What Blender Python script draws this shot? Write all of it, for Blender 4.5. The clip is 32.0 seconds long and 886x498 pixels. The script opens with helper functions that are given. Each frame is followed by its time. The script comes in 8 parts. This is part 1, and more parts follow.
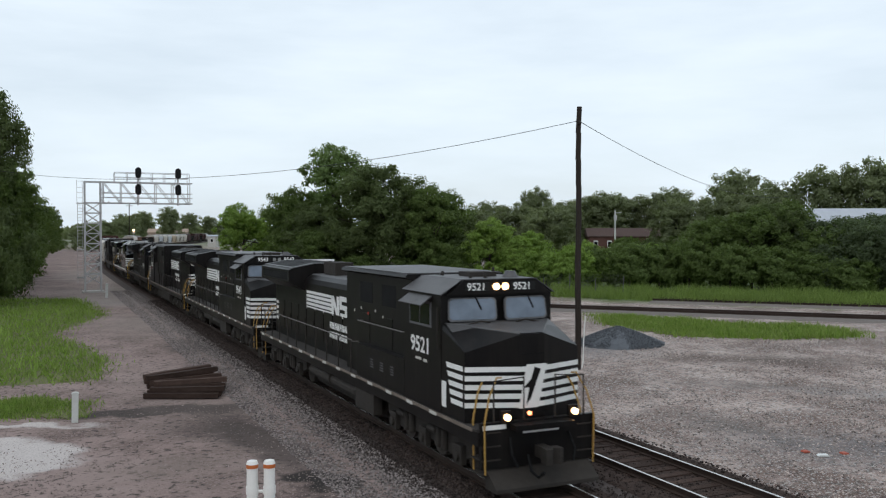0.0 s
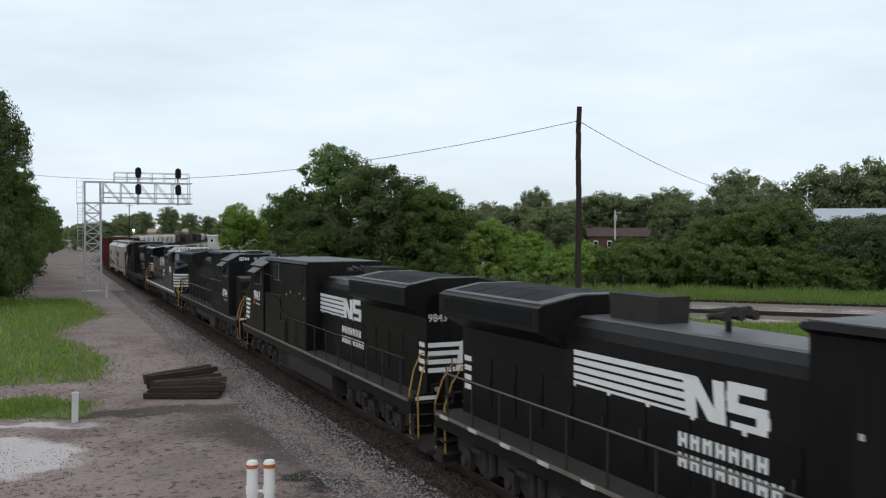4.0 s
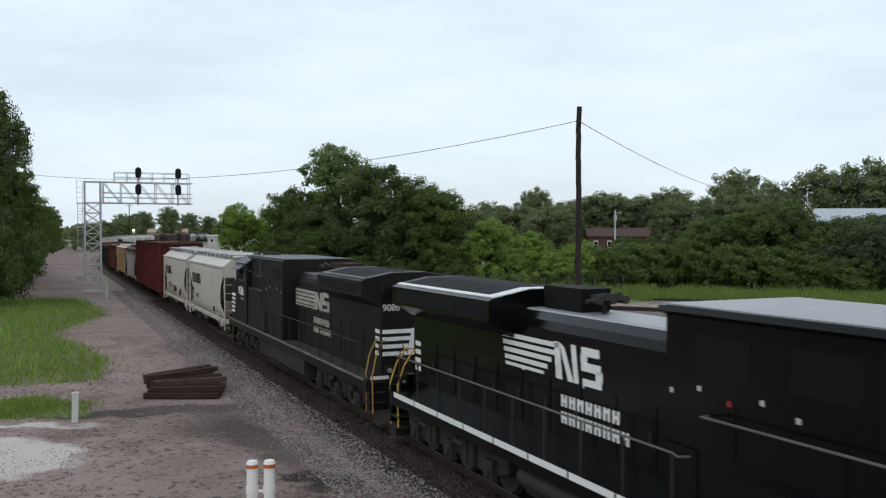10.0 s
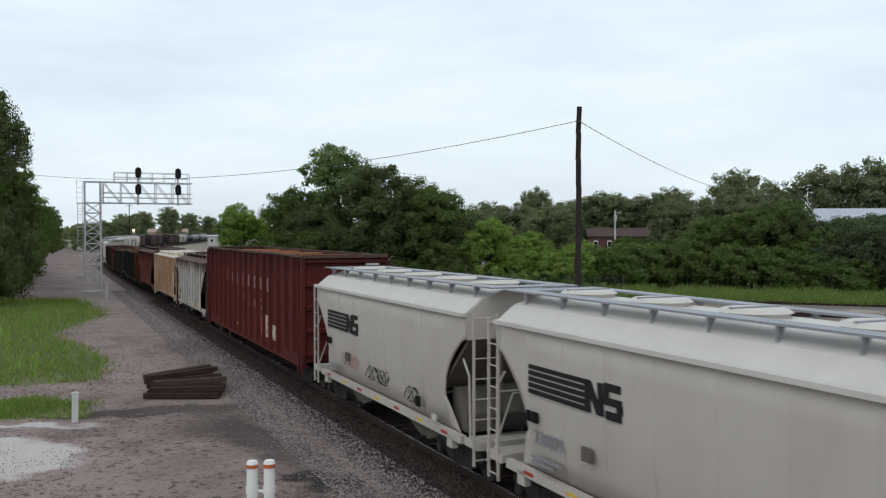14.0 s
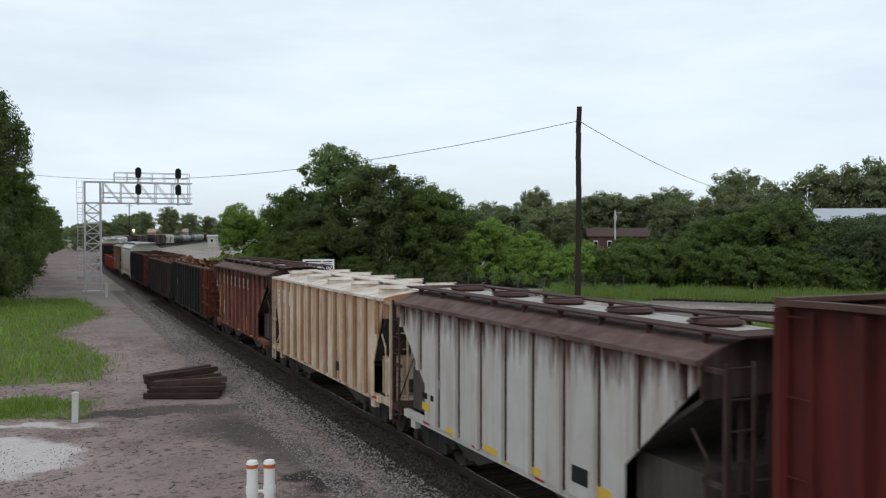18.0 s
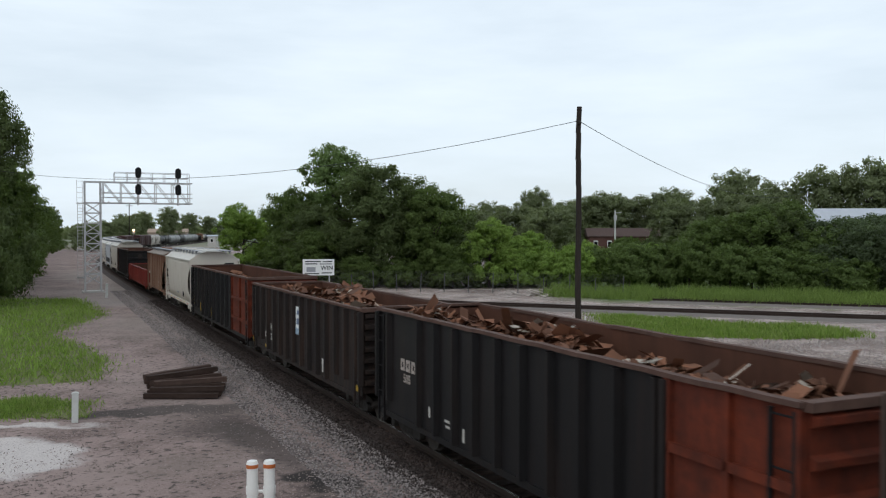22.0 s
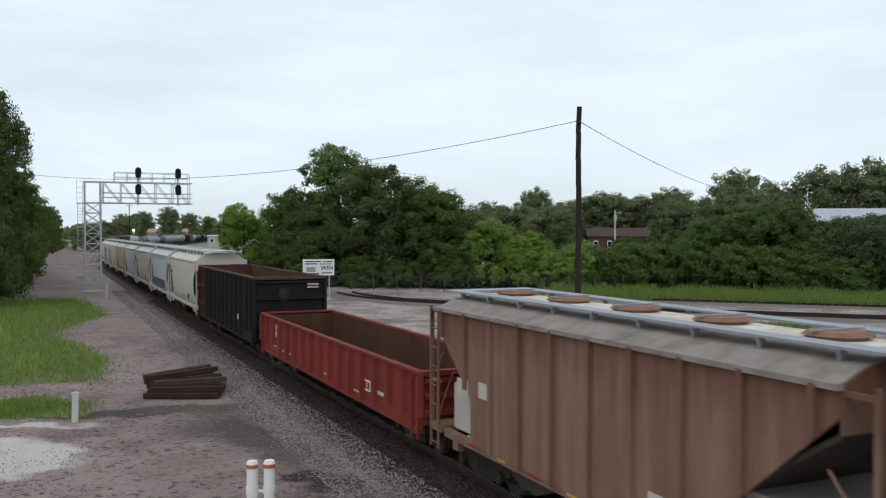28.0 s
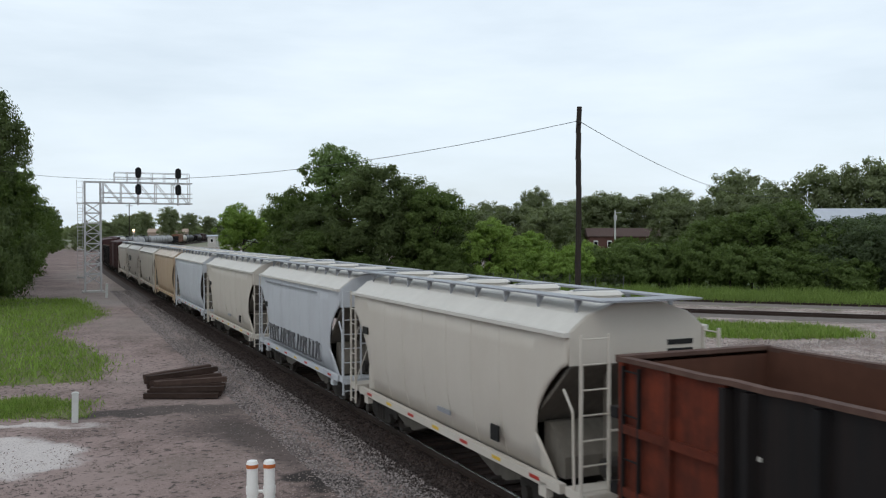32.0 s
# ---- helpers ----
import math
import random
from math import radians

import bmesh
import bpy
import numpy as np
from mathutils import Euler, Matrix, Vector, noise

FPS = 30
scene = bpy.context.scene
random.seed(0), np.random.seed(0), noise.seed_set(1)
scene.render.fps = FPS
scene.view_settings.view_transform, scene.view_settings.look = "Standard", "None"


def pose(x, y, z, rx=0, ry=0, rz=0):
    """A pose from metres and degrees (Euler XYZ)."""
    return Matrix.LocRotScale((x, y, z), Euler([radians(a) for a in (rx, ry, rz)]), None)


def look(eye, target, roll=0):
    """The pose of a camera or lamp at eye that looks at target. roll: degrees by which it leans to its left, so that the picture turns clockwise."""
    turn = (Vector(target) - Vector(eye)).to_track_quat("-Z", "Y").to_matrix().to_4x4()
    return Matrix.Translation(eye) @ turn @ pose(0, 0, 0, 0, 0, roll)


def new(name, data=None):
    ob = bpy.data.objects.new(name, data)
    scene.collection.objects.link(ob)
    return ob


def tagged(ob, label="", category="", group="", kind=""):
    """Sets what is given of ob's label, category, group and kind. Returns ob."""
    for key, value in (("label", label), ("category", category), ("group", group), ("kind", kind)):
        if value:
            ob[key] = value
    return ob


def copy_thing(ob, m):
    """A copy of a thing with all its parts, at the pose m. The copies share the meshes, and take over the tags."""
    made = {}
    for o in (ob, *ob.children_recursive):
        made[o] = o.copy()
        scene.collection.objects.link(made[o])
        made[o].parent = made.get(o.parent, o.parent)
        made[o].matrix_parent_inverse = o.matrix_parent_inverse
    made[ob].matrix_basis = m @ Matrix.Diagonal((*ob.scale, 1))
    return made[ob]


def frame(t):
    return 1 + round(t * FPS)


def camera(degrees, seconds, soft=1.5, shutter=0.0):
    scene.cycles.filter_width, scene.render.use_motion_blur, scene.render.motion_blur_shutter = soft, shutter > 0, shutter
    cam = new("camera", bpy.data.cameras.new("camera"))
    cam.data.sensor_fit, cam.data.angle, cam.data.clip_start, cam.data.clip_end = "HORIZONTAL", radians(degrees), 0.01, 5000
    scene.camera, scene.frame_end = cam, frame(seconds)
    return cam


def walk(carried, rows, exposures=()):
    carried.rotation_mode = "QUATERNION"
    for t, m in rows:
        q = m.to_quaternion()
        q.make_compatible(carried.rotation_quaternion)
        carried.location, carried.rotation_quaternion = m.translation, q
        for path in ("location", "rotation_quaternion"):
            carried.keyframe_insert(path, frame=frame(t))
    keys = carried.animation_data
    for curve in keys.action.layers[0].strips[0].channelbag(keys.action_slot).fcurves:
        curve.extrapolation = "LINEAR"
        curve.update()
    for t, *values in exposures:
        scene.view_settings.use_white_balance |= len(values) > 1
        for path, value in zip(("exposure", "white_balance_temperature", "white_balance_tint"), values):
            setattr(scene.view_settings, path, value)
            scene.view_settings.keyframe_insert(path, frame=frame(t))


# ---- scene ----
# ---- camera: it stands still on a raised platform, 5.7 m above the rails ----
cam = camera(53.55, 32.0, soft=1.2, shutter=0.22)
EYE = pose(0, 0, 5.695, 90 - 1.1357, 0, 0)
walk(cam, [(0.0, EYE), (32.0, EYE)], exposures=[(0.0, 0.0), (32.0, 0.0)])

# ---- daylight: thin bright overcast ----
SUN_ELEV, SUN_AZ = 48.0, 200.0
world = bpy.data.worlds.new("sky")
scene.world = world
world.use_nodes = True
wn, wl = world.node_tree.nodes, world.node_tree.links
wn.clear()
w_out = wn.new("ShaderNodeOutputWorld")
w_bg = wn.new("ShaderNodeBackground")
w_sky = wn.new("ShaderNodeTexSky")
w_sky.sky_type = "NISHITA"
w_sky.sun_disc = False
w_sky.sun_elevation, w_sky.sun_rotation = radians(SUN_ELEV), radians(SUN_AZ)
w_sky.air_density, w_sky.dust_density, w_sky.ozone_density = 1.0, 2.0, 1.0
w_tc = wn.new("ShaderNodeTexCoord")
w_map = wn.new("ShaderNodeMapping")
w_map.inputs["Scale"].default_value = (1.0, 1.0, 5.0)
w_noise = wn.new("ShaderNodeTexNoise")
w_noise.inputs["Scale"].default_value = 2.2
w_noise.inputs["Detail"].default_value = 6.0
w_noise.inputs["Roughness"].default_value = 0.55
w_ramp = wn.new("ShaderNodeValToRGB")
w_ramp.color_ramp.elements[0].position, w_ramp.color_ramp.elements[0].color = 0.34, (0.7, 0.7, 0.7, 1)
w_ramp.color_ramp.elements[1].position, w_ramp.color_ramp.elements[1].color = 0.66, (0.97, 0.97, 0.97, 1)
w_mix = wn.new("ShaderNodeMix")
w_mix.data_type = "RGBA"
w_mix.inputs[7].default_value = (8.75, 9.85, 10.8, 1)
w_bg.inputs["Strength"].default_value = 0.1
wl.new(w_tc.outputs["Generated"], w_map.inputs["Vector"])
wl.new(w_map.outputs["Vector"], w_noise.inputs["Vector"])
wl.new(w_noise.outputs["Fac"], w_ramp.inputs["Fac"])
wl.new(w_ramp.outputs["Color"], w_mix.inputs[0])
wl.new(w_sky.outputs["Color"], w_mix.inputs[6])
wl.new(w_mix.outputs[2], w_bg.inputs["Color"])
wl.new(w_bg.outputs["Background"], w_out.inputs["Surface"])

sun_data = bpy.data.lights.new("sun", "SUN")
sun_data.energy, sun_data.angle, sun_data.color = 0.5, radians(25), (1.0, 0.97, 0.92)
sun = new("sun", sun_data)
az, el = radians(SUN_AZ), radians(SUN_ELEV)
sun.matrix_basis = look((60 * math.sin(az) * math.cos(el), 60 * math.cos(az) * math.cos(el), 60 * math.sin(el)), (0, 0, 0))
# ---- materials ----
def mat(name, base, second=None, rough=0.7, metal=0.0, scale=6.0, amount=0.5, bump=0.15, fine=60.0, streak=None,
        streak_amount=0.5, spec=0.2, per_object=0.0, per_island=0.0, stretch=(1, 1, 1), top=None, streak_w=1.0):
    """A weathered surface: base and second colour mixed by coarse noise, fine grain, optional vertical streaks."""
    m = bpy.data.materials.new(name)
    m.use_nodes = True
    n, l = m.node_tree.nodes, m.node_tree.links
    b = n["Principled BSDF"]
    b.inputs["Metallic"].default_value = metal
    b.inputs["Specular IOR Level"].default_value = spec
    tc = n.new("ShaderNodeTexCoord")
    mp = n.new("ShaderNodeMapping")
    mp.inputs["Scale"].default_value = stretch
    l.new(tc.outputs["Object"], mp.inputs["Vector"])

    def tex(sc, detail=5.0, vec=None):
        t = n.new("ShaderNodeTexNoise")
        t.inputs["Scale"].default_value = sc
        t.inputs["Detail"].default_value = detail
        t.inputs["Roughness"].default_value = 0.62
        l.new(vec or mp.outputs["Vector"], t.inputs["Vector"])
        return t.outputs["Fac"]

    def ramp(fac, lo, hi):
        r = n.new("ShaderNodeMapRange")
        r.inputs["From Min"].default_value, r.inputs["From Max"].default_value = lo, hi
        l.new(fac, r.inputs["Value"])
        return r.outputs["Result"]

    def mix(fac, a, c, mode="MIX"):
        x = n.new("ShaderNodeMix")
        x.data_type, x.blend_type = "RGBA", mode
        for sock, val in ((0, fac), (6, a), (7, c)):
            if hasattr(val, "is_output"):
                l.new(val, x.inputs[sock])
            elif sock == 0:
                x.inputs[0].default_value = val
            else:
                x.inputs[sock].default_value = (*val, 1)
        return x.outputs[2]

    def scaled(v, k):
        q = n.new("ShaderNodeMath")
        q.operation = "MULTIPLY"
        l.new(v, q.inputs[0])
        q.inputs[1].default_value = k
        return q.outputs[0]

    second = second or tuple(c * 0.6 for c in base)
    big = tex(scale / 6)
    col = mix(scaled(ramp(tex(scale), 0.35, 0.7), amount), base, second)
    col = mix(scaled(ramp(big, 0.4, 0.75), amount * 0.6), col, second)
    grain = tex(fine, 3.0)
    col = mix(scaled(ramp(grain, 0.45, 0.8), 0.35), col, tuple(c * 0.75 for c in second))
    if streak:
        sm = n.new("ShaderNodeMapping")
        sm.inputs["Scale"].default_value = (3.2 / streak_w, 3.2 / streak_w, 0.22 / streak_w)
        l.new(tc.outputs["Object"], sm.inputs["Vector"])
        s = tex(1.6, 6.0, sm.outputs["Vector"])
        col = mix(scaled(ramp(s, 0.46, 0.68), streak_amount), col, streak)
    if top:
        # rust creeping down from the top edge, between z values, broken up by noise
        z0, z1, tint = top
        sp = n.new("ShaderNodeSeparateXYZ")
        l.new(tc.outputs["Object"], sp.inputs[0])
        hm = n.new("ShaderNodeMapping")
        hm.inputs["Scale"].default_value = (4.0, 4.0, 0.5)
        l.new(tc.outputs["Object"], hm.inputs["Vector"])
        add_ = n.new("ShaderNodeMath")
        add_.operation = "MULTIPLY_ADD"
        l.new(tex(1.3, 5.0, hm.outputs["Vector"]), add_.inputs[0])
        add_.inputs[1].default_value = 2.2
        l.new(sp.outputs["Z"], add_.inputs[2])
        col = mix(ramp(add_.outputs[0], z0 + 1.1, z1 + 1.1), col, tint)
    if per_object or per_island:
        src = n.new("ShaderNodeObjectInfo") if per_object else n.new("ShaderNodeNewGeometry")
        sock = src.outputs["Random"] if per_object else src.outputs["Random Per Island"]
        h = n.new("ShaderNodeHueSaturation")
        k = per_object or per_island
        r = n.new("ShaderNodeMapRange")
        r.inputs["To Min"].default_value, r.inputs["To Max"].default_value = 1 - k, 1 + k
        l.new(sock, r.inputs["Value"])
        l.new(r.outputs["Result"], h.inputs["Value"])
        l.new(col, h.inputs["Color"])
        col = h.outputs["Color"]
    l.new(col, b.inputs["Base Color"])
    rr = n.new("ShaderNodeMapRange")
    rr.inputs["To Min"].default_value, rr.inputs["To Max"].default_value = max(0.02, rough - 0.12), min(1, rough + 0.12)
    l.new(big, rr.inputs["Value"])
    l.new(rr.outputs["Result"], b.inputs["Roughness"])
    if bump:
        bp = n.new("ShaderNodeBump")
        bp.inputs["Strength"].default_value = bump
        bp.inputs["Distance"].default_value = 0.02
        l.new(grain, bp.inputs["Height"])
        l.new(bp.outputs["Normal"], b.inputs["Normal"])
    return m


def glow(name, color, strength):
    m = bpy.data.materials.new(name)
    m.use_nodes = True
    b = m.node_tree.nodes["Principled BSDF"]
    b.inputs["Base Color"].default_value = (*color, 1)
    b.inputs["Emission Color"].default_value = (*color, 1)
    b.inputs["Emission Strength"].default_value = strength
    return m


def leafy(name, base, var=0.35, second=None, scale=0.5, amount=0.5):
    m = mat(name, base, second or tuple(c * 0.7 for c in base), rough=0.6, scale=scale, amount=amount, bump=0, fine=3.0, per_island=var, spec=0.1)
    n, l = m.node_tree.nodes, m.node_tree.links
    b = n["Principled BSDF"]
    tr = n.new("ShaderNodeBsdfTranslucent")
    tr.inputs["Color"].default_value = (base[0] * 1.6, base[1] * 1.7, base[2] * 0.9, 1)
    ms = n.new("ShaderNodeMixShader")
    ms.inputs[0].default_value = 0.32
    l.new(b.outputs[0], ms.inputs[1])
    l.new(tr.outputs[0], ms.inputs[2])
    l.new(ms.outputs[0], n["Material Output"].inputs["Surface"])
    return m


M = {}
M["black"] = mat("black_loco_paint", (0.0046, 0.0043, 0.0046), (0.0115, 0.0095, 0.0085), rough=0.4, scale=1.5, bump=0.03, streak=(0.02, 0.017, 0.015), streak_amount=0.4, streak_w=1.5, spec=0.14)
M["black_shiny"] = mat("fresh_black_paint", (0.0032, 0.0032, 0.0036), (0.0045, 0.0045, 0.0045), rough=0.16, scale=1.2, bump=0.01, spec=0.18)
M["black_faded"] = mat("faded_black_paint", (0.007, 0.0065, 0.0066), (0.014, 0.0118, 0.0105), rough=0.5, scale=1.5, bump=0.06, streak=(0.022, 0.018, 0.015), streak_amount=0.5, spec=0.15)
# dust grey on black, raised so the colour includes the roof sheen
M["roof_grey"] = mat("dusty_sheen_black_roof", (0.1, 0.098, 0.1), (0.05, 0.048, 0.048), rough=0.5, scale=2.0, spec=0.3)
# grey roof paint, lightened to carry the white glare on the roof
M["roof_clean"] = mat("glare_lifted_roof_paint", (0.3, 0.305, 0.32), (0.2, 0.2, 0.21), rough=0.4, scale=2.0, spec=0.4)
M["grille"] = mat("black_grille", (0.006, 0.006, 0.0065), rough=0.7, scale=8, spec=0.15)
M["white"] = mat("white_paint", (0.78, 0.78, 0.76), (0.6, 0.59, 0.56), rough=0.45, scale=3.0, amount=0.4, bump=0.03)
M["dull_white"] = mat("worn_white_paint", (0.55, 0.54, 0.5), (0.35, 0.32, 0.28), rough=0.6, scale=3.0, amount=0.7)
M["under"] = mat("oily_dusty_running_gear", (0.026, 0.0225, 0.02), (0.05, 0.043, 0.037), rough=0.8, scale=4.0, bump=0.25, spec=0.2)
M["wheel"] = mat("worn_wheel_steel", (0.06, 0.052, 0.047), (0.11, 0.09, 0.075), rough=0.6, metal=0.4, scale=5.0)
M["steel"] = mat("polished_rail_steel", (0.62, 0.6, 0.58), (0.5, 0.47, 0.44), rough=0.25, metal=0.85, scale=3.0, bump=0.02)
# rust colour darkened further for the shadow along the rail sides
M["rail_rust_shaded"] = mat("rusty_shaded_rail_side", (0.045, 0.03, 0.024), (0.026, 0.018, 0.015), rough=0.8, scale=3.0)
# blue-grey base colour stands in for the sky mirrored in the panes
M["glass"] = mat("sky_toned_window_glass", (0.15, 0.19, 0.25), (0.08, 0.1, 0.13), rough=0.08, scale=1.6, amount=0.7, bump=0.0, spec=0.6)
M["pane_dark"] = mat("dark_cab_glass", (0.009, 0.01, 0.012), rough=0.2, bump=0.0, spec=0.15)
M["rubber"] = mat("grey_window_gasket", (0.13, 0.13, 0.135), rough=0.6)
M["rail_yellow"] = mat("mustard_handrail_paint", (0.42, 0.25, 0.06), (0.28, 0.16, 0.05), rough=0.55, scale=5.0)
M["yellow"] = mat("yellow_marking", (0.65, 0.42, 0.05), (0.45, 0.3, 0.06), rough=0.55, scale=5.0)
M["board"] = mat("black_number_board", (0.012, 0.012, 0.012), rough=0.5, bump=0)
M["digit_black"] = mat("black_digits", (0.015, 0.015, 0.015), rough=0.5, bump=0)
M["lamp"] = glow("headlight_beam", (1.0, 0.58, 0.26), 7.0)
M["lamp_off"] = mat("unlit_headlight_glass", (0.6, 0.6, 0.58), rough=0.1, metal=0.6, bump=0)
M["red_lamp"] = glow("small_red_lamp", (1.0, 0.25, 0.1), 6)
M["red_mark"] = mat("red_marking", (0.4, 0.04, 0.03), rough=0.5)
M["hop_grey"] = mat("dusty_light_grey_paint", (0.5, 0.46, 0.41), (0.41, 0.365, 0.315), rough=0.55, scale=1.0, streak=(0.36, 0.31, 0.26), streak_amount=0.25, streak_w=4.0, bump=0.02)
M["hop_white"] = mat("cream_grey_paint", (0.53, 0.485, 0.425), (0.46, 0.415, 0.355), rough=0.5, scale=1.0, streak=(0.44, 0.38, 0.31), streak_amount=0.2, streak_w=4.0, bump=0.02)
M["hop_blue"] = mat("pale_blue_grey_paint", (0.5, 0.515, 0.535), (0.41, 0.42, 0.44), rough=0.5, scale=1.0, streak=(0.33, 0.32, 0.33), streak_amount=0.25, streak_w=4.0, bump=0.02)
M["hop_roof"] = mat("galvanised_roof_sheet", (0.58, 0.55, 0.5), (0.48, 0.45, 0.41), rough=0.5, scale=2.0)
M["walkway"] = mat("galvanised_roof_walk", (0.33, 0.34, 0.36), (0.24, 0.24, 0.25), rough=0.5, metal=0.4, scale=6)
# dirt streaks over a dark base that holds the shade under the sloped ends
M["slope_dark"] = mat("shaded_dirty_slope_sheet", (0.045, 0.04, 0.035), (0.075, 0.066, 0.055), rough=0.75, scale=2.0, streak=(0.15, 0.13, 0.11), streak_amount=0.3)
M["grey_rust"] = mat("grey_paint_with_rust", (0.5, 0.485, 0.46), (0.36, 0.335, 0.3), rough=0.65, scale=1.4, streak=(0.27, 0.19, 0.13), streak_amount=0.4, streak_w=1.6, bump=0.1, top=(3.15, 3.8, (0.06, 0.026, 0.02)))
M["rust_roof"] = mat("rusted_roof_sheet", (0.05, 0.027, 0.023), (0.085, 0.046, 0.038), rough=0.75, scale=2.0, amount=0.55, bump=0.2, spec=0.12)
M["tan_rust"] = mat("cream_paint_streaked_rust", (0.68, 0.59, 0.47), (0.42, 0.28, 0.17), rough=0.65, scale=1.6, amount=0.75, streak=(0.17, 0.075, 0.038), streak_amount=0.85, streak_w=1.2, bump=0.08, top=(3.1, 4.4, (0.4, 0.19, 0.08)))
M["dusty_roof"] = mat("dust_covered_roof_sheet", (0.055, 0.027, 0.023), (0.22, 0.155, 0.135), rough=0.8, scale=1.9, amount=0.6, bump=0.15, spec=0.1)
M["tan_roof"] = mat("cream_roof_with_rust", (0.72, 0.67, 0.6), (0.36, 0.25, 0.17), rough=0.65, scale=2.2, amount=0.75, bump=0.15)
M["tan_rib"] = mat("rust_orange_rib", (0.42, 0.28, 0.17), (0.2, 0.095, 0.055), rough=0.7, scale=2.0, streak=(0.6, 0.47, 0.33), streak_amount=0.5)
M["conrail"] = mat("oxide_brown_paint", (0.165, 0.053, 0.038), (0.1, 0.036, 0.027), rough=0.65, scale=1.5, streak=(0.28, 0.155, 0.115), streak_amount=0.55, streak_w=1.7, bump=0.12, spec=0.12, top=(2.9, 3.9, (0.036, 0.014, 0.011)))
M["tan2"] = mat("brown_dusted_tan_paint", (0.22, 0.125, 0.085), (0.16, 0.086, 0.058), rough=0.7, scale=1.5, streak=(0.31, 0.22, 0.17), streak_amount=0.45, streak_w=2.4, bump=0.06, spec=0.12, top=(3.0, 4.2, (0.13, 0.06, 0.04)))
M["maroon"] = mat("maroon_red_paint", (0.11, 0.021, 0.017), (0.07, 0.016, 0.0135), rough=0.6, scale=1.2, streak=(0.036, 0.011, 0.009), streak_amount=0.5, streak_w=1.8, bump=0.1, spec=0.12, top=(3.9, 5.1, (0.032, 0.011, 0.009)))
M["gon_black"] = mat("worn_black_gondola_paint", (0.0098, 0.0092, 0.0098), (0.0055, 0.005, 0.005), rough=0.5, scale=1.6, spec=0.2, streak=(0.026, 0.016, 0.0125), streak_amount=0.45, streak_w=1.6, bump=0.12)
M["gon_brown"] = mat("brown_black_gondola_paint", (0.0145, 0.012, 0.0115), (0.027, 0.019, 0.016), rough=0.65, scale=1.6, spec=0.16, streak=(0.06, 0.034, 0.024), streak_amount=0.5, bump=0.15)
M["gon_orange"] = mat("orange_red_oxide_panels", (0.165, 0.034, 0.016), (0.035, 0.014, 0.011), rough=0.65, scale=2.6, amount=0.7, streak=(0.045, 0.017, 0.012), streak_amount=0.5, streak_w=1.8, bump=0.15, spec=0.12)
M["gon_red"] = mat("faded_red_paint", (0.235, 0.042, 0.032), (0.15, 0.031, 0.025), rough=0.65, scale=1.6, streak=(0.1, 0.027, 0.021), streak_amount=0.5, streak_w=1.6, bump=0.1, spec=0.12)
M["inner_rust"] = mat("rusted_inner_steel", (0.072, 0.034, 0.0235), (0.13, 0.057, 0.036), rough=0.85, scale=1.0, streak=(0.05, 0.027, 0.02), streak_amount=0.4, streak_w=2.5, bump=0.2, spec=0.1)
M["rim_rust"] = mat("rusty_top_rim", (0.07, 0.04, 0.032), (0.14, 0.085, 0.066), rough=0.75, scale=3.0, spec=0.12)
M["scrap"] = mat("mixed_rusty_scrap", (0.17, 0.075, 0.042), (0.075, 0.038, 0.026), rough=0.75, scale=2.0, per_island=0.6, bump=0.2, spec=0.15)
M["scrap_pale"] = mat("pale_scrap_sheet", (0.4, 0.36, 0.3), (0.25, 0.18, 0.13), rough=0.6, scale=2.0, per_island=0.4)
M["brace_orange"] = mat("rusty_orange_brace", (0.27, 0.11, 0.05), (0.17, 0.07, 0.04), rough=0.7)
M["tank_black"] = mat("black_tank_paint", (0.018, 0.018, 0.02), (0.035, 0.032, 0.03), rough=0.45, scale=1.5)
M["tank_grey"] = mat("dusty_grey_tank_paint", (0.3, 0.3, 0.3), (0.2, 0.19, 0.18), rough=0.5, scale=1.5)
M["box_brown"] = mat("brown_boxcar_paint", (0.2, 0.1, 0.06), (0.14, 0.07, 0.045), rough=0.65, scale=1.5)
M["box_dark"] = mat("dark_maroon_boxcar_paint", (0.06, 0.026, 0.024), (0.04, 0.022, 0.02), rough=0.65, scale=1.5)
M["galv"] = mat("galvanised_signal_steel", (0.5, 0.49, 0.49), (0.38, 0.37, 0.37), rough=0.5, metal=0.25, scale=3.0, bump=0.03)
M["signal_black"] = mat("black_signal_paint", (0.012, 0.012, 0.013), rough=0.5)
M["pole_wood"] = mat("creosoted_pole_wood", (0.035, 0.027, 0.022), (0.02, 0.016, 0.014), rough=0.85, scale=6, stretch=(4, 4, 0.3), bump=0.4)
M["tie_wood"] = mat("old_tie_wood", (0.042, 0.027, 0.022), (0.09, 0.06, 0.049), rough=0.85, scale=5, stretch=(1, 1, 1), per_object=0.35, bump=0.4, spec=0.1)
M["wire"] = mat("black_cable", (0.03, 0.03, 0.032), rough=0.6)
M["pvc"] = mat("white_plastic_pipe", (0.78, 0.77, 0.74), (0.62, 0.6, 0.56), rough=0.4, scale=5, amount=0.3, bump=0.02)
M["cap_orange"] = mat("orange_pipe_band", (0.5, 0.14, 0.04), (0.36, 0.1, 0.04), rough=0.5)
M["post_grey"] = mat("weathered_white_post", (0.55, 0.55, 0.53), (0.4, 0.4, 0.37), rough=0.7, scale=5)
M["ballast"] = mat("grey_limestone_ballast", (0.108, 0.09, 0.084), (0.052, 0.042, 0.039), rough=0.9, scale=7, fine=38, amount=0.6, bump=1.0, spec=0.08)
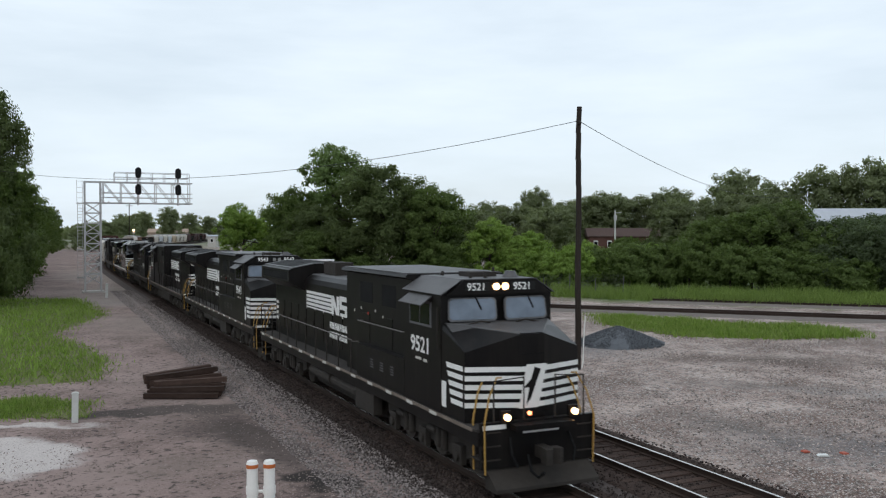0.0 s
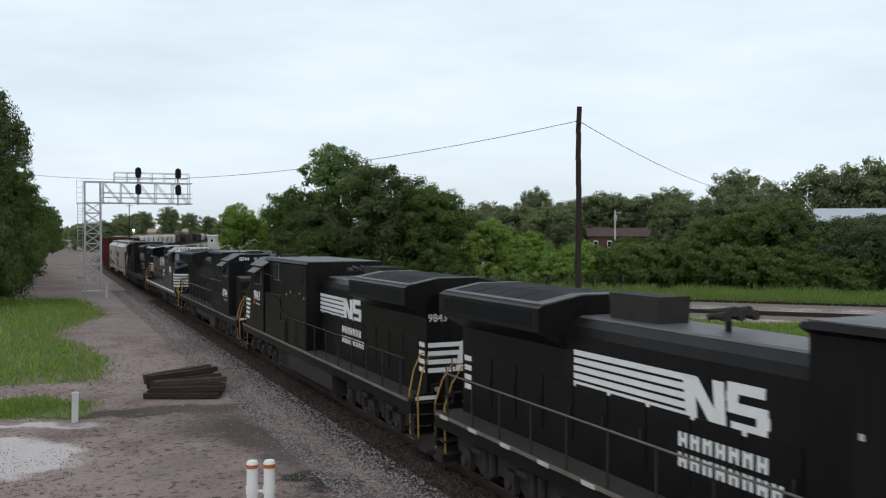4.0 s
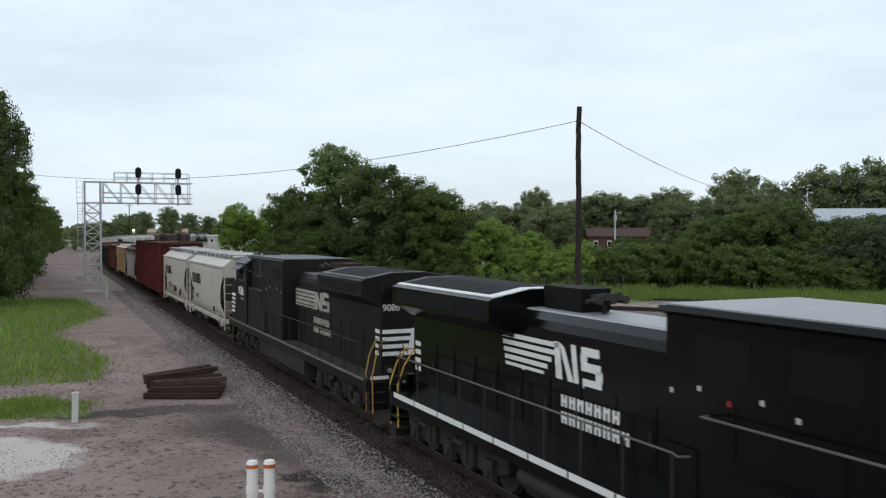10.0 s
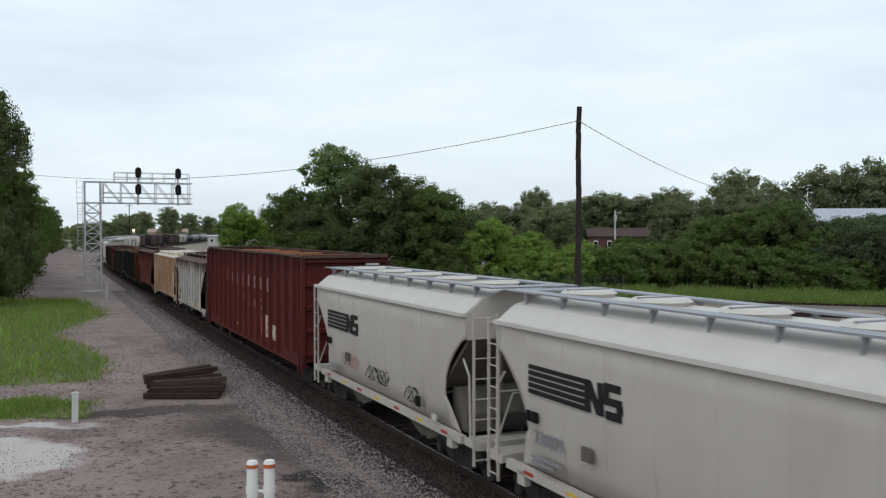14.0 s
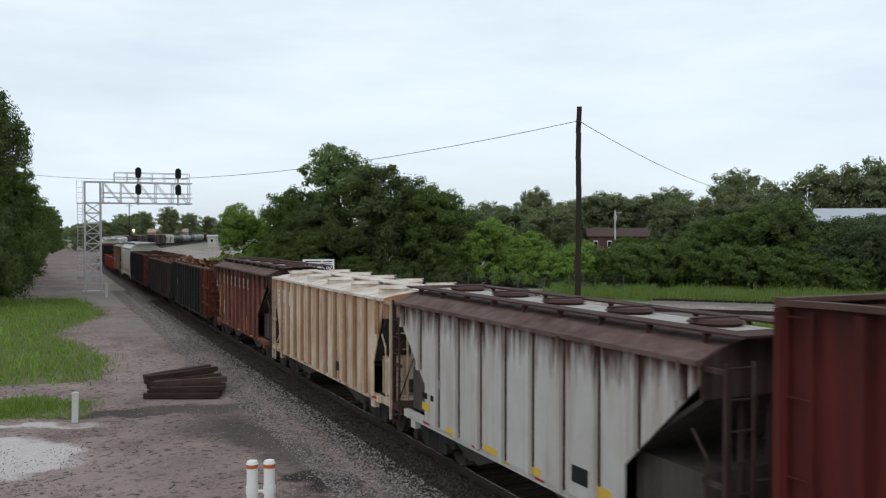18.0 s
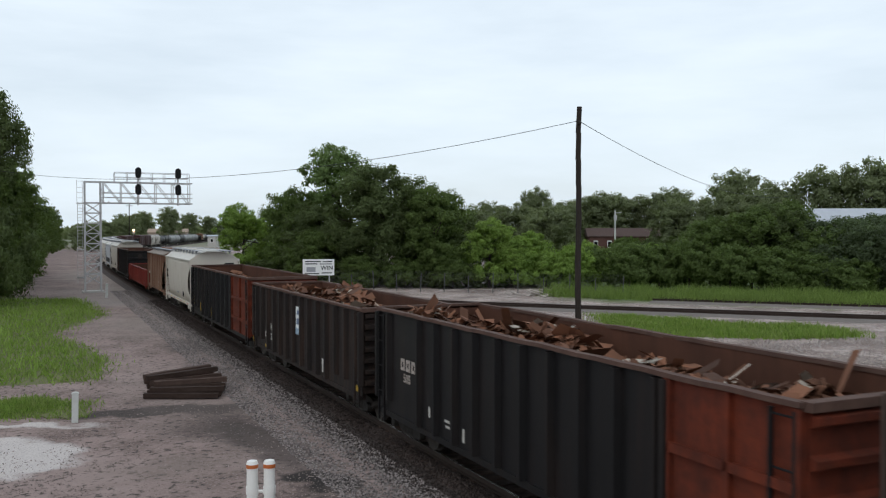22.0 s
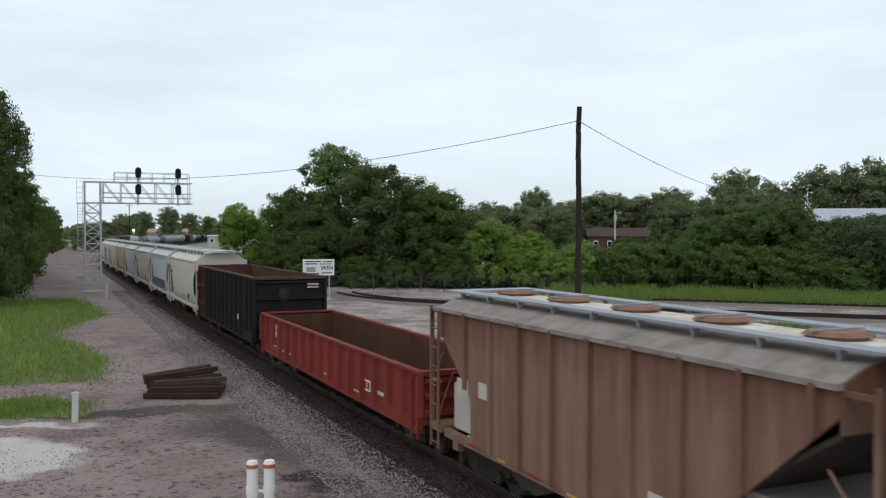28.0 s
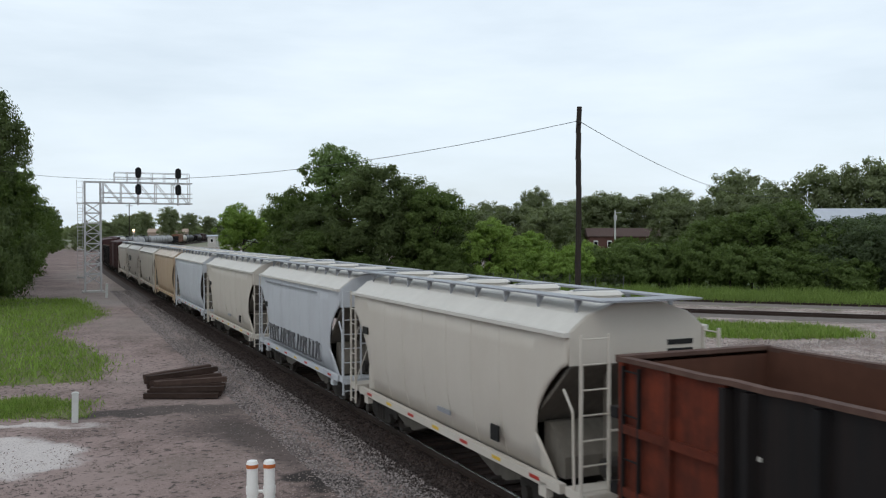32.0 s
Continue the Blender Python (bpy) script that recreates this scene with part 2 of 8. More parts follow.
M["stone"] = mat("loose_ballast_stone", (0.205, 0.178, 0.17), (0.115, 0.098, 0.092), rough=0.9, scale=9, per_island=0.7, bump=0.2, spec=0.08)
M["stone_pale"] = mat("pale_gravel_stone", (0.37, 0.31, 0.28), (0.19, 0.155, 0.138), rough=0.9, scale=9, per_island=0.7, bump=0.2, spec=0.1)
M["stone_dark"] = mat("blue_grey_crushed_stone", (0.1, 0.107, 0.118), (0.065, 0.069, 0.077), rough=0.9, scale=6, per_island=0.35, bump=0.3)
M["pale_pad"] = mat("pale_limestone_pad", (0.46, 0.44, 0.43), (0.33, 0.31, 0.3), rough=0.9, scale=5, fine=30, bump=0.5)
M["soil_black"] = mat("oily_black_soil", (0.035, 0.032, 0.03), (0.055, 0.05, 0.046), rough=0.9, scale=4, bump=0.4)
M["earth"] = mat("brown_earth", (0.12, 0.09, 0.075), (0.08, 0.06, 0.05), rough=0.95, scale=3, bump=0.4)
M["turf"] = mat("short_green_turf", (0.11, 0.135, 0.045), (0.2, 0.16, 0.12), rough=0.9, scale=2.5, fine=20, bump=0.6, spec=0.08)
M["blade"] = leafy("grass_blades", (0.135, 0.225, 0.04), 0.5, (0.21, 0.2, 0.09), 2.4, 0.8)
M["blade_tall"] = leafy("tall_grass_blades", (0.15, 0.205, 0.06), 0.4)
M["bark"] = mat("tree_bark", (0.07, 0.055, 0.045), (0.04, 0.033, 0.028), rough=0.9, scale=5, stretch=(3, 3, 0.5), bump=0.4)
M["leaf_dark"] = leafy("dark_green_leaves", (0.09, 0.117, 0.047), 0.4)
M["leaf_mid"] = leafy("green_leaves", (0.096, 0.135, 0.041), 0.45)
M["leaf_bright"] = leafy("bright_green_leaves", (0.19, 0.275, 0.065), 0.4)
M["leaf_blue"] = leafy("blue_green_leaves", (0.08, 0.105, 0.055), 0.35)
# paler green that puts the distance haze into the leaf colour
M["leaf_far"] = leafy("haze_paled_far_leaves", (0.155, 0.18, 0.098), 0.3)
M["brick"] = mat("red_brown_brick", (0.12, 0.06, 0.05), (0.09, 0.048, 0.042), rough=0.85, scale=2)
M["metal_roof"] = mat("pale_metal_roof", (0.42, 0.44, 0.48), (0.34, 0.36, 0.39), rough=0.5, scale=1, stretch=(4, 0.3, 1))
M["pale_wall"] = mat("pale_cladding", (0.5, 0.48, 0.45), rough=0.7)
M["tan_wall"] = mat("tan_far_wall", (0.42, 0.32, 0.25), rough=0.8)
M["sign_white"] = mat("white_sign_board", (0.75, 0.75, 0.74), (0.62, 0.62, 0.6), rough=0.5, amount=0.3)
M["fence"] = mat("dull_fence_steel", (0.13, 0.13, 0.125), rough=0.6, metal=0.3)
M["orange_cone"] = mat("orange_marker_plastic", (0.45, 0.11, 0.07), rough=0.6)
# weld rust, dark enough to draw the shadow line beside each rib
M["rust_shadow_seam"] = mat("dark_rust_and_shadow_seam", (0.035, 0.018, 0.0145), (0.07, 0.032, 0.021), rough=0.8, scale=3.0, spec=0.1)
M["pale_roof"] = mat("pale_spilled_roof_strip", (0.46, 0.43, 0.4), (0.17, 0.13, 0.115), rough=0.8, scale=3.0, amount=0.6)
M["tan_seam"] = mat("orange_rust_seam", (0.26, 0.105, 0.045), (0.14, 0.06, 0.035), rough=0.8, scale=2.5)
M["leaf_soft"] = leafy("soft_green_leaves", (0.13, 0.185, 0.068), 0.35)
M["house_roof"] = mat("brown_shingle_roof", (0.085, 0.055, 0.047), (0.06, 0.042, 0.038), rough=0.9, scale=3)
M["tan_dust_roof"] = mat("dusty_grey_brown_roof", (0.17, 0.13, 0.105), (0.36, 0.33, 0.3), rough=0.75, scale=2.0, amount=0.7, spec=0.12)
M["hatch_rust"] = mat("rusty_hatch_cover", (0.2, 0.095, 0.06), (0.3, 0.19, 0.14), rough=0.75, scale=3.0, spec=0.12)
M["ghost_paint"] = mat("worn_off_rusty_lettering", (0.085, 0.055, 0.043), (0.014, 0.012, 0.012), rough=0.7, scale=9.0, amount=0.75, spec=0.12)
M["stack_rust"] = mat("burnt_rusty_stack", (0.06, 0.032, 0.024), (0.03, 0.02, 0.017), rough=0.8, scale=5.0, spec=0.1)
# oil tone, darkened again to paint in the shade beside the train
M["stone_oily_shaded"] = mat("oily_shaded_ballast_stone", (0.05, 0.039, 0.035), (0.029, 0.022, 0.02), rough=0.9, scale=9, per_island=0.6, bump=0.2, spec=0.08)
M["ballast_pale"] = mat("pale_weathered_ballast", (0.2, 0.175, 0.16), (0.11, 0.095, 0.085), rough=0.9, scale=7, fine=38, amount=0.6, bump=1.0, spec=0.08)
M["hop_tan"] = mat("light_tan_paint", (0.48, 0.37, 0.26), (0.4, 0.29, 0.2), rough=0.55, scale=1.0, streak=(0.3, 0.21, 0.14), streak_amount=0.25, streak_w=4.0, bump=0.02)
M["debris"] = mat("bleached_scrap_boards", (0.42, 0.38, 0.34), (0.2, 0.16, 0.14), rough=0.85, scale=4.0, per_object=0.4)
M["worn_letter"] = mat("worn_lettering_paint", (0.42, 0.38, 0.34), (0.16, 0.1, 0.08), rough=0.7, scale=7.0, amount=0.6, spec=0.12)
M["deck_dust"] = mat("dusty_walkway_steel", (0.035, 0.032, 0.031), (0.065, 0.058, 0.052), rough=0.7, scale=2.0, spec=0.15)
M["deck_edge"] = mat("dust_caked_walkway_edge", (0.21, 0.175, 0.145), (0.09, 0.075, 0.065), rough=0.8, scale=2.5, amount=0.6, spec=0.1)
M["rail_dusty"] = mat("dusty_handrail_paint", (0.14, 0.13, 0.125), (0.07, 0.065, 0.06), rough=0.6, scale=4.0, spec=0.2)
M["nose_brown"] = mat("sun_bleached_brown_paint", (0.15, 0.115, 0.1), (0.08, 0.06, 0.052), rough=0.7, scale=3.0, spec=0.15)
M["worn_emblem"] = mat("yellowed_white_paint", (0.5, 0.47, 0.4), (0.12, 0.105, 0.09), rough=0.65, scale=4.0, amount=0.55, spec=0.15)
# dusty tan, darkened to include the shade inside the end openings
M["slope_tan"] = mat("shaded_dusty_slope_sheet", (0.14, 0.125, 0.105), (0.085, 0.075, 0.063), rough=0.8, scale=2.0, streak=(0.2, 0.175, 0.145), streak_amount=0.3, spec=0.1)
M["graffiti_red"] = mat("faded_red_spray_paint", (0.36, 0.19, 0.15), (0.42, 0.3, 0.25), rough=0.7, scale=5.0)
M["plate_blue"] = mat("slate_blue_print", (0.16, 0.21, 0.3), rough=0.6)
M["plate_sky"] = mat("pale_blue_print", (0.3, 0.4, 0.5), rough=0.6)
M["plate_green"] = mat("faded_green_print", (0.2, 0.38, 0.32), (0.35, 0.45, 0.42), rough=0.6)
M["end_rust"] = mat("dark_rusted_end_steel", (0.06, 0.036, 0.03), (0.03, 0.019, 0.016), rough=0.8, scale=2.5, streak=(0.12, 0.1, 0.085), streak_amount=0.4, spec=0.1)
M["ballast_brown"] = mat("dark_brown_track_bed", (0.07, 0.05, 0.043), (0.035, 0.026, 0.023), rough=0.9, scale=7, fine=38, amount=0.6, bump=1.0, spec=0.06)
M["stone_dirt"] = mat("dirt_stained_gravel", (0.26, 0.21, 0.195), (0.15, 0.118, 0.108), rough=0.9, scale=9, per_island=0.6, bump=0.2, spec=0.08)
# ---- mesh helpers ----
def B():
    return bmesh.new()


def box(bm, x0, x1, y0, y1, z0, z1):
    v = [bm.verts.new((x, y, z)) for z in (z0, z1) for x, y in ((x0, y0), (x1, y0), (x1, y1), (x0, y1))]
    for f in ((3, 2, 1, 0), (4, 5, 6, 7), (0, 1, 5, 4), (1, 2, 6, 5), (2, 3, 7, 6), (3, 0, 4, 7)):
        bm.faces.new([v[i] for i in f])
    return bm


def prism(bm, pts, axis, a, b):
    """A polygon pushed along an axis: 'y' takes (x, z), 'x' takes (y, z), 'z' takes (x, y)."""
    def at(p, k):
        return {"y": (p[0], k, p[1]), "x": (k, p[0], p[1]), "z": (p[0], p[1], k)}[axis]
    lo = [bm.verts.new(at(p, a)) for p in pts]
    hi = [bm.verts.new(at(p, b)) for p in pts]
    n = len(pts)
    bm.faces.new(lo[::-1])
    bm.faces.new(hi)
    for i in range(n):
        bm.faces.new((lo[i], lo[(i + 1) % n], hi[(i + 1) % n], hi[i]))
    return bm


def tube(bm, p0, p1, r, seg=8, r2=None):
    p0, p1 = Vector(p0), Vector(p1)
    d = p1 - p0
    m = Matrix.Translation((p0 + p1) / 2) @ d.to_track_quat("Z", "Y").to_matrix().to_4x4()
    bmesh.ops.create_cone(bm, cap_ends=True, segments=seg, radius1=r, radius2=r if r2 is None else r2, depth=d.length, matrix=m)
    return bm


def pipe(bm, pts, r, seg=6):
    """One bent round bar through all the points."""
    pts = [Vector(q) for q in pts]
    rings = []
    for i, q in enumerate(pts):
        d = (pts[min(i + 1, len(pts) - 1)] - pts[max(i - 1, 0)]).normalized()
        a = d.cross(Vector((0.37, 0.53, 0.76))).normalized()
        b = d.cross(a)
        rings.append([bm.verts.new(q + r * (a * math.cos(k) + b * math.sin(k))) for k in [2 * math.pi * j / seg for j in range(seg)]])
    for a, b in zip(rings, rings[1:]):
        for i in range(seg):
            bm.faces.new((a[i], a[(i + 1) % seg], b[(i + 1) % seg], b[i]))
    bm.faces.new(rings[0][::-1])
    bm.faces.new(rings[-1])
    return bm


def done(bm, name, material, bevel=0.0, smooth=False):
    if bevel:
        edges = [e for e in bm.edges if len(e.link_faces) == 2 and e.calc_face_angle(0) > 0.5]
        bmesh.ops.bevel(bm, geom=edges, offset=bevel, segments=2, affect="EDGES", profile=0.5, clamp_overlap=True)
    bmesh.ops.recalc_face_normals(bm, faces=bm.faces[:])
    me = bpy.data.meshes.new(name)
    bm.to_mesh(me)
    bm.free()
    me.materials.append(material)
    if smooth:
        me.polygons.foreach_set("use_smooth", [True] * len(me.polygons))
    return me


def part(name, bm, material, parent, label="", bevel=0.0, smooth=False):
    ob = new(name, done(bm, name, material, bevel, smooth))
    ob.parent = parent
    if label:
        ob["label"] = label
    return ob


def piece(name, me, parent, m=None, label=""):
    ob = new(name, me)
    ob.parent = parent
    if m is not None:
        ob.matrix_basis = m
    if label:
        ob["label"] = label
    return ob


def thing(name, label, category, group="", m=None):
    ob = new(name)
    ob.empty_display_size = 0.5
    if m is not None:
        ob.matrix_basis = m
    return tagged(ob, label, category, group)


def solid(name, bm, material, label, category, group="", kind="", m=None, bevel=0.0, smooth=False):
    ob = new(name, done(bm, name, material, bevel, smooth))
    if m is not None:
        ob.matrix_basis = m
    return tagged(ob, label, category, group, kind)


def quads(name, co, material):
    """A mesh of loose four-cornered leaves or blades from an array (n, 4, 3)."""
    n = len(co)
    me = bpy.data.meshes.new(name)
    me.vertices.add(n * 4)
    me.vertices.foreach_set("co", np.asarray(co, dtype=np.float32).reshape(-1))
    me.loops.add(n * 4)
    me.loops.foreach_set("vertex_index", np.arange(n * 4, dtype=np.int32))
    me.polygons.add(n)
    me.polygons.foreach_set("loop_start", np.arange(n, dtype=np.int32) * 4)
    me.polygons.foreach_set("loop_total", np.full(n, 4, dtype=np.int32))
    me.update(calc_edges=True)
    me.materials.append(material)
    return me


def words(text, size, material, parent, m, name="lettering", label=""):
    """Letters of the built-in font as a thin mesh, lying in the plane of m's x and y."""
    cu = bpy.data.curves.new("letters", "FONT")
    cu.body, cu.size, cu.extrude, cu.offset = text, size, 0.002, size * 0.018
    ob = bpy.data.objects.new("letters", cu)
    scene.collection.objects.link(ob)
    me = bpy.data.meshes.new_from_object(ob.evaluated_get(bpy.context.evaluated_depsgraph_get()))
    bpy.data.objects.remove(ob)
    me.materials.clear()
    me.materials.append(material)
    return piece(name, me, parent, m, label)


# ---- the line of the railway ----
# s runs along the main track away from the platform; o across it, positive to the far side
TRACK_X, TRACK_Y, TRACK_TURN = 5.517, 12.0, -0.4269
_g = np.arange(-80.0, 1000.0, 1.0)
_k = np.interp(_g, [-80, 105, 145, 300, 450], [0, 0, 1.2e-3, 1.1e-3, -0.36e-3])
_th = TRACK_TURN + np.concatenate([[0], np.cumsum((_k[1:] + _k[:-1]) / 2)])
_x = np.concatenate([[0], np.cumsum((np.sin(_th[1:]) + np.sin(_th[:-1])) / 2)])
_y = np.concatenate([[0], np.cumsum((np.cos(_th[1:]) + np.cos(_th[:-1])) / 2)])
_x += TRACK_X - np.interp(0, _g, _x)
_y += TRACK_Y - np.interp(0, _g, _y)


def line(s, o=0.0):
    th = float(np.interp(s, _g, _th))
    return float(np.interp(s, _g, _x)) + o * math.cos(th), float(np.interp(s, _g, _y)) - o * math.sin(th), th


def travel(t):
    """Metres that the train has gone since its middle moment at 16 s."""
    u = t - 16
    return 10.4814 * u + 0.00588 * u * u - 0.000244 * u ** 3


GROUND = -0.25
# ---- ground ----
def ground_sheet():
    near = np.concatenate([np.arange(-60, 60, 1.5)])
    far = np.array([60, 75, 95, 120, 160, 220, 320, 500, 900, 1800, 4000.0])
    xs = np.concatenate([-far[::-1], near[1:], far])
    ys = np.concatenate([-far[::-1], near[1:], np.arange(60, 130, 3.0), far[4:]])
    bm = B()
    rows = []
    for y in ys:
        row = []
        for x in xs:
            o = (x - TRACK_X) * math.cos(TRACK_TURN) - (y - TRACK_Y) * math.sin(TRACK_TURN)
            d = math.hypot(x, y)
            rough = 0.05 * min(1, max(0, (abs(o - 1.7) - 5) / 4)) if d < 200 else 0
            z = GROUND + rough * (noise.noise((x * 0.25, y * 0.25, 0)) + 0.5 * noise.noise((x * 0.9, y * 0.9, 3)))
            row.append(bm.verts.new((x, y, z)))
        rows.append(row)
    for a, b in zip(rows, rows[1:]):
        for i in range(len(xs) - 1):
            bm.faces.new((a[i], a[i + 1], b[i + 1], b[i]))
    m = bpy.data.materials.new("yard_ground")
    m.use_nodes = True
    n, l = m.node_tree.nodes, m.node_tree.links
    b = n["Principled BSDF"]
    b.inputs["Roughness"].default_value = 0.95
    b.inputs["Specular IOR Level"].default_value = 0.2
    geo = n.new("ShaderNodeNewGeometry")

    def tex(sc, d=6.0, r=0.6):
        t = n.new("ShaderNodeTexNoise")
        t.inputs["Scale"].default_value, t.inputs["Detail"].default_value, t.inputs["Roughness"].default_value = sc, d, r
        l.new(geo.outputs["Position"], t.inputs["Vector"])
        return t.outputs["Fac"]

    def rng(v, lo, hi, a=0.0, c=1.0):
        r = n.new("ShaderNodeMapRange")
        for k, val in (("From Min", lo), ("From Max", hi), ("To Min", a), ("To Max", c)):
            r.inputs[k].default_value = val
        l.new(v, r.inputs["Value"])
        return r.outputs["Result"]

    def mix(f, a, c):
        x = n.new("ShaderNodeMix")
        x.data_type = "RGBA"
        l.new(f, x.inputs[0])
        for k, v in ((6, a), (7, c)):
            if hasattr(v, "is_output"):
                l.new(v, x.inputs[k])
            else:
                x.inputs[k].default_value = (*v, 1)
        return x.outputs[2]

    def math_node(op, a, c):
        q = n.new("ShaderNodeMath")
        q.operation = op
        for k, v in ((0, a), (1, c)):
            if hasattr(v, "is_output"):
                l.new(v, q.inputs[k])
            else:
                q.inputs[k].default_value = v
        return q.outputs[0]

    dot = n.new("ShaderNodeVectorMath")
    dot.operation = "DOT_PRODUCT"
    dot.inputs[1].default_value = (math.cos(TRACK_TURN), -math.sin(TRACK_TURN), 0)
    l.new(geo.outputs["Position"], dot.inputs[0])
    off = TRACK_X * math.cos(TRACK_TURN) - TRACK_Y * math.sin(TRACK_TURN)
    across = math_node("SUBTRACT", dot.outputs["Value"], off)
    across = math_node("ADD", across, rng(tex(0.35), 0.3, 0.7, -1.6, 1.6))
    dirt = mix(rng(tex(0.5), 0.38, 0.66), (0.28, 0.208, 0.188), (0.14, 0.1, 0.089))
    dirt = mix(rng(tex(0.17), 0.5, 0.58), dirt, (0.3, 0.226, 0.206))
    dirt = mix(rng(tex(13, 3.0), 0.5, 0.66), dirt, (0.3, 0.226, 0.206))
    dirt = mix(rng(tex(5, 4.0), 0.54, 0.66), dirt, (0.06, 0.048, 0.042))
    yard = mix(rng(tex(0.45), 0.4, 0.6), (0.44, 0.35, 0.31), (0.235, 0.166, 0.142))
    yard = mix(rng(tex(0.16), 0.5, 0.6), yard, (0.15, 0.1, 0.083))
    yard = mix(rng(tex(6, 4.0), 0.48, 0.64), yard, (0.105, 0.088, 0.08))
    yard = mix(rng(tex(15, 3.0), 0.52, 0.66), yard, (0.5, 0.48, 0.46))
    field = mix(rng(tex(0.4), 0.35, 0.65), (0.075, 0.125, 0.03), (0.11, 0.12, 0.05))
    col = mix(rng(across, 3.2, 5.0), dirt, yard)
    sep = n.new("ShaderNodeSeparateXYZ")
    l.new(geo.outputs["Position"], sep.inputs[0])
    depth = math_node("ADD", sep.outputs["Y"], math_node("MULTIPLY", sep.outputs["X"], 0.42))
    depth = math_node("ADD", depth, rng(tex(0.4), 0.3, 0.7, -2, 2))
    meadow = rng(depth, 78, 82)
    right = rng(sep.outputs["X"], 8, 14)
    col = mix(math_node("MULTIPLY", meadow, right), col, field)
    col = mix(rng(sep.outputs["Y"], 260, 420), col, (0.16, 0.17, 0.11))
    # pale pad, dark damp earth, oily spots and ruts, each a soft-edged stain
    wob = n.new("ShaderNodeTexNoise")
    wob.inputs["Scale"].default_value, wob.inputs["Detail"].default_value = 0.9, 5.0
    l.new(geo.outputs["Position"], wob.inputs["Vector"])
    shift = n.new("ShaderNodeVectorMath")
    shift.operation = "MULTIPLY_ADD"
    shift.inputs[1].default_value, shift.inputs[2].default_value = (2.6, 2.6, 0), (-1.3, -1.3, 0)
    l.new(wob.outputs["Color"], shift.inputs[0])
    moved = n.new("ShaderNodeVectorMath")
    l.new(geo.outputs["Position"], moved.inputs[0])
    l.new(shift.outputs[0], moved.inputs[1])

    def stain(col, x, y, rx, ry, turn, colour, amount=1.0, soft=0.45):
        mp = n.new("ShaderNodeMapping")
        mp.vector_type = "TEXTURE"
        mp.inputs["Location"].default_value = (x, y, 0)
        mp.inputs["Rotation"].default_value = (0, 0, radians(turn))
        mp.inputs["Scale"].default_value = (rx, ry, 1000)
        l.new(moved.outputs[0], mp.inputs["Vector"])
        ln = n.new("ShaderNodeVectorMath")
        ln.operation = "LENGTH"
        l.new(mp.outputs[0], ln.inputs[0])
        return mix(math_node("MULTIPLY", rng(ln.outputs["Value"], 1.0 + soft * 0.4, 1.0 - soft), amount), col, colour)

    speck = mix(rng(tex(24, 3.0), 0.45, 0.7), (0.56, 0.505, 0.48), (0.37, 0.33, 0.31))
    col = stain(col, -12.4, 22.7, 2.9, 2.5, 10, speck, 1.0, 0.15)
    col = stain(col, -14.5, 21.2, 4.2, 1.8, 10, speck, 1.0, 0.15)
    col = stain(col, -13.2, 26.5, 2.6, 0.45, 5, speck, 0.9, 0.4)
    col = stain(col, -2.9, 20.8, 0.95, 0.75, -10, (0.03, 0.026, 0.024), 0.98, 0.3)
    col = stain(col, -9.6, 29.0, 3.2, 0.8, 22, (0.05, 0.041, 0.037), 0.9, 0.4)
    col = stain(col, -7.6, 29.4, 1.6, 0.9, 10, (0.055, 0.044, 0.04), 0.85, 0.5)
    col = stain(col, -12.5, 45.5, 2.0, 3.0, 20, (0.07, 0.06, 0.054), 0.75, 0.5)
    col = stain(col, -6.5, 26.0, 3.0, 1.4, -35, (0.07, 0.058, 0.052), 0.6, 0.9)
    col = stain(col, -27.0, 74.0, 6.0, 5.0, 0, (0.25, 0.235, 0.225), 0.6, 0.9)
    col = stain(col, 15.0, 40.5, 5.5, 1.6, -5, (0.105, 0.082, 0.072), 0.8, 0.9)
    col = stain(col, 12.5, 33.5, 4.0, 0.9, -12, (0.15, 0.13, 0.12), 0.6, 0.9)
    col = stain(col, 19.0, 31.0, 6.0, 1.0, -18, (0.36, 0.35, 0.34), 0.6, 0.9)
    col = stain(col, 8.8, 26.5, 3.2, 1.3, -60, (0.14, 0.125, 0.118), 0.7, 0.9)
    col = stain(col, 12.0, 24.0, 4.5, 2.2, 0, (0.12, 0.122, 0.13), 0.55, 0.9)
    col = stain(col, 7.6, 44.0, 3.2, 3.2, 0, (0.15, 0.15, 0.155), 0.6, 0.9)
    col = stain(col, -5.2, 25.0, 1.0, 5.5, 32, (0.06, 0.048, 0.043), 0.75, 0.5)
    col = stain(col, -9.2, 36.0, 0.9, 6.0, 27, (0.07, 0.056, 0.05), 0.7, 0.5)
    col = stain(col, -1.6, 18.3, 1.3, 2.2, 30, (0.045, 0.037, 0.033), 0.7, 0.8)
    col = stain(col, -6.8, 22.0, 2.2, 1.2, 20, (0.2, 0.155, 0.135), 0.6, 0.9)
    col = stain(col, -31.0, 84.0, 5.0, 14.0, 26, (0.27, 0.225, 0.2), 0.9, 0.7)
    col = stain(col, -46.0, 118.0, 5.0, 26.0, 25, (0.26, 0.22, 0.195), 0.9, 0.7)
    col = stain(col, -19.0, 57.0, 3.6, 9.0, 25, (0.26, 0.215, 0.19), 0.7, 0.8)
    col = stain(col, -9.5, 33.5, 2.6, 5.0, 30, (0.22, 0.175, 0.157), 0.6, 0.9)
    l.new(col, b.inputs["Base Color"])
    bp = n.new("ShaderNodeBump")
    bp.inputs["Strength"].default_value, bp.inputs["Distance"].default_value = 0.8, 0.06
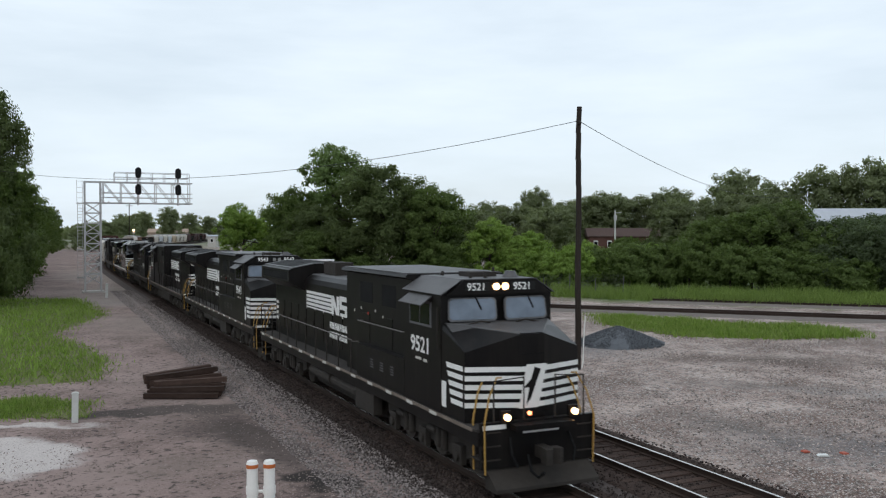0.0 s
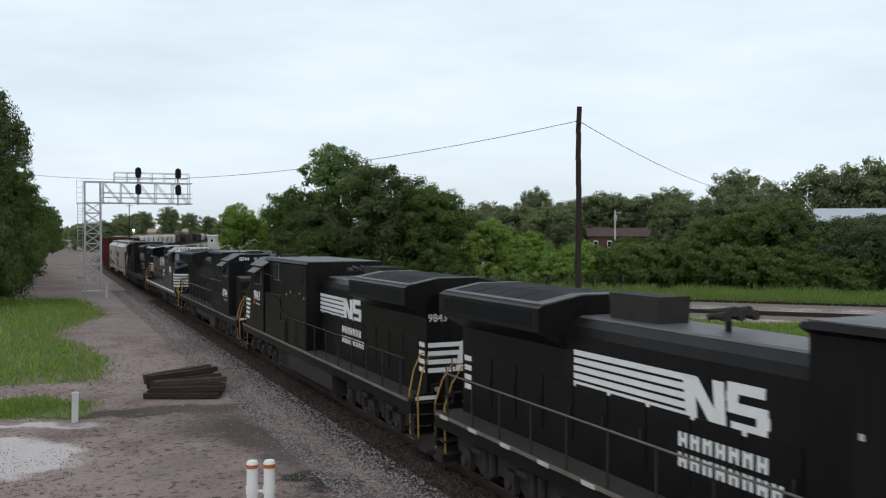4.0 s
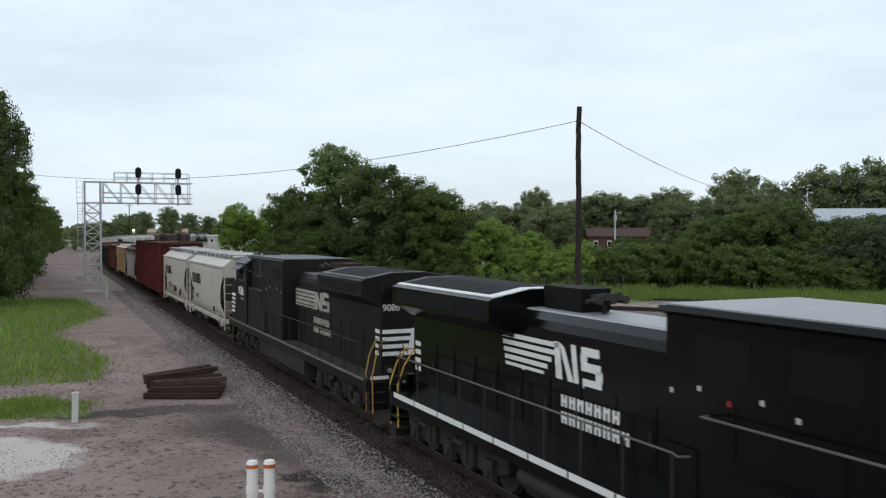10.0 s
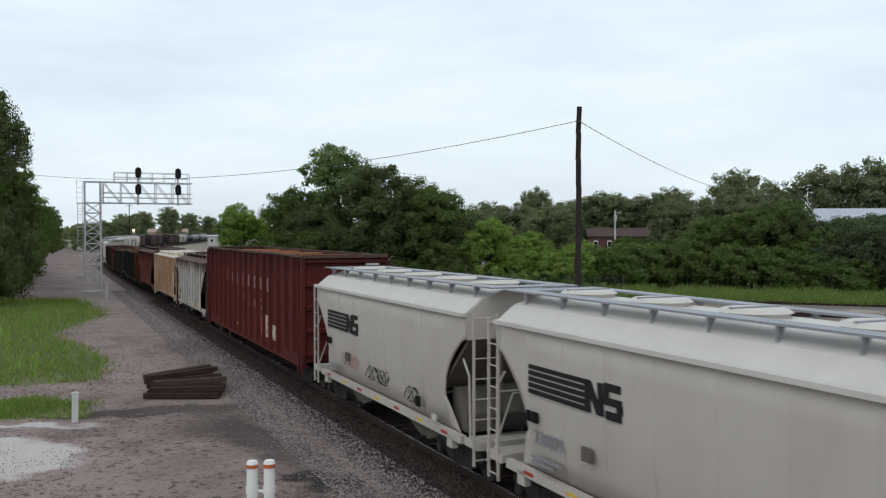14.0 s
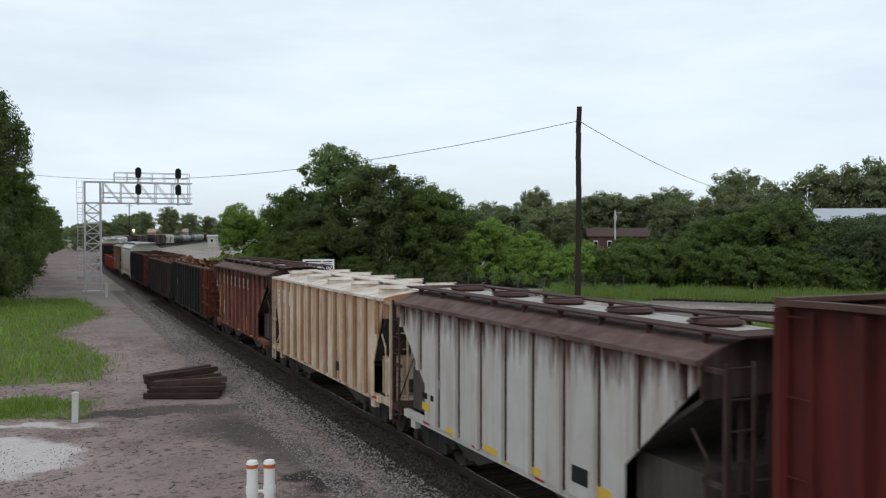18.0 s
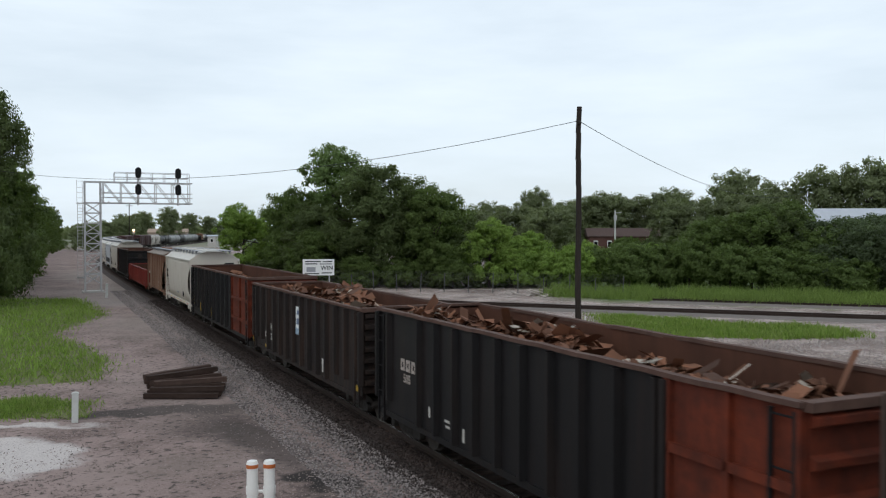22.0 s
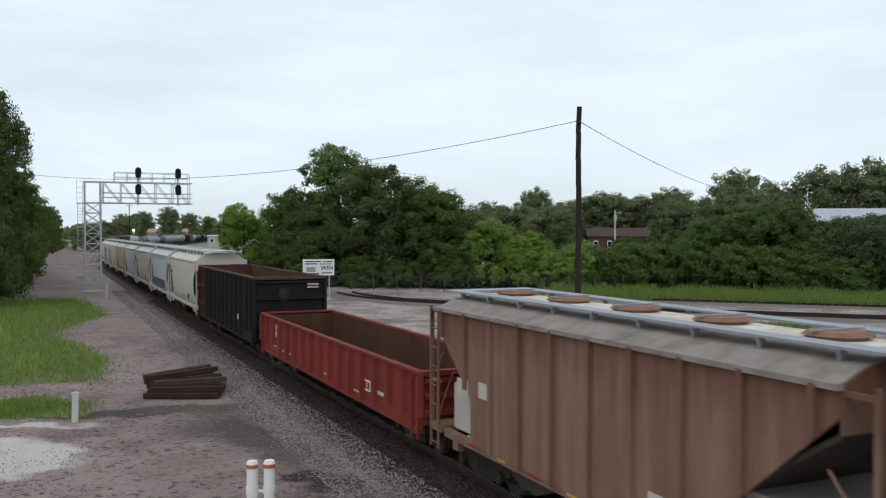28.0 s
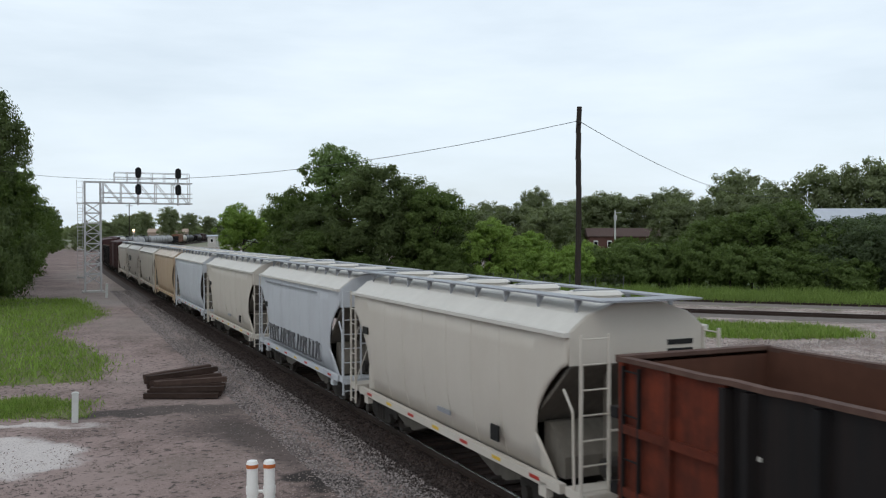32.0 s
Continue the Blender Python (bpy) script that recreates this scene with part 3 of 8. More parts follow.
    l.new(tex(14, 4.0), bp.inputs["Height"])
    l.new(bp.outputs["Normal"], b.inputs["Normal"])
    solid("ground", bm, m, "packed dirt and gravel yard ground", "ground", kind="structure")


ground_sheet()


def patch(name, pts, z, material, label, category="ground", kind="structure", rag=0.3, steps=10, seed=0):
    """A ragged-edged, slightly domed sheet over a polygon of the plan."""
    rng = random.Random(seed)
    edge = []
    n = len(pts)
    for i in range(n):
        a, c = Vector(pts[i]), Vector(pts[(i + 1) % n])
        for k in range(steps):
            p = a.lerp(c, k / steps)
            edge.append(p + Vector((rng.uniform(-rag, rag), rng.uniform(-rag, rag))))
    mid = sum(edge, Vector((0, 0))) / len(edge)
    bm = B()
    rings = []
    for f, h in ((1.0, -0.03), (0.97, 0.012), (0.8, 0.025), (0.5, 0.03)):
        rings.append([bm.verts.new((mid.x + (p.x - mid.x) * f, mid.y + (p.y - mid.y) * f, z + h)) for p in edge])
    c0 = bm.verts.new((mid.x, mid.y, z + 0.03))
    m = len(edge)
    for a, b in zip(rings, rings[1:]):
        for i in range(m):
            bm.faces.new((a[i], a[(i + 1) % m], b[(i + 1) % m], b[i]))
    for i in range(m):
        bm.faces.new((rings[-1][i], rings[-1][(i + 1) % m], c0))
    return solid(name, bm, material, label, category, kind=kind)


TURF_A = [(-42, 76), (-31.5, 76), (-24.5, 63), (-22.5, 50), (-15.6, 40.5), (-13.9, 34.8), (-17.5, 33.2), (-26, 36), (-46, 60)]
TURF_B = [(-15.0, 30.6), (-12.1, 30.2), (-11.6, 27.8), (-13.9, 27.5), (-18, 29)]
TURF_C = [(10.6, 62.5), (14, 60.0), (19, 56.0), (24.4, 53.2), (23.6, 49.4), (18.5, 48.4), (13.5, 49.6), (10.6, 55)]
patch("grass_verge", TURF_A, GROUND + 0.035, M["turf"], "green grass verge beside the dirt road", seed=1)
patch("grass_verge", TURF_B, GROUND + 0.035, M["turf"], "small green grass patch by the white post", seed=2)
patch("grass_strip", TURF_C, GROUND + 0.035, M["turf"], "bright green grass strip in the gravel yard", seed=3)


def inside(x, y, poly):
    r = False
    for (xa, ya), (xb, yb) in zip(poly, poly[1:] + poly[:1]):
        if (ya > y) != (yb > y) and x < (xb - xa) * (y - ya) / (yb - ya) + xa:
            r = not r
    return r


def blades(name, poly, count, h0, h1, material, label, seed, width=0.02, spill=0.55):
    r = np.random.RandomState(seed)
    xs, ys = [p[0] for p in poly], [p[1] for p in poly]
    co = []
    while len(co) < count:
        x, y = r.uniform(min(xs), max(xs)), r.uniform(min(ys), max(ys))
        if not inside(x, y, poly):
            continue
        thick = noise.noise((x * 0.6, y * 0.6, seed))
        if thick < 0.05 and r.rand() < (0.8 if thick < -0.2 else 0.45):
            continue
        a = r.uniform(0, 6.283)
        h = r.uniform(h0, h1) * (0.7 + 1.1 * max(0, thick))
        lean = r.normal(0, 0.45, 2) * h
        w = width * r.uniform(0.7, 1.6)
        dx, dy = math.cos(a) * w, math.sin(a) * w
        x, y = x + r.normal(0, spill), y + r.normal(0, spill)
        z = GROUND + 0.03
        co.append(((x - dx, y - dy, z), (x + dx, y + dy, z), (x + lean[0] + dx * 0.3, y + lean[1] + dy * 0.3, z + h), (x + lean[0] - dx * 0.3, y + lean[1] - dy * 0.3, z + h)))
    ob = new(name, quads(name, co, material))
    return tagged(ob, label, "grass", kind="stuff")


blades("grass", TURF_A, 46000, 0.04, 0.24, M["blade"], "uneven green grass on the verge", 1, 0.022)
blades("weeds", TURF_A, 5000, 0.2, 0.55, M["leaf_bright"], "taller weeds in the grass verge", 5, 0.03, 0.3)
blades("grass", TURF_B, 6000, 0.06, 0.22, M["blade"], "short green grass by the white post", 2, 0.018, 0.3)
blades("grass", TURF_C, 20000, 0.08, 0.36, M["blade"], "bright green weeds in the gravel yard", 3, 0.022)
blades("tall_grass", [(9, 79.5), (22, 73.5), (42, 65.5), (75, 52), (78, 60), (45, 76), (25, 84), (12, 87)], 52000, 0.35, 0.95, M["blade_tall"], "tall seeding grass behind the crossing track", 4, 0.022)

# ---- tracks ----
RAIL_H = 0.17


def sweep(name, s0, s1, o, profile, material, step, parent=None, label="", path=line):
    bm = B()
    rings = []
    s = s0
    while True:
        x, y, th = path(s, o)
        rings.append([bm.verts.new((x + a * math.cos(th), y - a * math.sin(th), z)) for a, z in profile])
        if s >= s1:
            break
        s = min(s + step, s1)
    n = len(profile)
    for a, b in zip(rings, rings[1:]):
        for i in range(n):
            bm.faces.new((a[i], a[(i + 1) % n], b[(i + 1) % n], b[i]))
    bm.faces.new(rings[0])
    bm.faces.new(rings[-1][::-1])
    return part(name, bm, material, parent, label) if parent else bm


RAIL_BODY = [(-0.07, -0.17), (0.07, -0.17), (0.07, -0.15), (0.012, -0.13), (0.012, -0.045), (0.036, -0.035), (0.036, -0.004), (-0.036, -0.004), (-0.036, -0.035), (-0.012, -0.045), (-0.012, -0.13), (-0.07, -0.15)]
RAIL_TOP = [(-0.034, -0.0045), (0.034, -0.0045), (0.03, 0.0), (-0.03, 0.0)]
BED = [(-3.1, -0.28), (-1.8, -0.17), (-1.0, -0.155), (-0.85, -0.19), (0.85, -0.19), (1.0, -0.155), (1.8, -0.17), (3.1, -0.28), (3.1, -0.5), (-3.1, -0.5)]


def tie_mesh(seed):
    bm = B()
    box(bm, -1.3, 1.3, -0.115, 0.115, -0.33, -0.165)
    r = random.Random(seed)
    for v in bm.verts:
        v.co += Vector((r.uniform(-0.03, 0.03), r.uniform(-0.012, 0.012), r.uniform(-0.008, 0.004)))
    return done(bm, "tie", M["tie_wood"], bevel=0.012)


TIES = [tie_mesh(i) for i in range(4)]


def track(name, o, s0, s1, near0, near1, label, path=line, bright="steel", step=3.0, bed="ballast", profile=BED):
    t = thing(name, label, "railway track")
    t["kind"] = "structure"
    bm = sweep("bed", s0, s1, o, profile, M["ballast"], step, path=path)
    part("ballast_bed", bm, M[bed], t, "grey crushed stone ballast")
    for side in (-0.7525, 0.7525):
        r = sweep("rail", s0, s1, o + side, RAIL_BODY, M["rail_rust_shaded"], step, t, path=path)
        sweep("rail_head", s0, s1, o + side, RAIL_TOP, M[bright], step, r, "shiny worn rail head" if bright == "steel" else "", path=path)
    rnd = random.Random(int(o * 10) + 7)
    s = near0
    k = 0
    while s < near1:
        x, y, th = path(s, o + rnd.uniform(-0.05, 0.05))
        piece("tie", TIES[k % 4], t, Matrix.Translation((x, y, rnd.uniform(-0.012, 0.006))) @ Matrix.Rotation(-th + rnd.uniform(-0.02, 0.02), 4, "Z"))
        s += 0.52
        k += 1
    return t


TRACK_GAP = 3.62
NARROW_BED = [(-1.75, -0.3), (-1.5, -0.175), (-1.0, -0.16), (-0.85, -0.195), (0.85, -0.195), (1.0, -0.16), (1.45, -0.185), (2.0, -0.3), (2.0, -0.5), (-1.75, -0.5)]
# the main bed's dark brown also stands in for shade under the cars
main = track("main_track", 0.0, -30, 700, 2, 62, "main railway track on grey ballast", bed="ballast_brown", profile=NARROW_BED)
part("ballast_shoulder", sweep("shoulder", -30, 700, 0.0, [(a, z - 0.03) for a, z in BED], M["ballast"], 3.0), M["ballast"], main, "grey crushed stone shoulder")
track("second_track", TRACK_GAP, -30, 700, 2, 62, "second main track with shiny rails on weathered ties", bed="ballast_brown", profile=NARROW_BED)


# the line that crosses behind the yard
def cross_line(s, o=0.0):
    """Runs from far behind the middle trees past the yard to the right."""
    x0, y0, th = 3.0, 70.4, math.atan2(21.6, -9.1)
    if s < 0:
        a = -s / 22.0
        e, q = 22.0 * math.sin(a), 22.0 * (1 - math.cos(a))
        x, y = x0 - e * math.sin(th) - q * math.cos(th), y0 - e * math.cos(th) + q * math.sin(th)
        th += a
    else:
        x, y = x0 + s * math.sin(th), y0 + s * math.cos(th)
    return x + o * math.cos(th), y - o * math.sin(th), th


track("crossing_track", 0.0, -19, 120, 0, 45, "dark railway track crossing behind the gravel yard", path=cross_line, bright="rail_rust_shaded", bed="ballast_pale")
track("siding_track", -10.5, 12, 120, 14, 45, "weedy siding track beside the crossing line", path=cross_line, bright="rail_rust_shaded", bed="ballast_pale")


# loose stones on the ballast shoulders and in the yard
def stones(name, spots, size, material, label, seed):
    r = np.random.RandomState(seed)
    base = np.array([(1, 0, 0), (0, 1, 0), (-1, 0, 0), (0, -1, 0), (0, 0, 1), (0, 0, -1)], dtype=float)
    faces = [(0, 1, 4), (1, 2, 4), (2, 3, 4), (3, 0, 4), (1, 0, 5), (2, 1, 5), (3, 2, 5), (0, 3, 5)]
    vs, fs = [], []
    for i, (x, y, z) in enumerate(spots):
        k = size * r.uniform(0.5, 1.4)
        p = base * r.uniform(0.6, 1.2, (6, 1)) * k * np.array([1, r.uniform(0.6, 1), r.uniform(0.5, 0.8)])
        a = r.uniform(0, 6.283)
        c, s = math.cos(a), math.sin(a)
        p = np.stack([p[:, 0] * c - p[:, 1] * s, p[:, 0] * s + p[:, 1] * c, p[:, 2]], 1) + (x, y, z)
        vs.extend(map(tuple, p))
        fs.extend([tuple(q + i * 6 for q in f) for f in faces])
    me = bpy.data.meshes.new(name)
    me.from_pydata(vs, [], fs)
    me.materials.append(material)
    return tagged(new(name, me), label, "gravel", kind="stuff")


def shoulder_spots(count, s0, s1, o0, o1, seed):
    r = np.random.RandomState(seed)
    out = []
    for _ in range(count):
        s = s0 + (s1 - s0) * r.rand() ** 1.6
        o = r.uniform(o0, o1)
        x, y, _th = line(s, o)
        q = min(abs(o), abs(o - TRACK_GAP))
        z = np.interp(q, [0, 0.85, 1.0, 1.8, 3.0, 3.2], [-0.185, -0.185, -0.15, -0.165, -0.262, GROUND])
        out.append((x, y, float(z)))
    return out


stones("ballast_stones", shoulder_spots(42000, 3, 85, -4.0, -1.9, 1), 0.04, M["stone"], "loose grey ballast stones on the shoulder", 1)
stones("oily_stones", shoulder_spots(20000, 3, 70, -2.25, -0.8, 11), 0.042, M["stone_oily_shaded"], "stones beside the rails, coloured dark for oil and train shade", 11)
stones("ballast_stones", shoulder_spots(14000, 3, 55, 1.1, 5.4, 2), 0.036, M["stone_oily_shaded"], "loose ballast stones round the second track", 2)


def yard_spots(count, seed):
    r = np.random.RandomState(seed)
    out = []
    while len(out) < count:
        x, y = r.uniform(2, 30), 18 + 32 * r.rand() ** 1.5
        o = (x - TRACK_X) * math.cos(TRACK_TURN) - (y - TRACK_Y) * math.sin(TRACK_TURN)
        if o > 5.0 + r.rand():
            out.append((x, y, GROUND + 0.005))
    return out


stones("yard_gravel", yard_spots(34000, 3), 0.038, M["stone_pale"], "scattered pale gravel on the yard", 3)


def dirt_spots(count, seed):
    r = np.random.RandomState(seed)
    out = []
    while len(out) < count:
        y = 17.5 + 40 * r.rand() ** 1.7
        x = r.uniform(-0.55 * y, 4)
        o = (x - TRACK_X) * math.cos(TRACK_TURN) - (y - TRACK_Y) * math.sin(TRACK_TURN)
        if o < -3.6 and not inside(x, y, TURF_A) and noise.noise((x * 0.5, y * 0.5, 9)) > -0.25:
            out.append((x, y, GROUND + 0.004))
    return out


stones("dirt_gravel", dirt_spots(9000, 7), 0.022, M["stone_dirt"], "small pale stones scattered on the dirt", 7)


def heap():
    r = np.random.RandomState(5)
    bm = B()
    cx, cy, n, m = 9.25, 46.2, 40, 12
    rings = []
    for j in range(m):
        f = j / (m - 1)
        ring = []
        for i in range(n):
            a = 2 * math.pi * i / n
            rad = (1 - f) * (1 + 0.12 * math.sin(3 * a + 1) + 0.06 * math.sin(7 * a))
            z = 1.15 * (f ** 0.85) * (1 - 0.12 * f) + r.uniform(-0.03, 0.03)
            ring.append(bm.verts.new((cx + 2.3 * rad * math.cos(a), cy + 2.0 * rad * math.sin(a), GROUND - 0.04 + z)))
        rings.append(ring)
    for a, b in zip(rings, rings[1:]):
        for i in range(n):
            bm.faces.new((a[i], a[(i + 1) % n], b[(i + 1) % n], b[i]))
    t = solid("gravel_pile", bm, M["stone_dark"], "low heap of blue-grey crushed stone", "gravel pile", kind="stuff")
    spots = []
    for _ in range(5000):
        a, q = r.uniform(0, 6.283), math.sqrt(r.rand())
        f = 1 - q
        spots.append((cx + 2.4 * q * math.cos(a), cy + 2.1 * q * math.sin(a), GROUND - 0.02 + 1.15 * (f ** 0.85) * (1 - 0.12 * f)))
    st = stones("heap_stones", spots, 0.045, M["stone_dark"], "", 6)
    st.parent = t
    for k in ("label", "category"):
        if k in st:
            del st[k]


heap()
# ---- cantilever signal gantry over the tracks ----
def gantry():
    mx, my, th = -34.3, 86.0, TRACK_TURN
    t = thing("signal_gantry", "galvanised cantilever signal gantry over the main tracks", "signal gantry", m=pose(mx, my, GROUND, 0, 0, math.degrees(-th)))
    h, w = 10.85, 0.72
    bm = B()
    box(bm, -1.0, 1.0, -1.0, 1.0, -0.05, 0.15)
    part("footing", bm, M["pale_wall"], t, "pale concrete footing", bevel=0.03)
    for x in (-w, w):
        for y in (-w, w):
            bm = B()
            box(bm, x - 0.065, x + 0.065, y - 0.065, y + 0.065, 0.15, h)
            part("mast_leg", bm, M["galv"], t)
    k = 8
    for i in range(k):
        z0, z1 = 0.8 + i * (h - 2.9) / k, 0.8 + (i + 1) * (h - 2.9) / k
        for y in (-w, w):
            bm = B()
            tube(bm, (-w, y, z0), (w, y, z1), 0.032, 6)
            tube(bm, (w, y, z0), (-w, y, z1), 0.032, 6)
            part("cross_brace", bm, M["galv"], t)
            bm = B()
            box(bm, -w, w, y - 0.05, y + 0.05, z1 - 0.05, z1 + 0.05)
            part("girt", bm, M["galv"], t)
        for x in (-w, w):
            bm = B()
            tube(bm, (x, -w, z0), (x, w, z1), 0.04, 6)
            part("cross_brace", bm, M["galv"], t)
    zb, zt, L = 8.75, 10.8, 9.4
    for y in (-w, w):
        for z in (zb, zt):
            bm = B()
            box(bm, -w - 0.1, L, y - 0.055, y + 0.055, z - 0.055, z + 0.055)
            part("arm_chord", bm, M["galv"], t)
        xs = [w + 0.25 + i * (L - w - 0.5) / 5 for i in range(6)]
        for i, x in enumerate(xs):
            bm = B()
            box(bm, x - 0.035, x + 0.035, y - 0.035, y + 0.035, zb, zt)
            part("arm_post", bm, M["galv"], t)
            if i < 5:
                bm = B()
                tube(bm, (x, y, zt), (xs[i + 1], y, zb), 0.035, 6)
                part("arm_brace", bm, M["galv"], t)
        for z in (9.3, 9.75):
            bm = B()
            tube(bm, (w, y * 1.05, z), (L, y * 1.05, z), 0.028, 6)
            part("conduit", bm, M["galv"], t)
    bm = B()
    box(bm, w, L, -w, w, zb - 0.02, zb + 0.02)
    part("walkway", bm, M["walkway"], t)
    for y in (-w, w):
        bm = B()
        for z in (zt + 0.5, zt + 0.98):
            tube(bm, (2.0, y, z), (L - 0.3, y, z), 0.028, 6)
        part("handrail", bm, M["galv"], t)
        for i in range(7):
            x = 2.0 + i * (L - 2.3) / 6
            bm = B()
            tube(bm, (x, y, zt), (x, y, zt + 1.0), 0.03, 6)
            part("rail_post", bm, M["galv"], t)
    bm = B()
    box(bm, -1.4, -1.36, -0.3, -0.26, 0.9, 8.8)
    box(bm, -0.94, -0.9, -0.3, -0.26, 0.9, 8.8)
    for i in range(24):
        tube(bm, (-1.4, -0.27, 1.4 + i * 0.31), (-0.9, -0.27, 1.4 + i * 0.31), 0.02, 5)
    part("ladder", bm, M["galv"], t)
    for z in (1.5, 4.2, 6.4, 8.7):
        bm = B()
        box(bm, -1.5, -w, -0.35, -0.25, z - 0.05, z + 0.05)
        part("ladder_bracket", bm, M["galv"], t)
    for i in range(2):
        bm = B()
        tube(bm, (-1.45 + i * 0.5, -0.9, 8.8), (-1.45 + i * 0.5, -0.9, 10.9), 0.02, 5)
        part("cage_bar", bm, M["galv"], t)
    for z in (9.2, 9.7, 10.2, 10.8):
        bm = B()
        tube(bm, (-1.45, -0.9, z), (-0.95, -0.9, z), 0.018, 5)
        part("cage_hoop", bm, M["galv"], t)
    for xs in (4.15, 7.95):
        head_mast = B()
        tube(head_mast, (xs, -w - 0.25, zb - 0.2), (xs, -w - 0.25, zt + 0.9), 0.09, 8)
        mast = part("signal_mast", head_mast, M["galv"], t)
        for z in (10.1, 11.75):
            bm = B()
            pts = [(0.29 * math.cos(a), 0.29 * math.sin(a) + (0.24 if math.sin(a) > 0 else -0.24)) for a in [i * math.pi / 10 for i in range(20)]]
            prism(bm, [(xs + p[0], z + p[1]) for p in pts], "y", -w - 0.5, -w - 0.44)
            head = part("signal_head", bm, M["signal_black"], t, "black oval signal backboard with hooded lenses")
            for dz in (-0.27, 0.0, 0.27):
                bm = B()
                tube(bm, (xs, -w - 0.5, z + dz), (xs, -w - 0.75, z + dz), 0.11, 10)
                part("hood", bm, M["signal_black"], head)
            bm = B()
            box(bm, xs - 0.06, xs + 0.3, -w - 0.44, -w - 0.2, z - 0.1, z + 0.1)
            part("bracket", bm, M["galv"], head)
    for x0, z0 in ((0.6, 10.3), (0.6, 9.3)):
        bm = B()
        pts = [(x0 + 0.9 * q, -w - 0.12, z0 - 0.7 * math.sin(q * 2.2) + 0.2 * q) for q in [i / 8 for i in range(9)]]
        pipe(bm, pts, 0.035)
        part("cable", bm, M["galv"], t)


gantry()


# ---- pole and wires ----
def pole_and_wire():
    px, py = 5.82, 37.8
    t = thing("utility_pole", "bare dark creosoted wooden pole at the track side", "utility pole", m=pose(px, py, GROUND))
    bm = B()
    pts = [(0.02 * math.sin(i * 1.3), 0.02 * math.cos(i), i * 1.13) for i in range(11)]
    for i, (a, b) in enumerate(zip(pts, pts[1:])):
        tube(bm, a, (b[0] + 0.003 * i, b[1], b[2]), 0.138 - i * 0.003, 12, 0.138 - (i + 1) * 0.003)
    part("shaft", bm, M["pole_wood"], t)
    bm = B()
    pipe(bm, [(0.3, -0.1, 2.3), (0.22, -0.15, 1.2), (0.2, -0.2, 0.45), (0.16, -0.2, 0.1)], 0.025)
    part("guy_guard", bm, M["pvc"], t, "thin white plastic cable guard")
    bm = B()
    box(bm, -0.05, 0.05, -0.3, 0.1, 10.55, 10.7)
    part("bracket", bm, M["under"], t)
    top = Vector((px, py, 10.45))

    def cable(name, end, sag, label):
        bm = B()
        pts = []
        for i in range(33):
            q = i / 32
            p = top.lerp(end, q)
            p.z -= sag * 4 * q * (1 - q)
            pts.append(p)
        pipe(bm, pts, 0.014, 5)
        solid(name, bm, M["wire"], label, "cable")
    cable("overhead_cable", Vector((-48.0, 75.0, 13.25)), 2.8, "thin black overhead cable from the pole towards the trees")
    cable("overhead_cable", Vector((39.0, 95.0, 10.0)), 1.7, "thin black overhead cable from the pole into the bushes")


pole_and_wire()


# ---- small things on the dirt side ----
def pvc_pipe(x, y, tall):
    t = thing("vent_pipe", "white plastic vent pipe with an orange band and white cap", "pipe", "pair of vent pipes", pose(x, y, GROUND))
    bm = B()
    tube(bm, (0, 0, 0), (0, 0, tall - 0.09), 0.105, 20)
    part("pipe", bm, M["pvc"], t, smooth=False)
    bm = B()
    tube(bm, (0, 0, tall - 0.62), (0, 0, tall - 0.48), 0.118, 20)
    part("collar", bm, M["pvc"], t)
    bm = B()
    tube(bm, (0, 0, tall - 0.13), (0, 0, tall - 0.06), 0.113, 20)
    part("band", bm, M["cap_orange"], t, "orange band")
    bm = B()
    tube(bm, (0, 0, tall - 0.06), (0, 0, tall), 0.112, 20, 0.09)
    part("cap", bm, M["pvc"], t)
    return t


pvc_pipe(-3.56, 16.3, 1.67)
pvc_pipe(-3.24, 16.3, 1.68)
bm = B()
tube(bm, (-3.5, 16.3, 0.85), (-3.3, 16.3, 0.85), 0.03, 10)
solid("pipe_bracket", bm, M["pvc"], "short white plastic link between the vent pipes", "pipe bracket")


def marker_post(x, y, h, w):
    t = thing("marker_post", "weathered white square marker post in the dirt", "post", "marker posts", pose(x, y, GROUND, 0, 1.0, 20))
    bm = B()
    box(bm, -w / 2, w / 2, -w / 2, w / 2, -0.1, h)
    part("shaft", bm, M["post_grey"], t, bevel=0.015)
    bm = B()
    prism(bm, [(-w / 2 - 0.01, h), (w / 2 + 0.01, h), (w / 2 + 0.01, h + 0.03), (0, h + 0.06), (-w / 2 - 0.01, h + 0.03)], "y", -w / 2 - 0.01, w / 2 + 0.01)
    part("cap", bm, M["post_grey"], t)


marker_post(-11.45, 27.2, 0.9, 0.19)
marker_post(-30.3, 79.0, 1.2, 0.22)


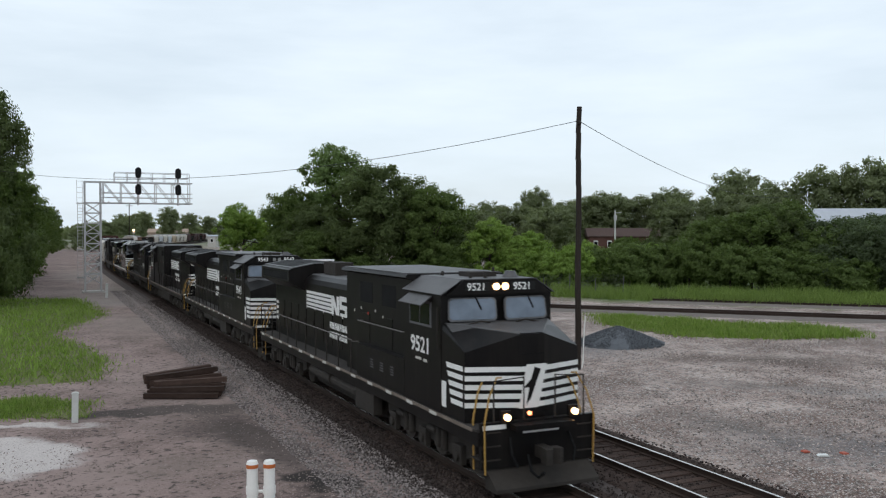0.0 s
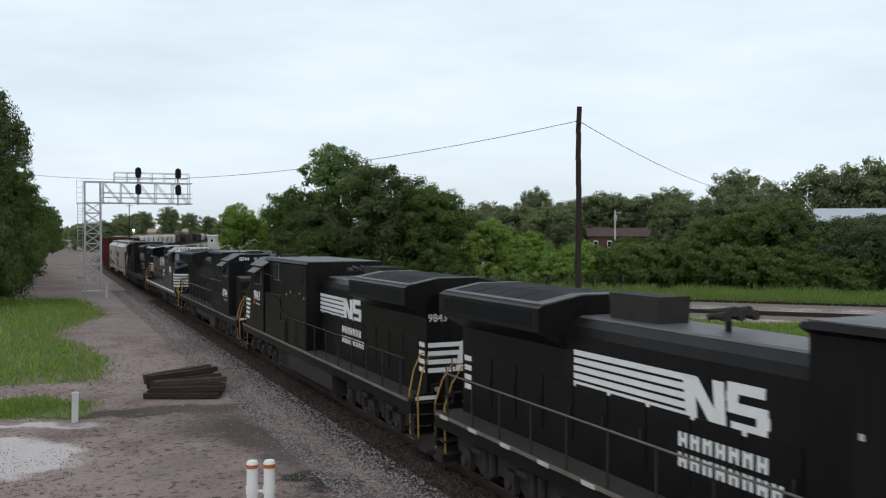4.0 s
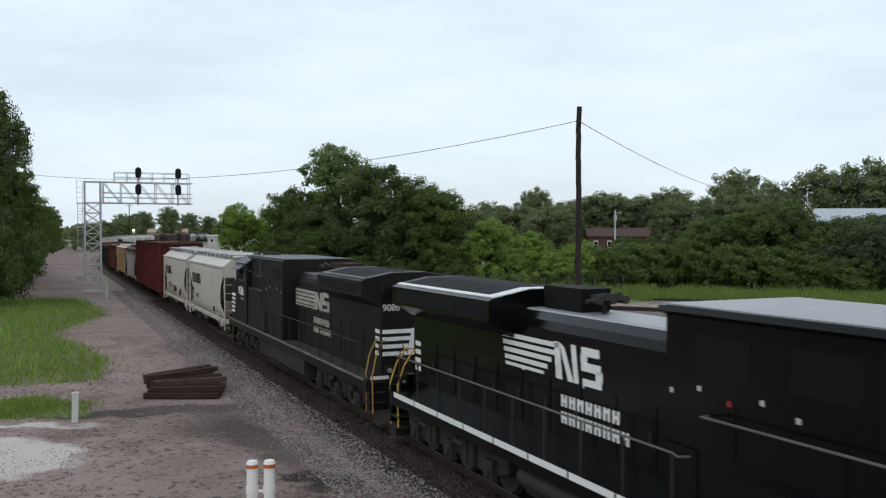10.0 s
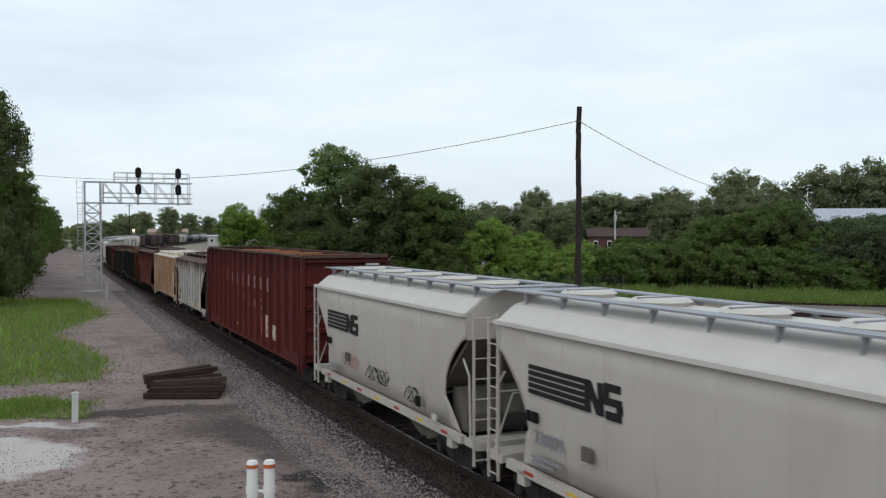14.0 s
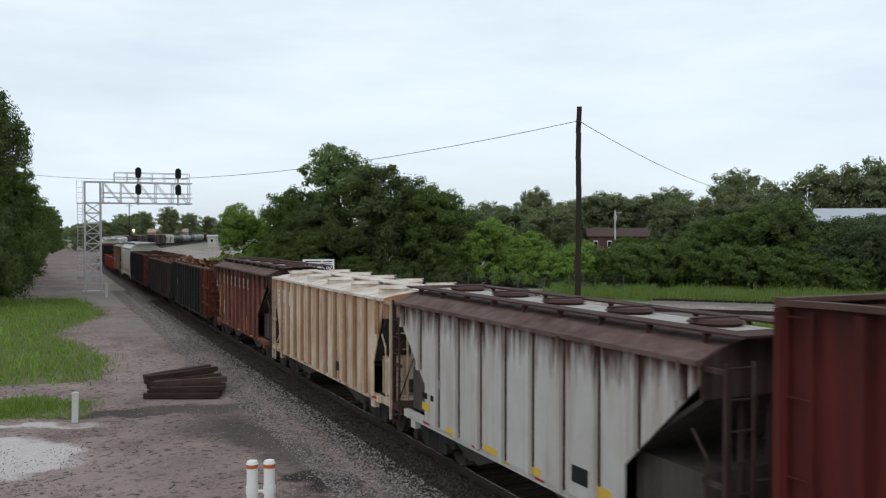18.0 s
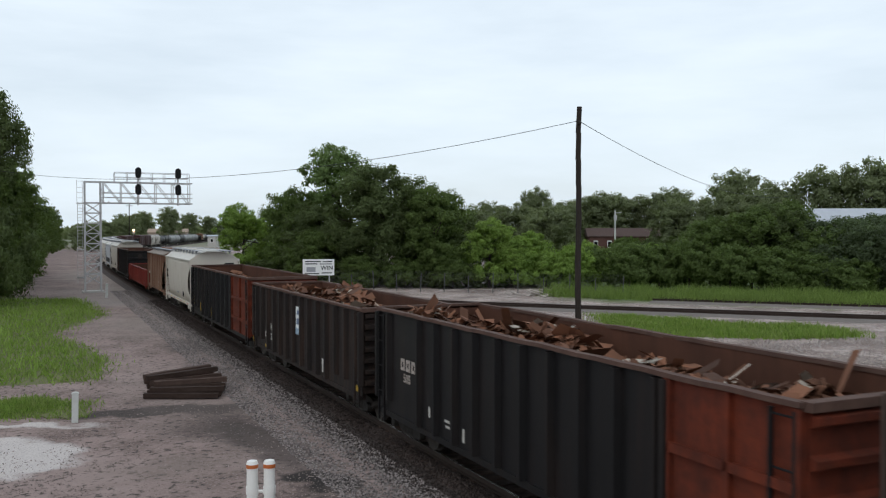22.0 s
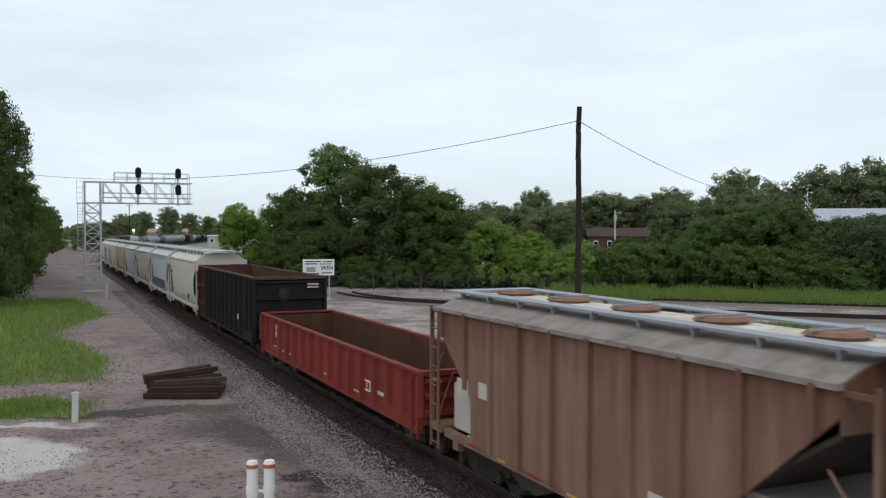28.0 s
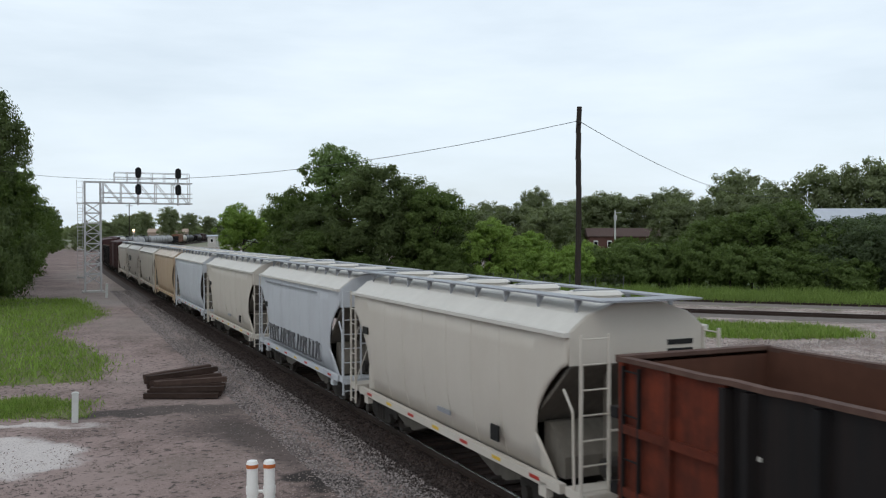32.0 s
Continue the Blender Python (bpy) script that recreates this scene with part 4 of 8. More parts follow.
def old_tie(x, y, z, turn, tilt, seed):
    r = random.Random(seed)
    bm = B()
    L = 1.28 + r.uniform(-0.05, 0.05)
    n = 6
    rings = []
    for i in range(n + 1):
        q = -L + 2 * L * i / n
        rings.append([bm.verts.new((q, a + r.uniform(-0.012, 0.012), b + r.uniform(-0.012, 0.012))) for a, b in ((-0.11, 0), (0.11, 0), (0.11, 0.17), (-0.11, 0.17))])
    for a, b in zip(rings, rings[1:]):
        for i in range(4):
            bm.faces.new((a[i], a[(i + 1) % 4], b[(i + 1) % 4], b[i]))
    bm.faces.new(rings[0])
    bm.faces.new(rings[-1])
    solid("railway_tie", bm, M["tie_wood"], "old dark-brown wooden tie lying in a loose pile", "railway tie", "pile of ties", m=pose(x, y, z, 0, tilt, turn), bevel=0.01)


for i, (dx, dy, dz, turn, tilt) in enumerate(((0.1, -0.8, 0.0, 2, 0), (0.16, -0.42, 0.0, 5, 0), (0.0, 0.0, 0.0, 9, 0), (-0.15, 0.45, 0.0, 15, 0), (-0.3, 0.88, 0.0, 22, 0),
                                             (0.24, -0.5, 0.18, 5, -0.5), (0.14, -0.05, 0.18, 12, -1.0), (-0.1, 0.5, 0.18, 20, -1.5), (-0.38, 0.88, 0.18, 27, -2.0),
                                             (0.2, 0.05, 0.37, 15, -1.5), (-0.12, 0.52, 0.37, 24, -2.5), (-0.48, 0.92, 0.38, 30, -3.0),
                                             (-0.26, 0.6, 0.57, 27, -4.0), (-0.55, 0.95, 0.58, 33, -4.5))):
    old_tie(-9.4 + dx, 31.9 + dy, GROUND + 0.03 + dz, turn, tilt, i)
for x, y in ((9.75, 23.5), (10.7, 23.3)):
    bm = B()
    prism(bm, [(-0.09, 0.0), (0.09, 0.0), (0.07, 0.04), (-0.07, 0.04)], "y", -0.09, 0.09)
    solid("marker_flag", bm, M["orange_cone"], "small flattened orange marker lying on the gravel", "marker", "orange markers", m=pose(x, y, GROUND + 0.02, 0, 0, 15), bevel=0.01)
bm = B()
prism(bm, [(-0.15, 0.0), (0.15, 0.0), (0.11, 0.04), (-0.11, 0.04)], "y", -0.08, 0.08)
solid("paper_scrap", bm, M["sign_white"], "small white scrap lying on the gravel", "scrap", m=pose(10.05, 23.1, GROUND + 0.02))


# ---- notice board beyond the tracks ----
def sign_board():
    t = thing("notice_board", "white roadside notice board on two steel posts", "sign", m=pose(-10.5, 74.0, GROUND, 0, 0, 8))
    for x in (-0.9, 0.9):
        bm = B()
        tube(bm, (x, 0.06, 0), (x, 0.06, 3.6), 0.05, 8)
        part("post", bm, M["galv"], t)
    bm = B()
    box(bm, -1.32, 1.32, -0.03, 0.01, 2.25, 3.62)
    bd = part("board", bm, M["sign_white"], t, bevel=0.008)
    words("WIN", 0.5, M["digit_black"], bd, pose(0.18, -0.034, 2.72, 90, 0, 0))
    for x0, x1, z0, z1 in ((-1.1, 0.2, 3.38, 3.46), (0.35, 1.15, 3.38, 3.46), (-1.1, -0.1, 3.18, 3.27), (0.1, 1.1, 3.18, 3.25), (-1.15, 0.05, 2.36, 2.44), (0.25, 1.1, 2.42, 2.5)):
        bm = B()
        box(bm, x0, x1, -0.036, -0.03, z0, z1)
        part("text_bar", bm, M["grille"], bd)
    bm = B()
    box(bm, -1.0, -0.25, -0.036, -0.03, 2.55, 2.95)
    part("emblem", bm, M["walkway"], bd)


sign_board()


def chain_fence():
    t = thing("chain_fence", "dull chain-link fence in front of the trees", "fence")
    r = random.Random(3)
    pts = [(-14 + i * 2.35, 90.5 - i * 0.75) for i in range(14)]
    for i, (x, y) in enumerate(pts):
        bm = B()
        tube(bm, (x, y, GROUND), (x + r.uniform(-0.12, 0.12), y, GROUND + 1.9 + r.uniform(-0.3, 0.2)), 0.045, 6)
        part("post", bm, M["fence"], t)
    for a, b in zip(pts, pts[1:]):
        bm = B()
        for k in range(12):
            x0, y0 = a[0] + (b[0] - a[0]) * k / 12, a[1] + (b[1] - a[1]) * k / 12
            x1, y1 = a[0] + (b[0] - a[0]) * (k + 1) / 12, a[1] + (b[1] - a[1]) * (k + 1) / 12
            for j in range(8):
                z0, z1 = GROUND + 0.1 + j * 0.24, GROUND + 0.1 + (j + 1) * 0.24
                tube(bm, (x0, y0, z0), (x1, y1, z1), 0.003, 3)
                tube(bm, (x0, y0, z1), (x1, y1, z0), 0.003, 3)
        part("mesh_panel", bm, M["fence"], t)


chain_fence()


# ---- far buildings ----
def house(name, x, y, w, d, h, roof_h, wall_m, roof_m, turn, label, windows=4):
    t = thing(name, label, "building", m=pose(x, y, GROUND, 0, 0, turn))
    bm = B()
    box(bm, -w / 2, w / 2, -d / 2, d / 2, 0, h)
    wall = part("wall", bm, M[wall_m], t)
    bm = B()
    prism(bm, [(-d / 2 - 0.4, h), (d / 2 + 0.4, h), (0, h + roof_h)], "x", -w / 2 - 0.4, w / 2 + 0.4)
    part("roof", bm, M[roof_m], t)
    for i in range(windows):
        xx = -w / 2 + (i + 0.5) * w / windows
        bm = B()
        box(bm, xx - 0.5, xx + 0.5, -d / 2 - 0.05, -d / 2 + 0.02, h * 0.42, h * 0.8)
        win = part("window", bm, M["white"], t)
        bm = B()
        box(bm, xx - 0.4, xx + 0.4, -d / 2 - 0.07, -d / 2 - 0.04, h * 0.47, h * 0.75)
        part("pane", bm, M["pane_dark"], win)
    return t


house("brick_house", 44.0, 210, 19, 9, 4.8, 2.0, "brick", "house_roof", -3, "low red-brown brick house behind the bushes", 6)
house("metal_shed", 70.0, 138, 30, 14, 7.0, 2.6, "pale_wall", "metal_roof", -6, "long shed with a pale metal roof behind the trees", 5)
house("tan_building", -147.0, 470, 20, 8, 5.5, 2.0, "tan_wall", "tan_wall", 10, "small tan building far down the line", 2)
house("white_shed", -86.5, 330, 3.2, 3, 4.2, 0.5, "pale_wall", "metal_roof", 0, "small white trackside shed far down the line", 1)


def far_pole(x, y, h, label, lamp=False):
    t = thing("far_pole", label, "utility pole", "far poles", pose(x, y, GROUND))
    bm = B()
    tube(bm, (0, 0, 0), (0, 0, h), 0.16, 8)
    part("shaft", bm, M["post_grey"] if lamp else M["pole_wood"], t)
    bm = B()
    if lamp:
        tube(bm, (0, 0, h - 0.6), (1.2, -0.3, h - 0.4), 0.06, 6)
        part("lamp_arm", bm, M["galv"], t)
        bm = B()
        box(bm, -0.3, 0.3, -0.35, -0.15, h * 0.8, h * 0.9)
        part("transformer", bm, M["galv"], t)
    else:
        box(bm, -1.2, 1.2, -0.08, 0.08, h - 0.9, h - 0.7)
        part("crossarm", bm, M["pole_wood"], t)


far_pole(34.3, 175, 10.2, "pale wooden pole with a lamp arm by the brick house", True)
far_pole(-125, 350, 17, "tall wooden pole far down the line")
far_pole(-104, 430, 19, "tall wooden pole far down the line")


def far_signal():
    t = thing("far_signal", "lit signal lamp on a mast far down the line", "signal", m=pose(-125, 355, GROUND))
    bm = B()
    tube(bm, (0, 0, 0), (0, 0, 6.6), 0.1, 8)
    part("mast", bm, M["galv"], t)
    bm = B()
    box(bm, -0.5, 0.5, -0.2, 0.2, 5.2, 7.0)
    part("backboard", bm, M["pale_wall"], t)
    bm = B()
    bmesh.ops.create_icosphere(bm, subdivisions=2, radius=0.42, matrix=Matrix.Translation((0, -0.45, 6.5)))
    part("lens", bm, M["lamp"], t, "glowing orange-white lens")


far_signal()


# pale scrap boards dumped by the fence
def debris():
    r = random.Random(8)
    t = thing("debris_pile", "low pile of bleached boards and broken scrap by the fence", "debris pile", m=pose(8.3, 80.5, GROUND))
    for i in range(22):
        bm = B()
        box(bm, -r.uniform(0.3, 0.9), r.uniform(0.3, 0.9), -r.uniform(0.04, 0.16), r.uniform(0.04, 0.16), -0.03, 0.03)
        ob = part("board", bm, M["debris"], t)
        ob.matrix_basis = pose(r.gauss(0, 1.3), r.gauss(0, 0.7), 0.08 + 0.5 * r.random() * max(0.1, 1 - i / 22), r.uniform(-18, 18), r.uniform(-22, 22), r.uniform(0, 180))


debris()
# ---- trees ----
def crown_mesh(name, seed, h, r, low, material, clumps=60, leaves=110, leaf=0.3, lobes=5):
    rs = np.random.RandomState(seed)
    # a crown of overlapping domes: high ones near the middle, lower ones round the rim
    lob = []
    for k in range(lobes):
        d = r * 0.66 * math.sqrt((k + 0.5) / lobes)
        a = k * 2.4 + rs.uniform(-0.5, 0.5)
        q = r * rs.uniform(0.34, 0.52)
        ztop = low + (h - low) * (1.0 - 0.42 * (d / r) ** 2 * rs.uniform(0.3, 2.0))
        lob.append((d * math.cos(a), d * math.sin(a), ztop - q, q))
        if ztop - 2.2 * q > low + 0.4:
            lob.append((d * 1.25 * math.cos(a + 0.6), d * 1.25 * math.sin(a + 0.6), rs.uniform(low + 0.6 * q, ztop - 1.7 * q), q * rs.uniform(0.8, 1.1)))
    cen = []
    for i in range(clumps):
        x, y, z, q = lob[i % len(lob)]
        v = rs.normal(0, 1, 3)
        v /= np.linalg.norm(v)
        v *= q * rs.uniform(0.3, 1.0) ** 0.4
        cen.append((x + v[0], y + v[1], max(low + 0.15, z + v[2])))
    cen = np.array(cen)
    zc = cen[:, 2]
    cen[:, 2] = low + 0.2 + (zc - zc.min()) / (zc.max() - zc.min()) * (h - low - 0.5)
    rad = rs.uniform(0.07, 0.2, clumps) * r
    c = np.repeat(cen, leaves, 0)
    q = np.repeat(rad, leaves)
    n = len(c)
    d = rs.normal(0, 1, (n, 3))
    d /= np.linalg.norm(d, axis=1, keepdims=True)
    pos = c + d * (q * rs.uniform(0.25, 1.0, n) ** 0.5)[:, None] * (1.15, 1.15, 0.85)
    out = c - np.array((0, 0, low + (h - low) * 0.4))
    out /= np.linalg.norm(out, axis=1, keepdims=True) + 1e-6
    face = d + 0.5 * out + rs.normal(0, 0.42, (n, 3)) + (0, 0, 0.35)
    face /= np.linalg.norm(face, axis=1, keepdims=True)
    u = np.cross(face, rs.normal(0, 1, (n, 3)))
    u /= np.linalg.norm(u, axis=1, keepdims=True)
    w = np.cross(face, u)
    k = 0.96 * leaf * rs.uniform(0.5, 1.15, n)[:, None]
    co = np.stack([pos - u * k, pos - w * k * 0.55, pos + u * k, pos + w * k * 0.55], 1)
    return quads(name, co, material), cen


def trunk_bm(seed, h, r, low, cen):
    rs = random.Random(seed)
    bm = B()
    base = max(0.12, h * 0.018)
    top = Vector((rs.uniform(-0.3, 0.3), rs.uniform(-0.3, 0.3), h * 0.72))
    pts = [Vector((0, 0, -0.1)), Vector((rs.uniform(-0.15, 0.15), rs.uniform(-0.15, 0.15), h * 0.25)), Vector((rs.uniform(-0.3, 0.3), 0, h * 0.5)), top]
    rr = [base, base * 0.8, base * 0.55, base * 0.25]
    for i in range(3):
        tube(bm, pts[i], pts[i + 1], rr[i], 8, rr[i + 1])
    for c in cen[:: max(1, len(cen) // 14)]:
        q = rs.uniform(0.25, 0.65)
        p = pts[1].lerp(top, q)
        tube(bm, p, Vector(c), base * 0.3, 5, base * 0.08)
    return bm


PROTO = {}


def tree_proto(key, seed, h, r, low, leaf_mat, label, leaf=0.3, clumps=60, leaves=110, lobes=5):
    t = thing("tree" if h > 5 else "bush", label, "tree" if h > 5 else "bush")
    me, cen = crown_mesh("crown", seed, h, r, low, M[leaf_mat], clumps, leaves, leaf, lobes)
    part("trunk", trunk_bm(seed, h, r, low, cen), M["bark"], t)
    piece("crown", me, t)
    t["used"] = 0
    PROTO[key] = t


def plant(key, x, y, turn=0.0, size=1.0, tall=1.0, label=""):
    src = PROTO[key]
    m = Matrix.Translation((x, y, GROUND)) @ Matrix.Rotation(turn, 4, "Z")
    if src["used"]:
        t = copy_thing(src, m)
    else:
        t = src
        t.matrix_basis = m
    src["used"] = 1
    t.scale = (size, size, size * tall)
    if label:
        t["label"] = label
    return t


tree_proto("dark", 1, 12.5, 5.6, 1.6, "leaf_dark", "broad dark-green leafy tree beyond the tracks", 0.17, 480, 90, 14)
tree_proto("tall", 2, 16.0, 5.2, 2.0, "leaf_soft", "tall green tree with an open crown", 0.2, 320, 85, 13)
tree_proto("mid", 3, 10.0, 3.8, 1.0, "leaf_mid", "rounded green tree in the tree belt", 0.15, 340, 90, 12)
tree_proto("bright", 4, 9.0, 3.4, 0.6, "leaf_bright", "bright green young tree beyond the tracks", 0.15, 300, 85, 11)
tree_proto("bush", 5, 4.6, 2.9, 0.1, "leaf_mid", "dense green bush along the yard edge", 0.13, 260, 80, 8)
tree_proto("bush_dark", 15, 4.4, 2.8, 0.0, "leaf_dark", "shaded undergrowth below the trees", 0.15, 220, 70, 7)
tree_proto("bush_bright", 6, 4.2, 2.4, 0.1, "leaf_bright", "light green bush along the yard edge", 0.12, 240, 80, 8)
tree_proto("willow", 7, 8.5, 4.6, 0.2, "leaf_blue", "broad blue-green bushy tree beside the yard", 0.15, 380, 85, 10)
# far trees take the haze-paled leaf colour
tree_proto("far", 8, 15.0, 6.5, 1.0, "leaf_far", "green tree in the far tree line, leaf colour paled for haze", 0.3, 320, 60, 12)
tree_proto("left", 9, 17.0, 5.2, 0.8, "leaf_dark", "tall dark-green tree beside the dirt road", 0.17, 480, 90, 14)
tree_proto("leftmid", 10, 11.0, 4.2, 0.3, "leaf_mid", "leafy green tree beside the dirt road", 0.16, 380, 85, 11)

_r = random.Random(11)
# middle belt
for key, x, y, size, tall in (("bright", -24.3, 106, 1.05, 1.0), ("mid", -17.5, 102, 1.0, 1.12), ("mid", -20.5, 112, 0.95, 1.0), ("tall", -12.0, 104, 1.0, 1.02),
                              ("dark", -6.6, 97, 1.05, 1.02), ("dark", -13.6, 99, 0.82, 0.9), ("mid", -0.9, 95, 1.12, 1.0), ("dark", 0.5, 101, 0.75, 1.0), ("bright", 4.9, 93, 0.8, 1.05),
                              ("bright", 7.6, 92, 0.62, 1.0), ("mid", -3, 105, 1.1, 1.0), ("mid", -14, 95, 0.7, 0.9), ("bush", -9, 93.5, 0.9, 0.9), ("bush", -4, 92.5, 0.8, 0.9), ("bush", 1, 91.5, 0.8, 0.9), ("bush_dark", -16, 97, 0.9, 0.8), ("bush_dark", -11.5, 96, 0.9, 0.7), ("bush_dark", -7, 95.5, 0.9, 0.7), ("bush_dark", -2.5, 94.5, 0.9, 0.7), ("bush_dark", 2.5, 94, 0.9, 0.7), ("bush_dark", 6.5, 94.5, 0.9, 0.7), ("bush_dark", -20, 100, 0.9, 0.8), ("bush_dark", -24, 103, 0.9, 0.7)):
    plant(key, x, y, _r.uniform(0, 6.28), size, tall)
# bushes and trees behind the yard
for key, x, y, size, tall in (("bush_bright", 11.0, 94, 1.0, 1.0), ("bush_bright", 13.8, 93, 1.05, 1.1), ("bush", 16.5, 96, 1.0, 1.0), ("bush_bright", 9.5, 97, 1.0, 1.0), ("bush", 19.0, 89, 1.0, 1.1),
                              ("bush", 22.2, 90, 1.0, 1.1), ("bush_bright", 20.5, 94, 1.1, 1.0), ("bush", 25.0, 89, 1.05, 1.15), ("mid", 28.0, 92, 0.85, 0.9), ("bush", 28.2, 86, 1.0, 1.1),
                              ("mid", 32.0, 91, 0.95, 0.9), ("bush", 32.0, 85, 1.05, 1.0), ("dark", 35.0, 93, 0.72, 1.0), ("bush", 35.5, 84, 1.0, 0.9), ("willow", 40.0, 84, 0.95, 0.9),
                              ("willow", 45.5, 83, 0.95, 0.92), ("willow", 43.0, 89, 0.95, 0.95), ("willow", 39.6, 90, 0.88, 0.98), ("bush", 38.2, 87, 1.35, 1.1), ("willow", 47.5, 92, 1.0, 0.95), ("bush", 44, 93, 1.4, 1.2), ("mid", 36.4, 93, 0.95, 1.0), ("bush", 37.8, 81, 0.9, 0.9), ("bush", 49, 80, 1.1, 1.0), ("willow", 52, 86, 0.9, 0.95), ("bush", 26.5, 128, 1.1, 0.95), ("bush_bright", 31, 132, 1.1, 0.95), ("bush", 35.5, 170, 1.15, 1.0), ("bush_dark", 38.5, 190, 1.0, 1.0), ("bush", 42, 192, 1.0, 1.05), ("bush_dark", 46, 190, 1.1, 1.0), ("bush", 50, 192, 1.1, 1.05), ("bush_bright", 6.5, 98, 1.0, 1.2), ("bright", 10.5, 104, 0.8, 0.85), ("bush_bright", 17, 105, 1.2, 1.0), ("bush_bright", 24, 108, 1.1, 0.9)):
    plant(key, x, y, _r.uniform(0, 6.28), size, tall)
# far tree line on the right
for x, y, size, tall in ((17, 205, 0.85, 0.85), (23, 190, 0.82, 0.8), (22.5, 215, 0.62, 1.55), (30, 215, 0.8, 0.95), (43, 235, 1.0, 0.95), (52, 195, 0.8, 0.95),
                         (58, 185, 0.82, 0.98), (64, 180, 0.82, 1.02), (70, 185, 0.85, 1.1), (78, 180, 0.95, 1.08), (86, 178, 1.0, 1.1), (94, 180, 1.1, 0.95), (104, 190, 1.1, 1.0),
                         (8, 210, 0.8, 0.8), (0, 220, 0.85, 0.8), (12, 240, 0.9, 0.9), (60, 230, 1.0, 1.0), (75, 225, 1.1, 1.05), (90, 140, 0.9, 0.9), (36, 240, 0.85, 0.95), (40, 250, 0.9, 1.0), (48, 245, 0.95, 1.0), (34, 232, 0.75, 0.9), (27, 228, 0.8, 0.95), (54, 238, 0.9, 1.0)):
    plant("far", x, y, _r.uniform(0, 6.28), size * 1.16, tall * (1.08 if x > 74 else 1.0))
# beside the dirt road
for key, x, y, size, tall in (("left", -35.8, 68.5, 0.7, 1.46), ("left", -41.5, 71, 0.95, 1.1), ("leftmid", -42.4, 84, 1.0, 1.2), ("leftmid", -46.5, 79, 1.0, 1.15), ("leftmid", -49, 97, 1.05, 1.08), ("leftmid", -54, 109, 1.1, 0.95), ("left", -49, 82, 1.0, 0.9), ("leftmid", -42.6, 75, 0.85, 0.95), ("leftmid", -46.5, 85, 1.0, 0.95), ("leftmid", -50, 95, 1.0, 0.95), ("leftmid", -53, 104, 0.95, 0.95),
                              ("left", -60, 104, 0.9, 0.8), ("leftmid", -57.5, 115, 0.95, 0.95), ("leftmid", -63, 128, 0.95, 0.95), ("leftmid", -69, 142, 1.0, 0.95), ("leftmid", -76.5, 158, 1.0, 1.0),
                              ("bush", -41.5, 79, 0.9, 0.9), ("bush", -38.5, 67, 1.0, 1.0), ("leftmid", -43, 66, 1.0, 1.0), ("bush", -46, 91, 0.9, 0.8), ("leftmid", -84, 176, 1.0, 1.0), ("leftmid", -93, 200, 1.05, 1.05), ("leftmid", -103, 225, 1.1, 1.05), ("leftmid", -112, 248, 1.1, 1.1), ("left", -57, 92, 1.0, 0.9), ("left", -68, 114, 0.9, 0.9), ("bush_bright", -51, 101, 0.9, 0.8), ("bush_bright", -60, 124, 0.9, 0.8)):
    plant(key, x, y, _r.uniform(0, 6.28), size, tall)
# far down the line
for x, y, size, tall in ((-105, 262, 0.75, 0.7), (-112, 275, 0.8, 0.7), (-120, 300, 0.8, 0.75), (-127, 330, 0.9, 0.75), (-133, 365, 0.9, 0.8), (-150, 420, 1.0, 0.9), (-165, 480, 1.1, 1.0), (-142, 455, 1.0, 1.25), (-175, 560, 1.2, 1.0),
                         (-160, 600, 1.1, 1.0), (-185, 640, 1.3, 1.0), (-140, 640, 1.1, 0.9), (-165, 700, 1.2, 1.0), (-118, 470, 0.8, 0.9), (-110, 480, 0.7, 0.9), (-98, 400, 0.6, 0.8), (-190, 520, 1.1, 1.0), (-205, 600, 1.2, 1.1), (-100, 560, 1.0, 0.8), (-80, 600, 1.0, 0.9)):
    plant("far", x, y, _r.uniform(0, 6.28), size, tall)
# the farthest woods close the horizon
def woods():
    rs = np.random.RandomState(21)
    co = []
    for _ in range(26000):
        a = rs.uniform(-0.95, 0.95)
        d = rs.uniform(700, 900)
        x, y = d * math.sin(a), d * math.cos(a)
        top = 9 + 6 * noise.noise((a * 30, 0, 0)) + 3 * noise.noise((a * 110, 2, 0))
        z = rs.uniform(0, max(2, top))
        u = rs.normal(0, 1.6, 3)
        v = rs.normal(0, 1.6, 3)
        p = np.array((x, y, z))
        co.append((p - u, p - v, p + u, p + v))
    tagged(new("far_woods", quads("far_woods", co, M["leaf_far"])), "far woods along the horizon, leaf colour paled for haze", "woods", kind="stuff")


woods()
# ---- the train: y points the way it runs, x to its right, z up from the rail head ----
def side_m(sx, x, y, z):
    """A plane on the side of a vehicle: reading runs to the viewer's right, up is up."""
    return Matrix(((0, 0, sx, sx * x), (sx, 0, 0, y), (0, 1, 0, z), (0, 0, 0, 1)))


def end_m(sy, x, y, z):
    """The same on an end of a vehicle."""
    return Matrix(((-sy, 0, 0, x), (0, 0, sy, y), (0, 1, 0, z), (0, 0, 0, 1)))


def decal(name, polys, material, parent, m, label="", thick=0.004):
    bm = B()
    for p in polys:
        prism(bm, p, "z", -thick, thick)
    me = done(bm, name, material)
    return piece(name, me, parent, m, label)


def rect(u0, v0, u1, v1, slant=0.0):
    return [(u0, v0), (u1, v0), (u1 + slant, v1), (u0 + slant, v1)]


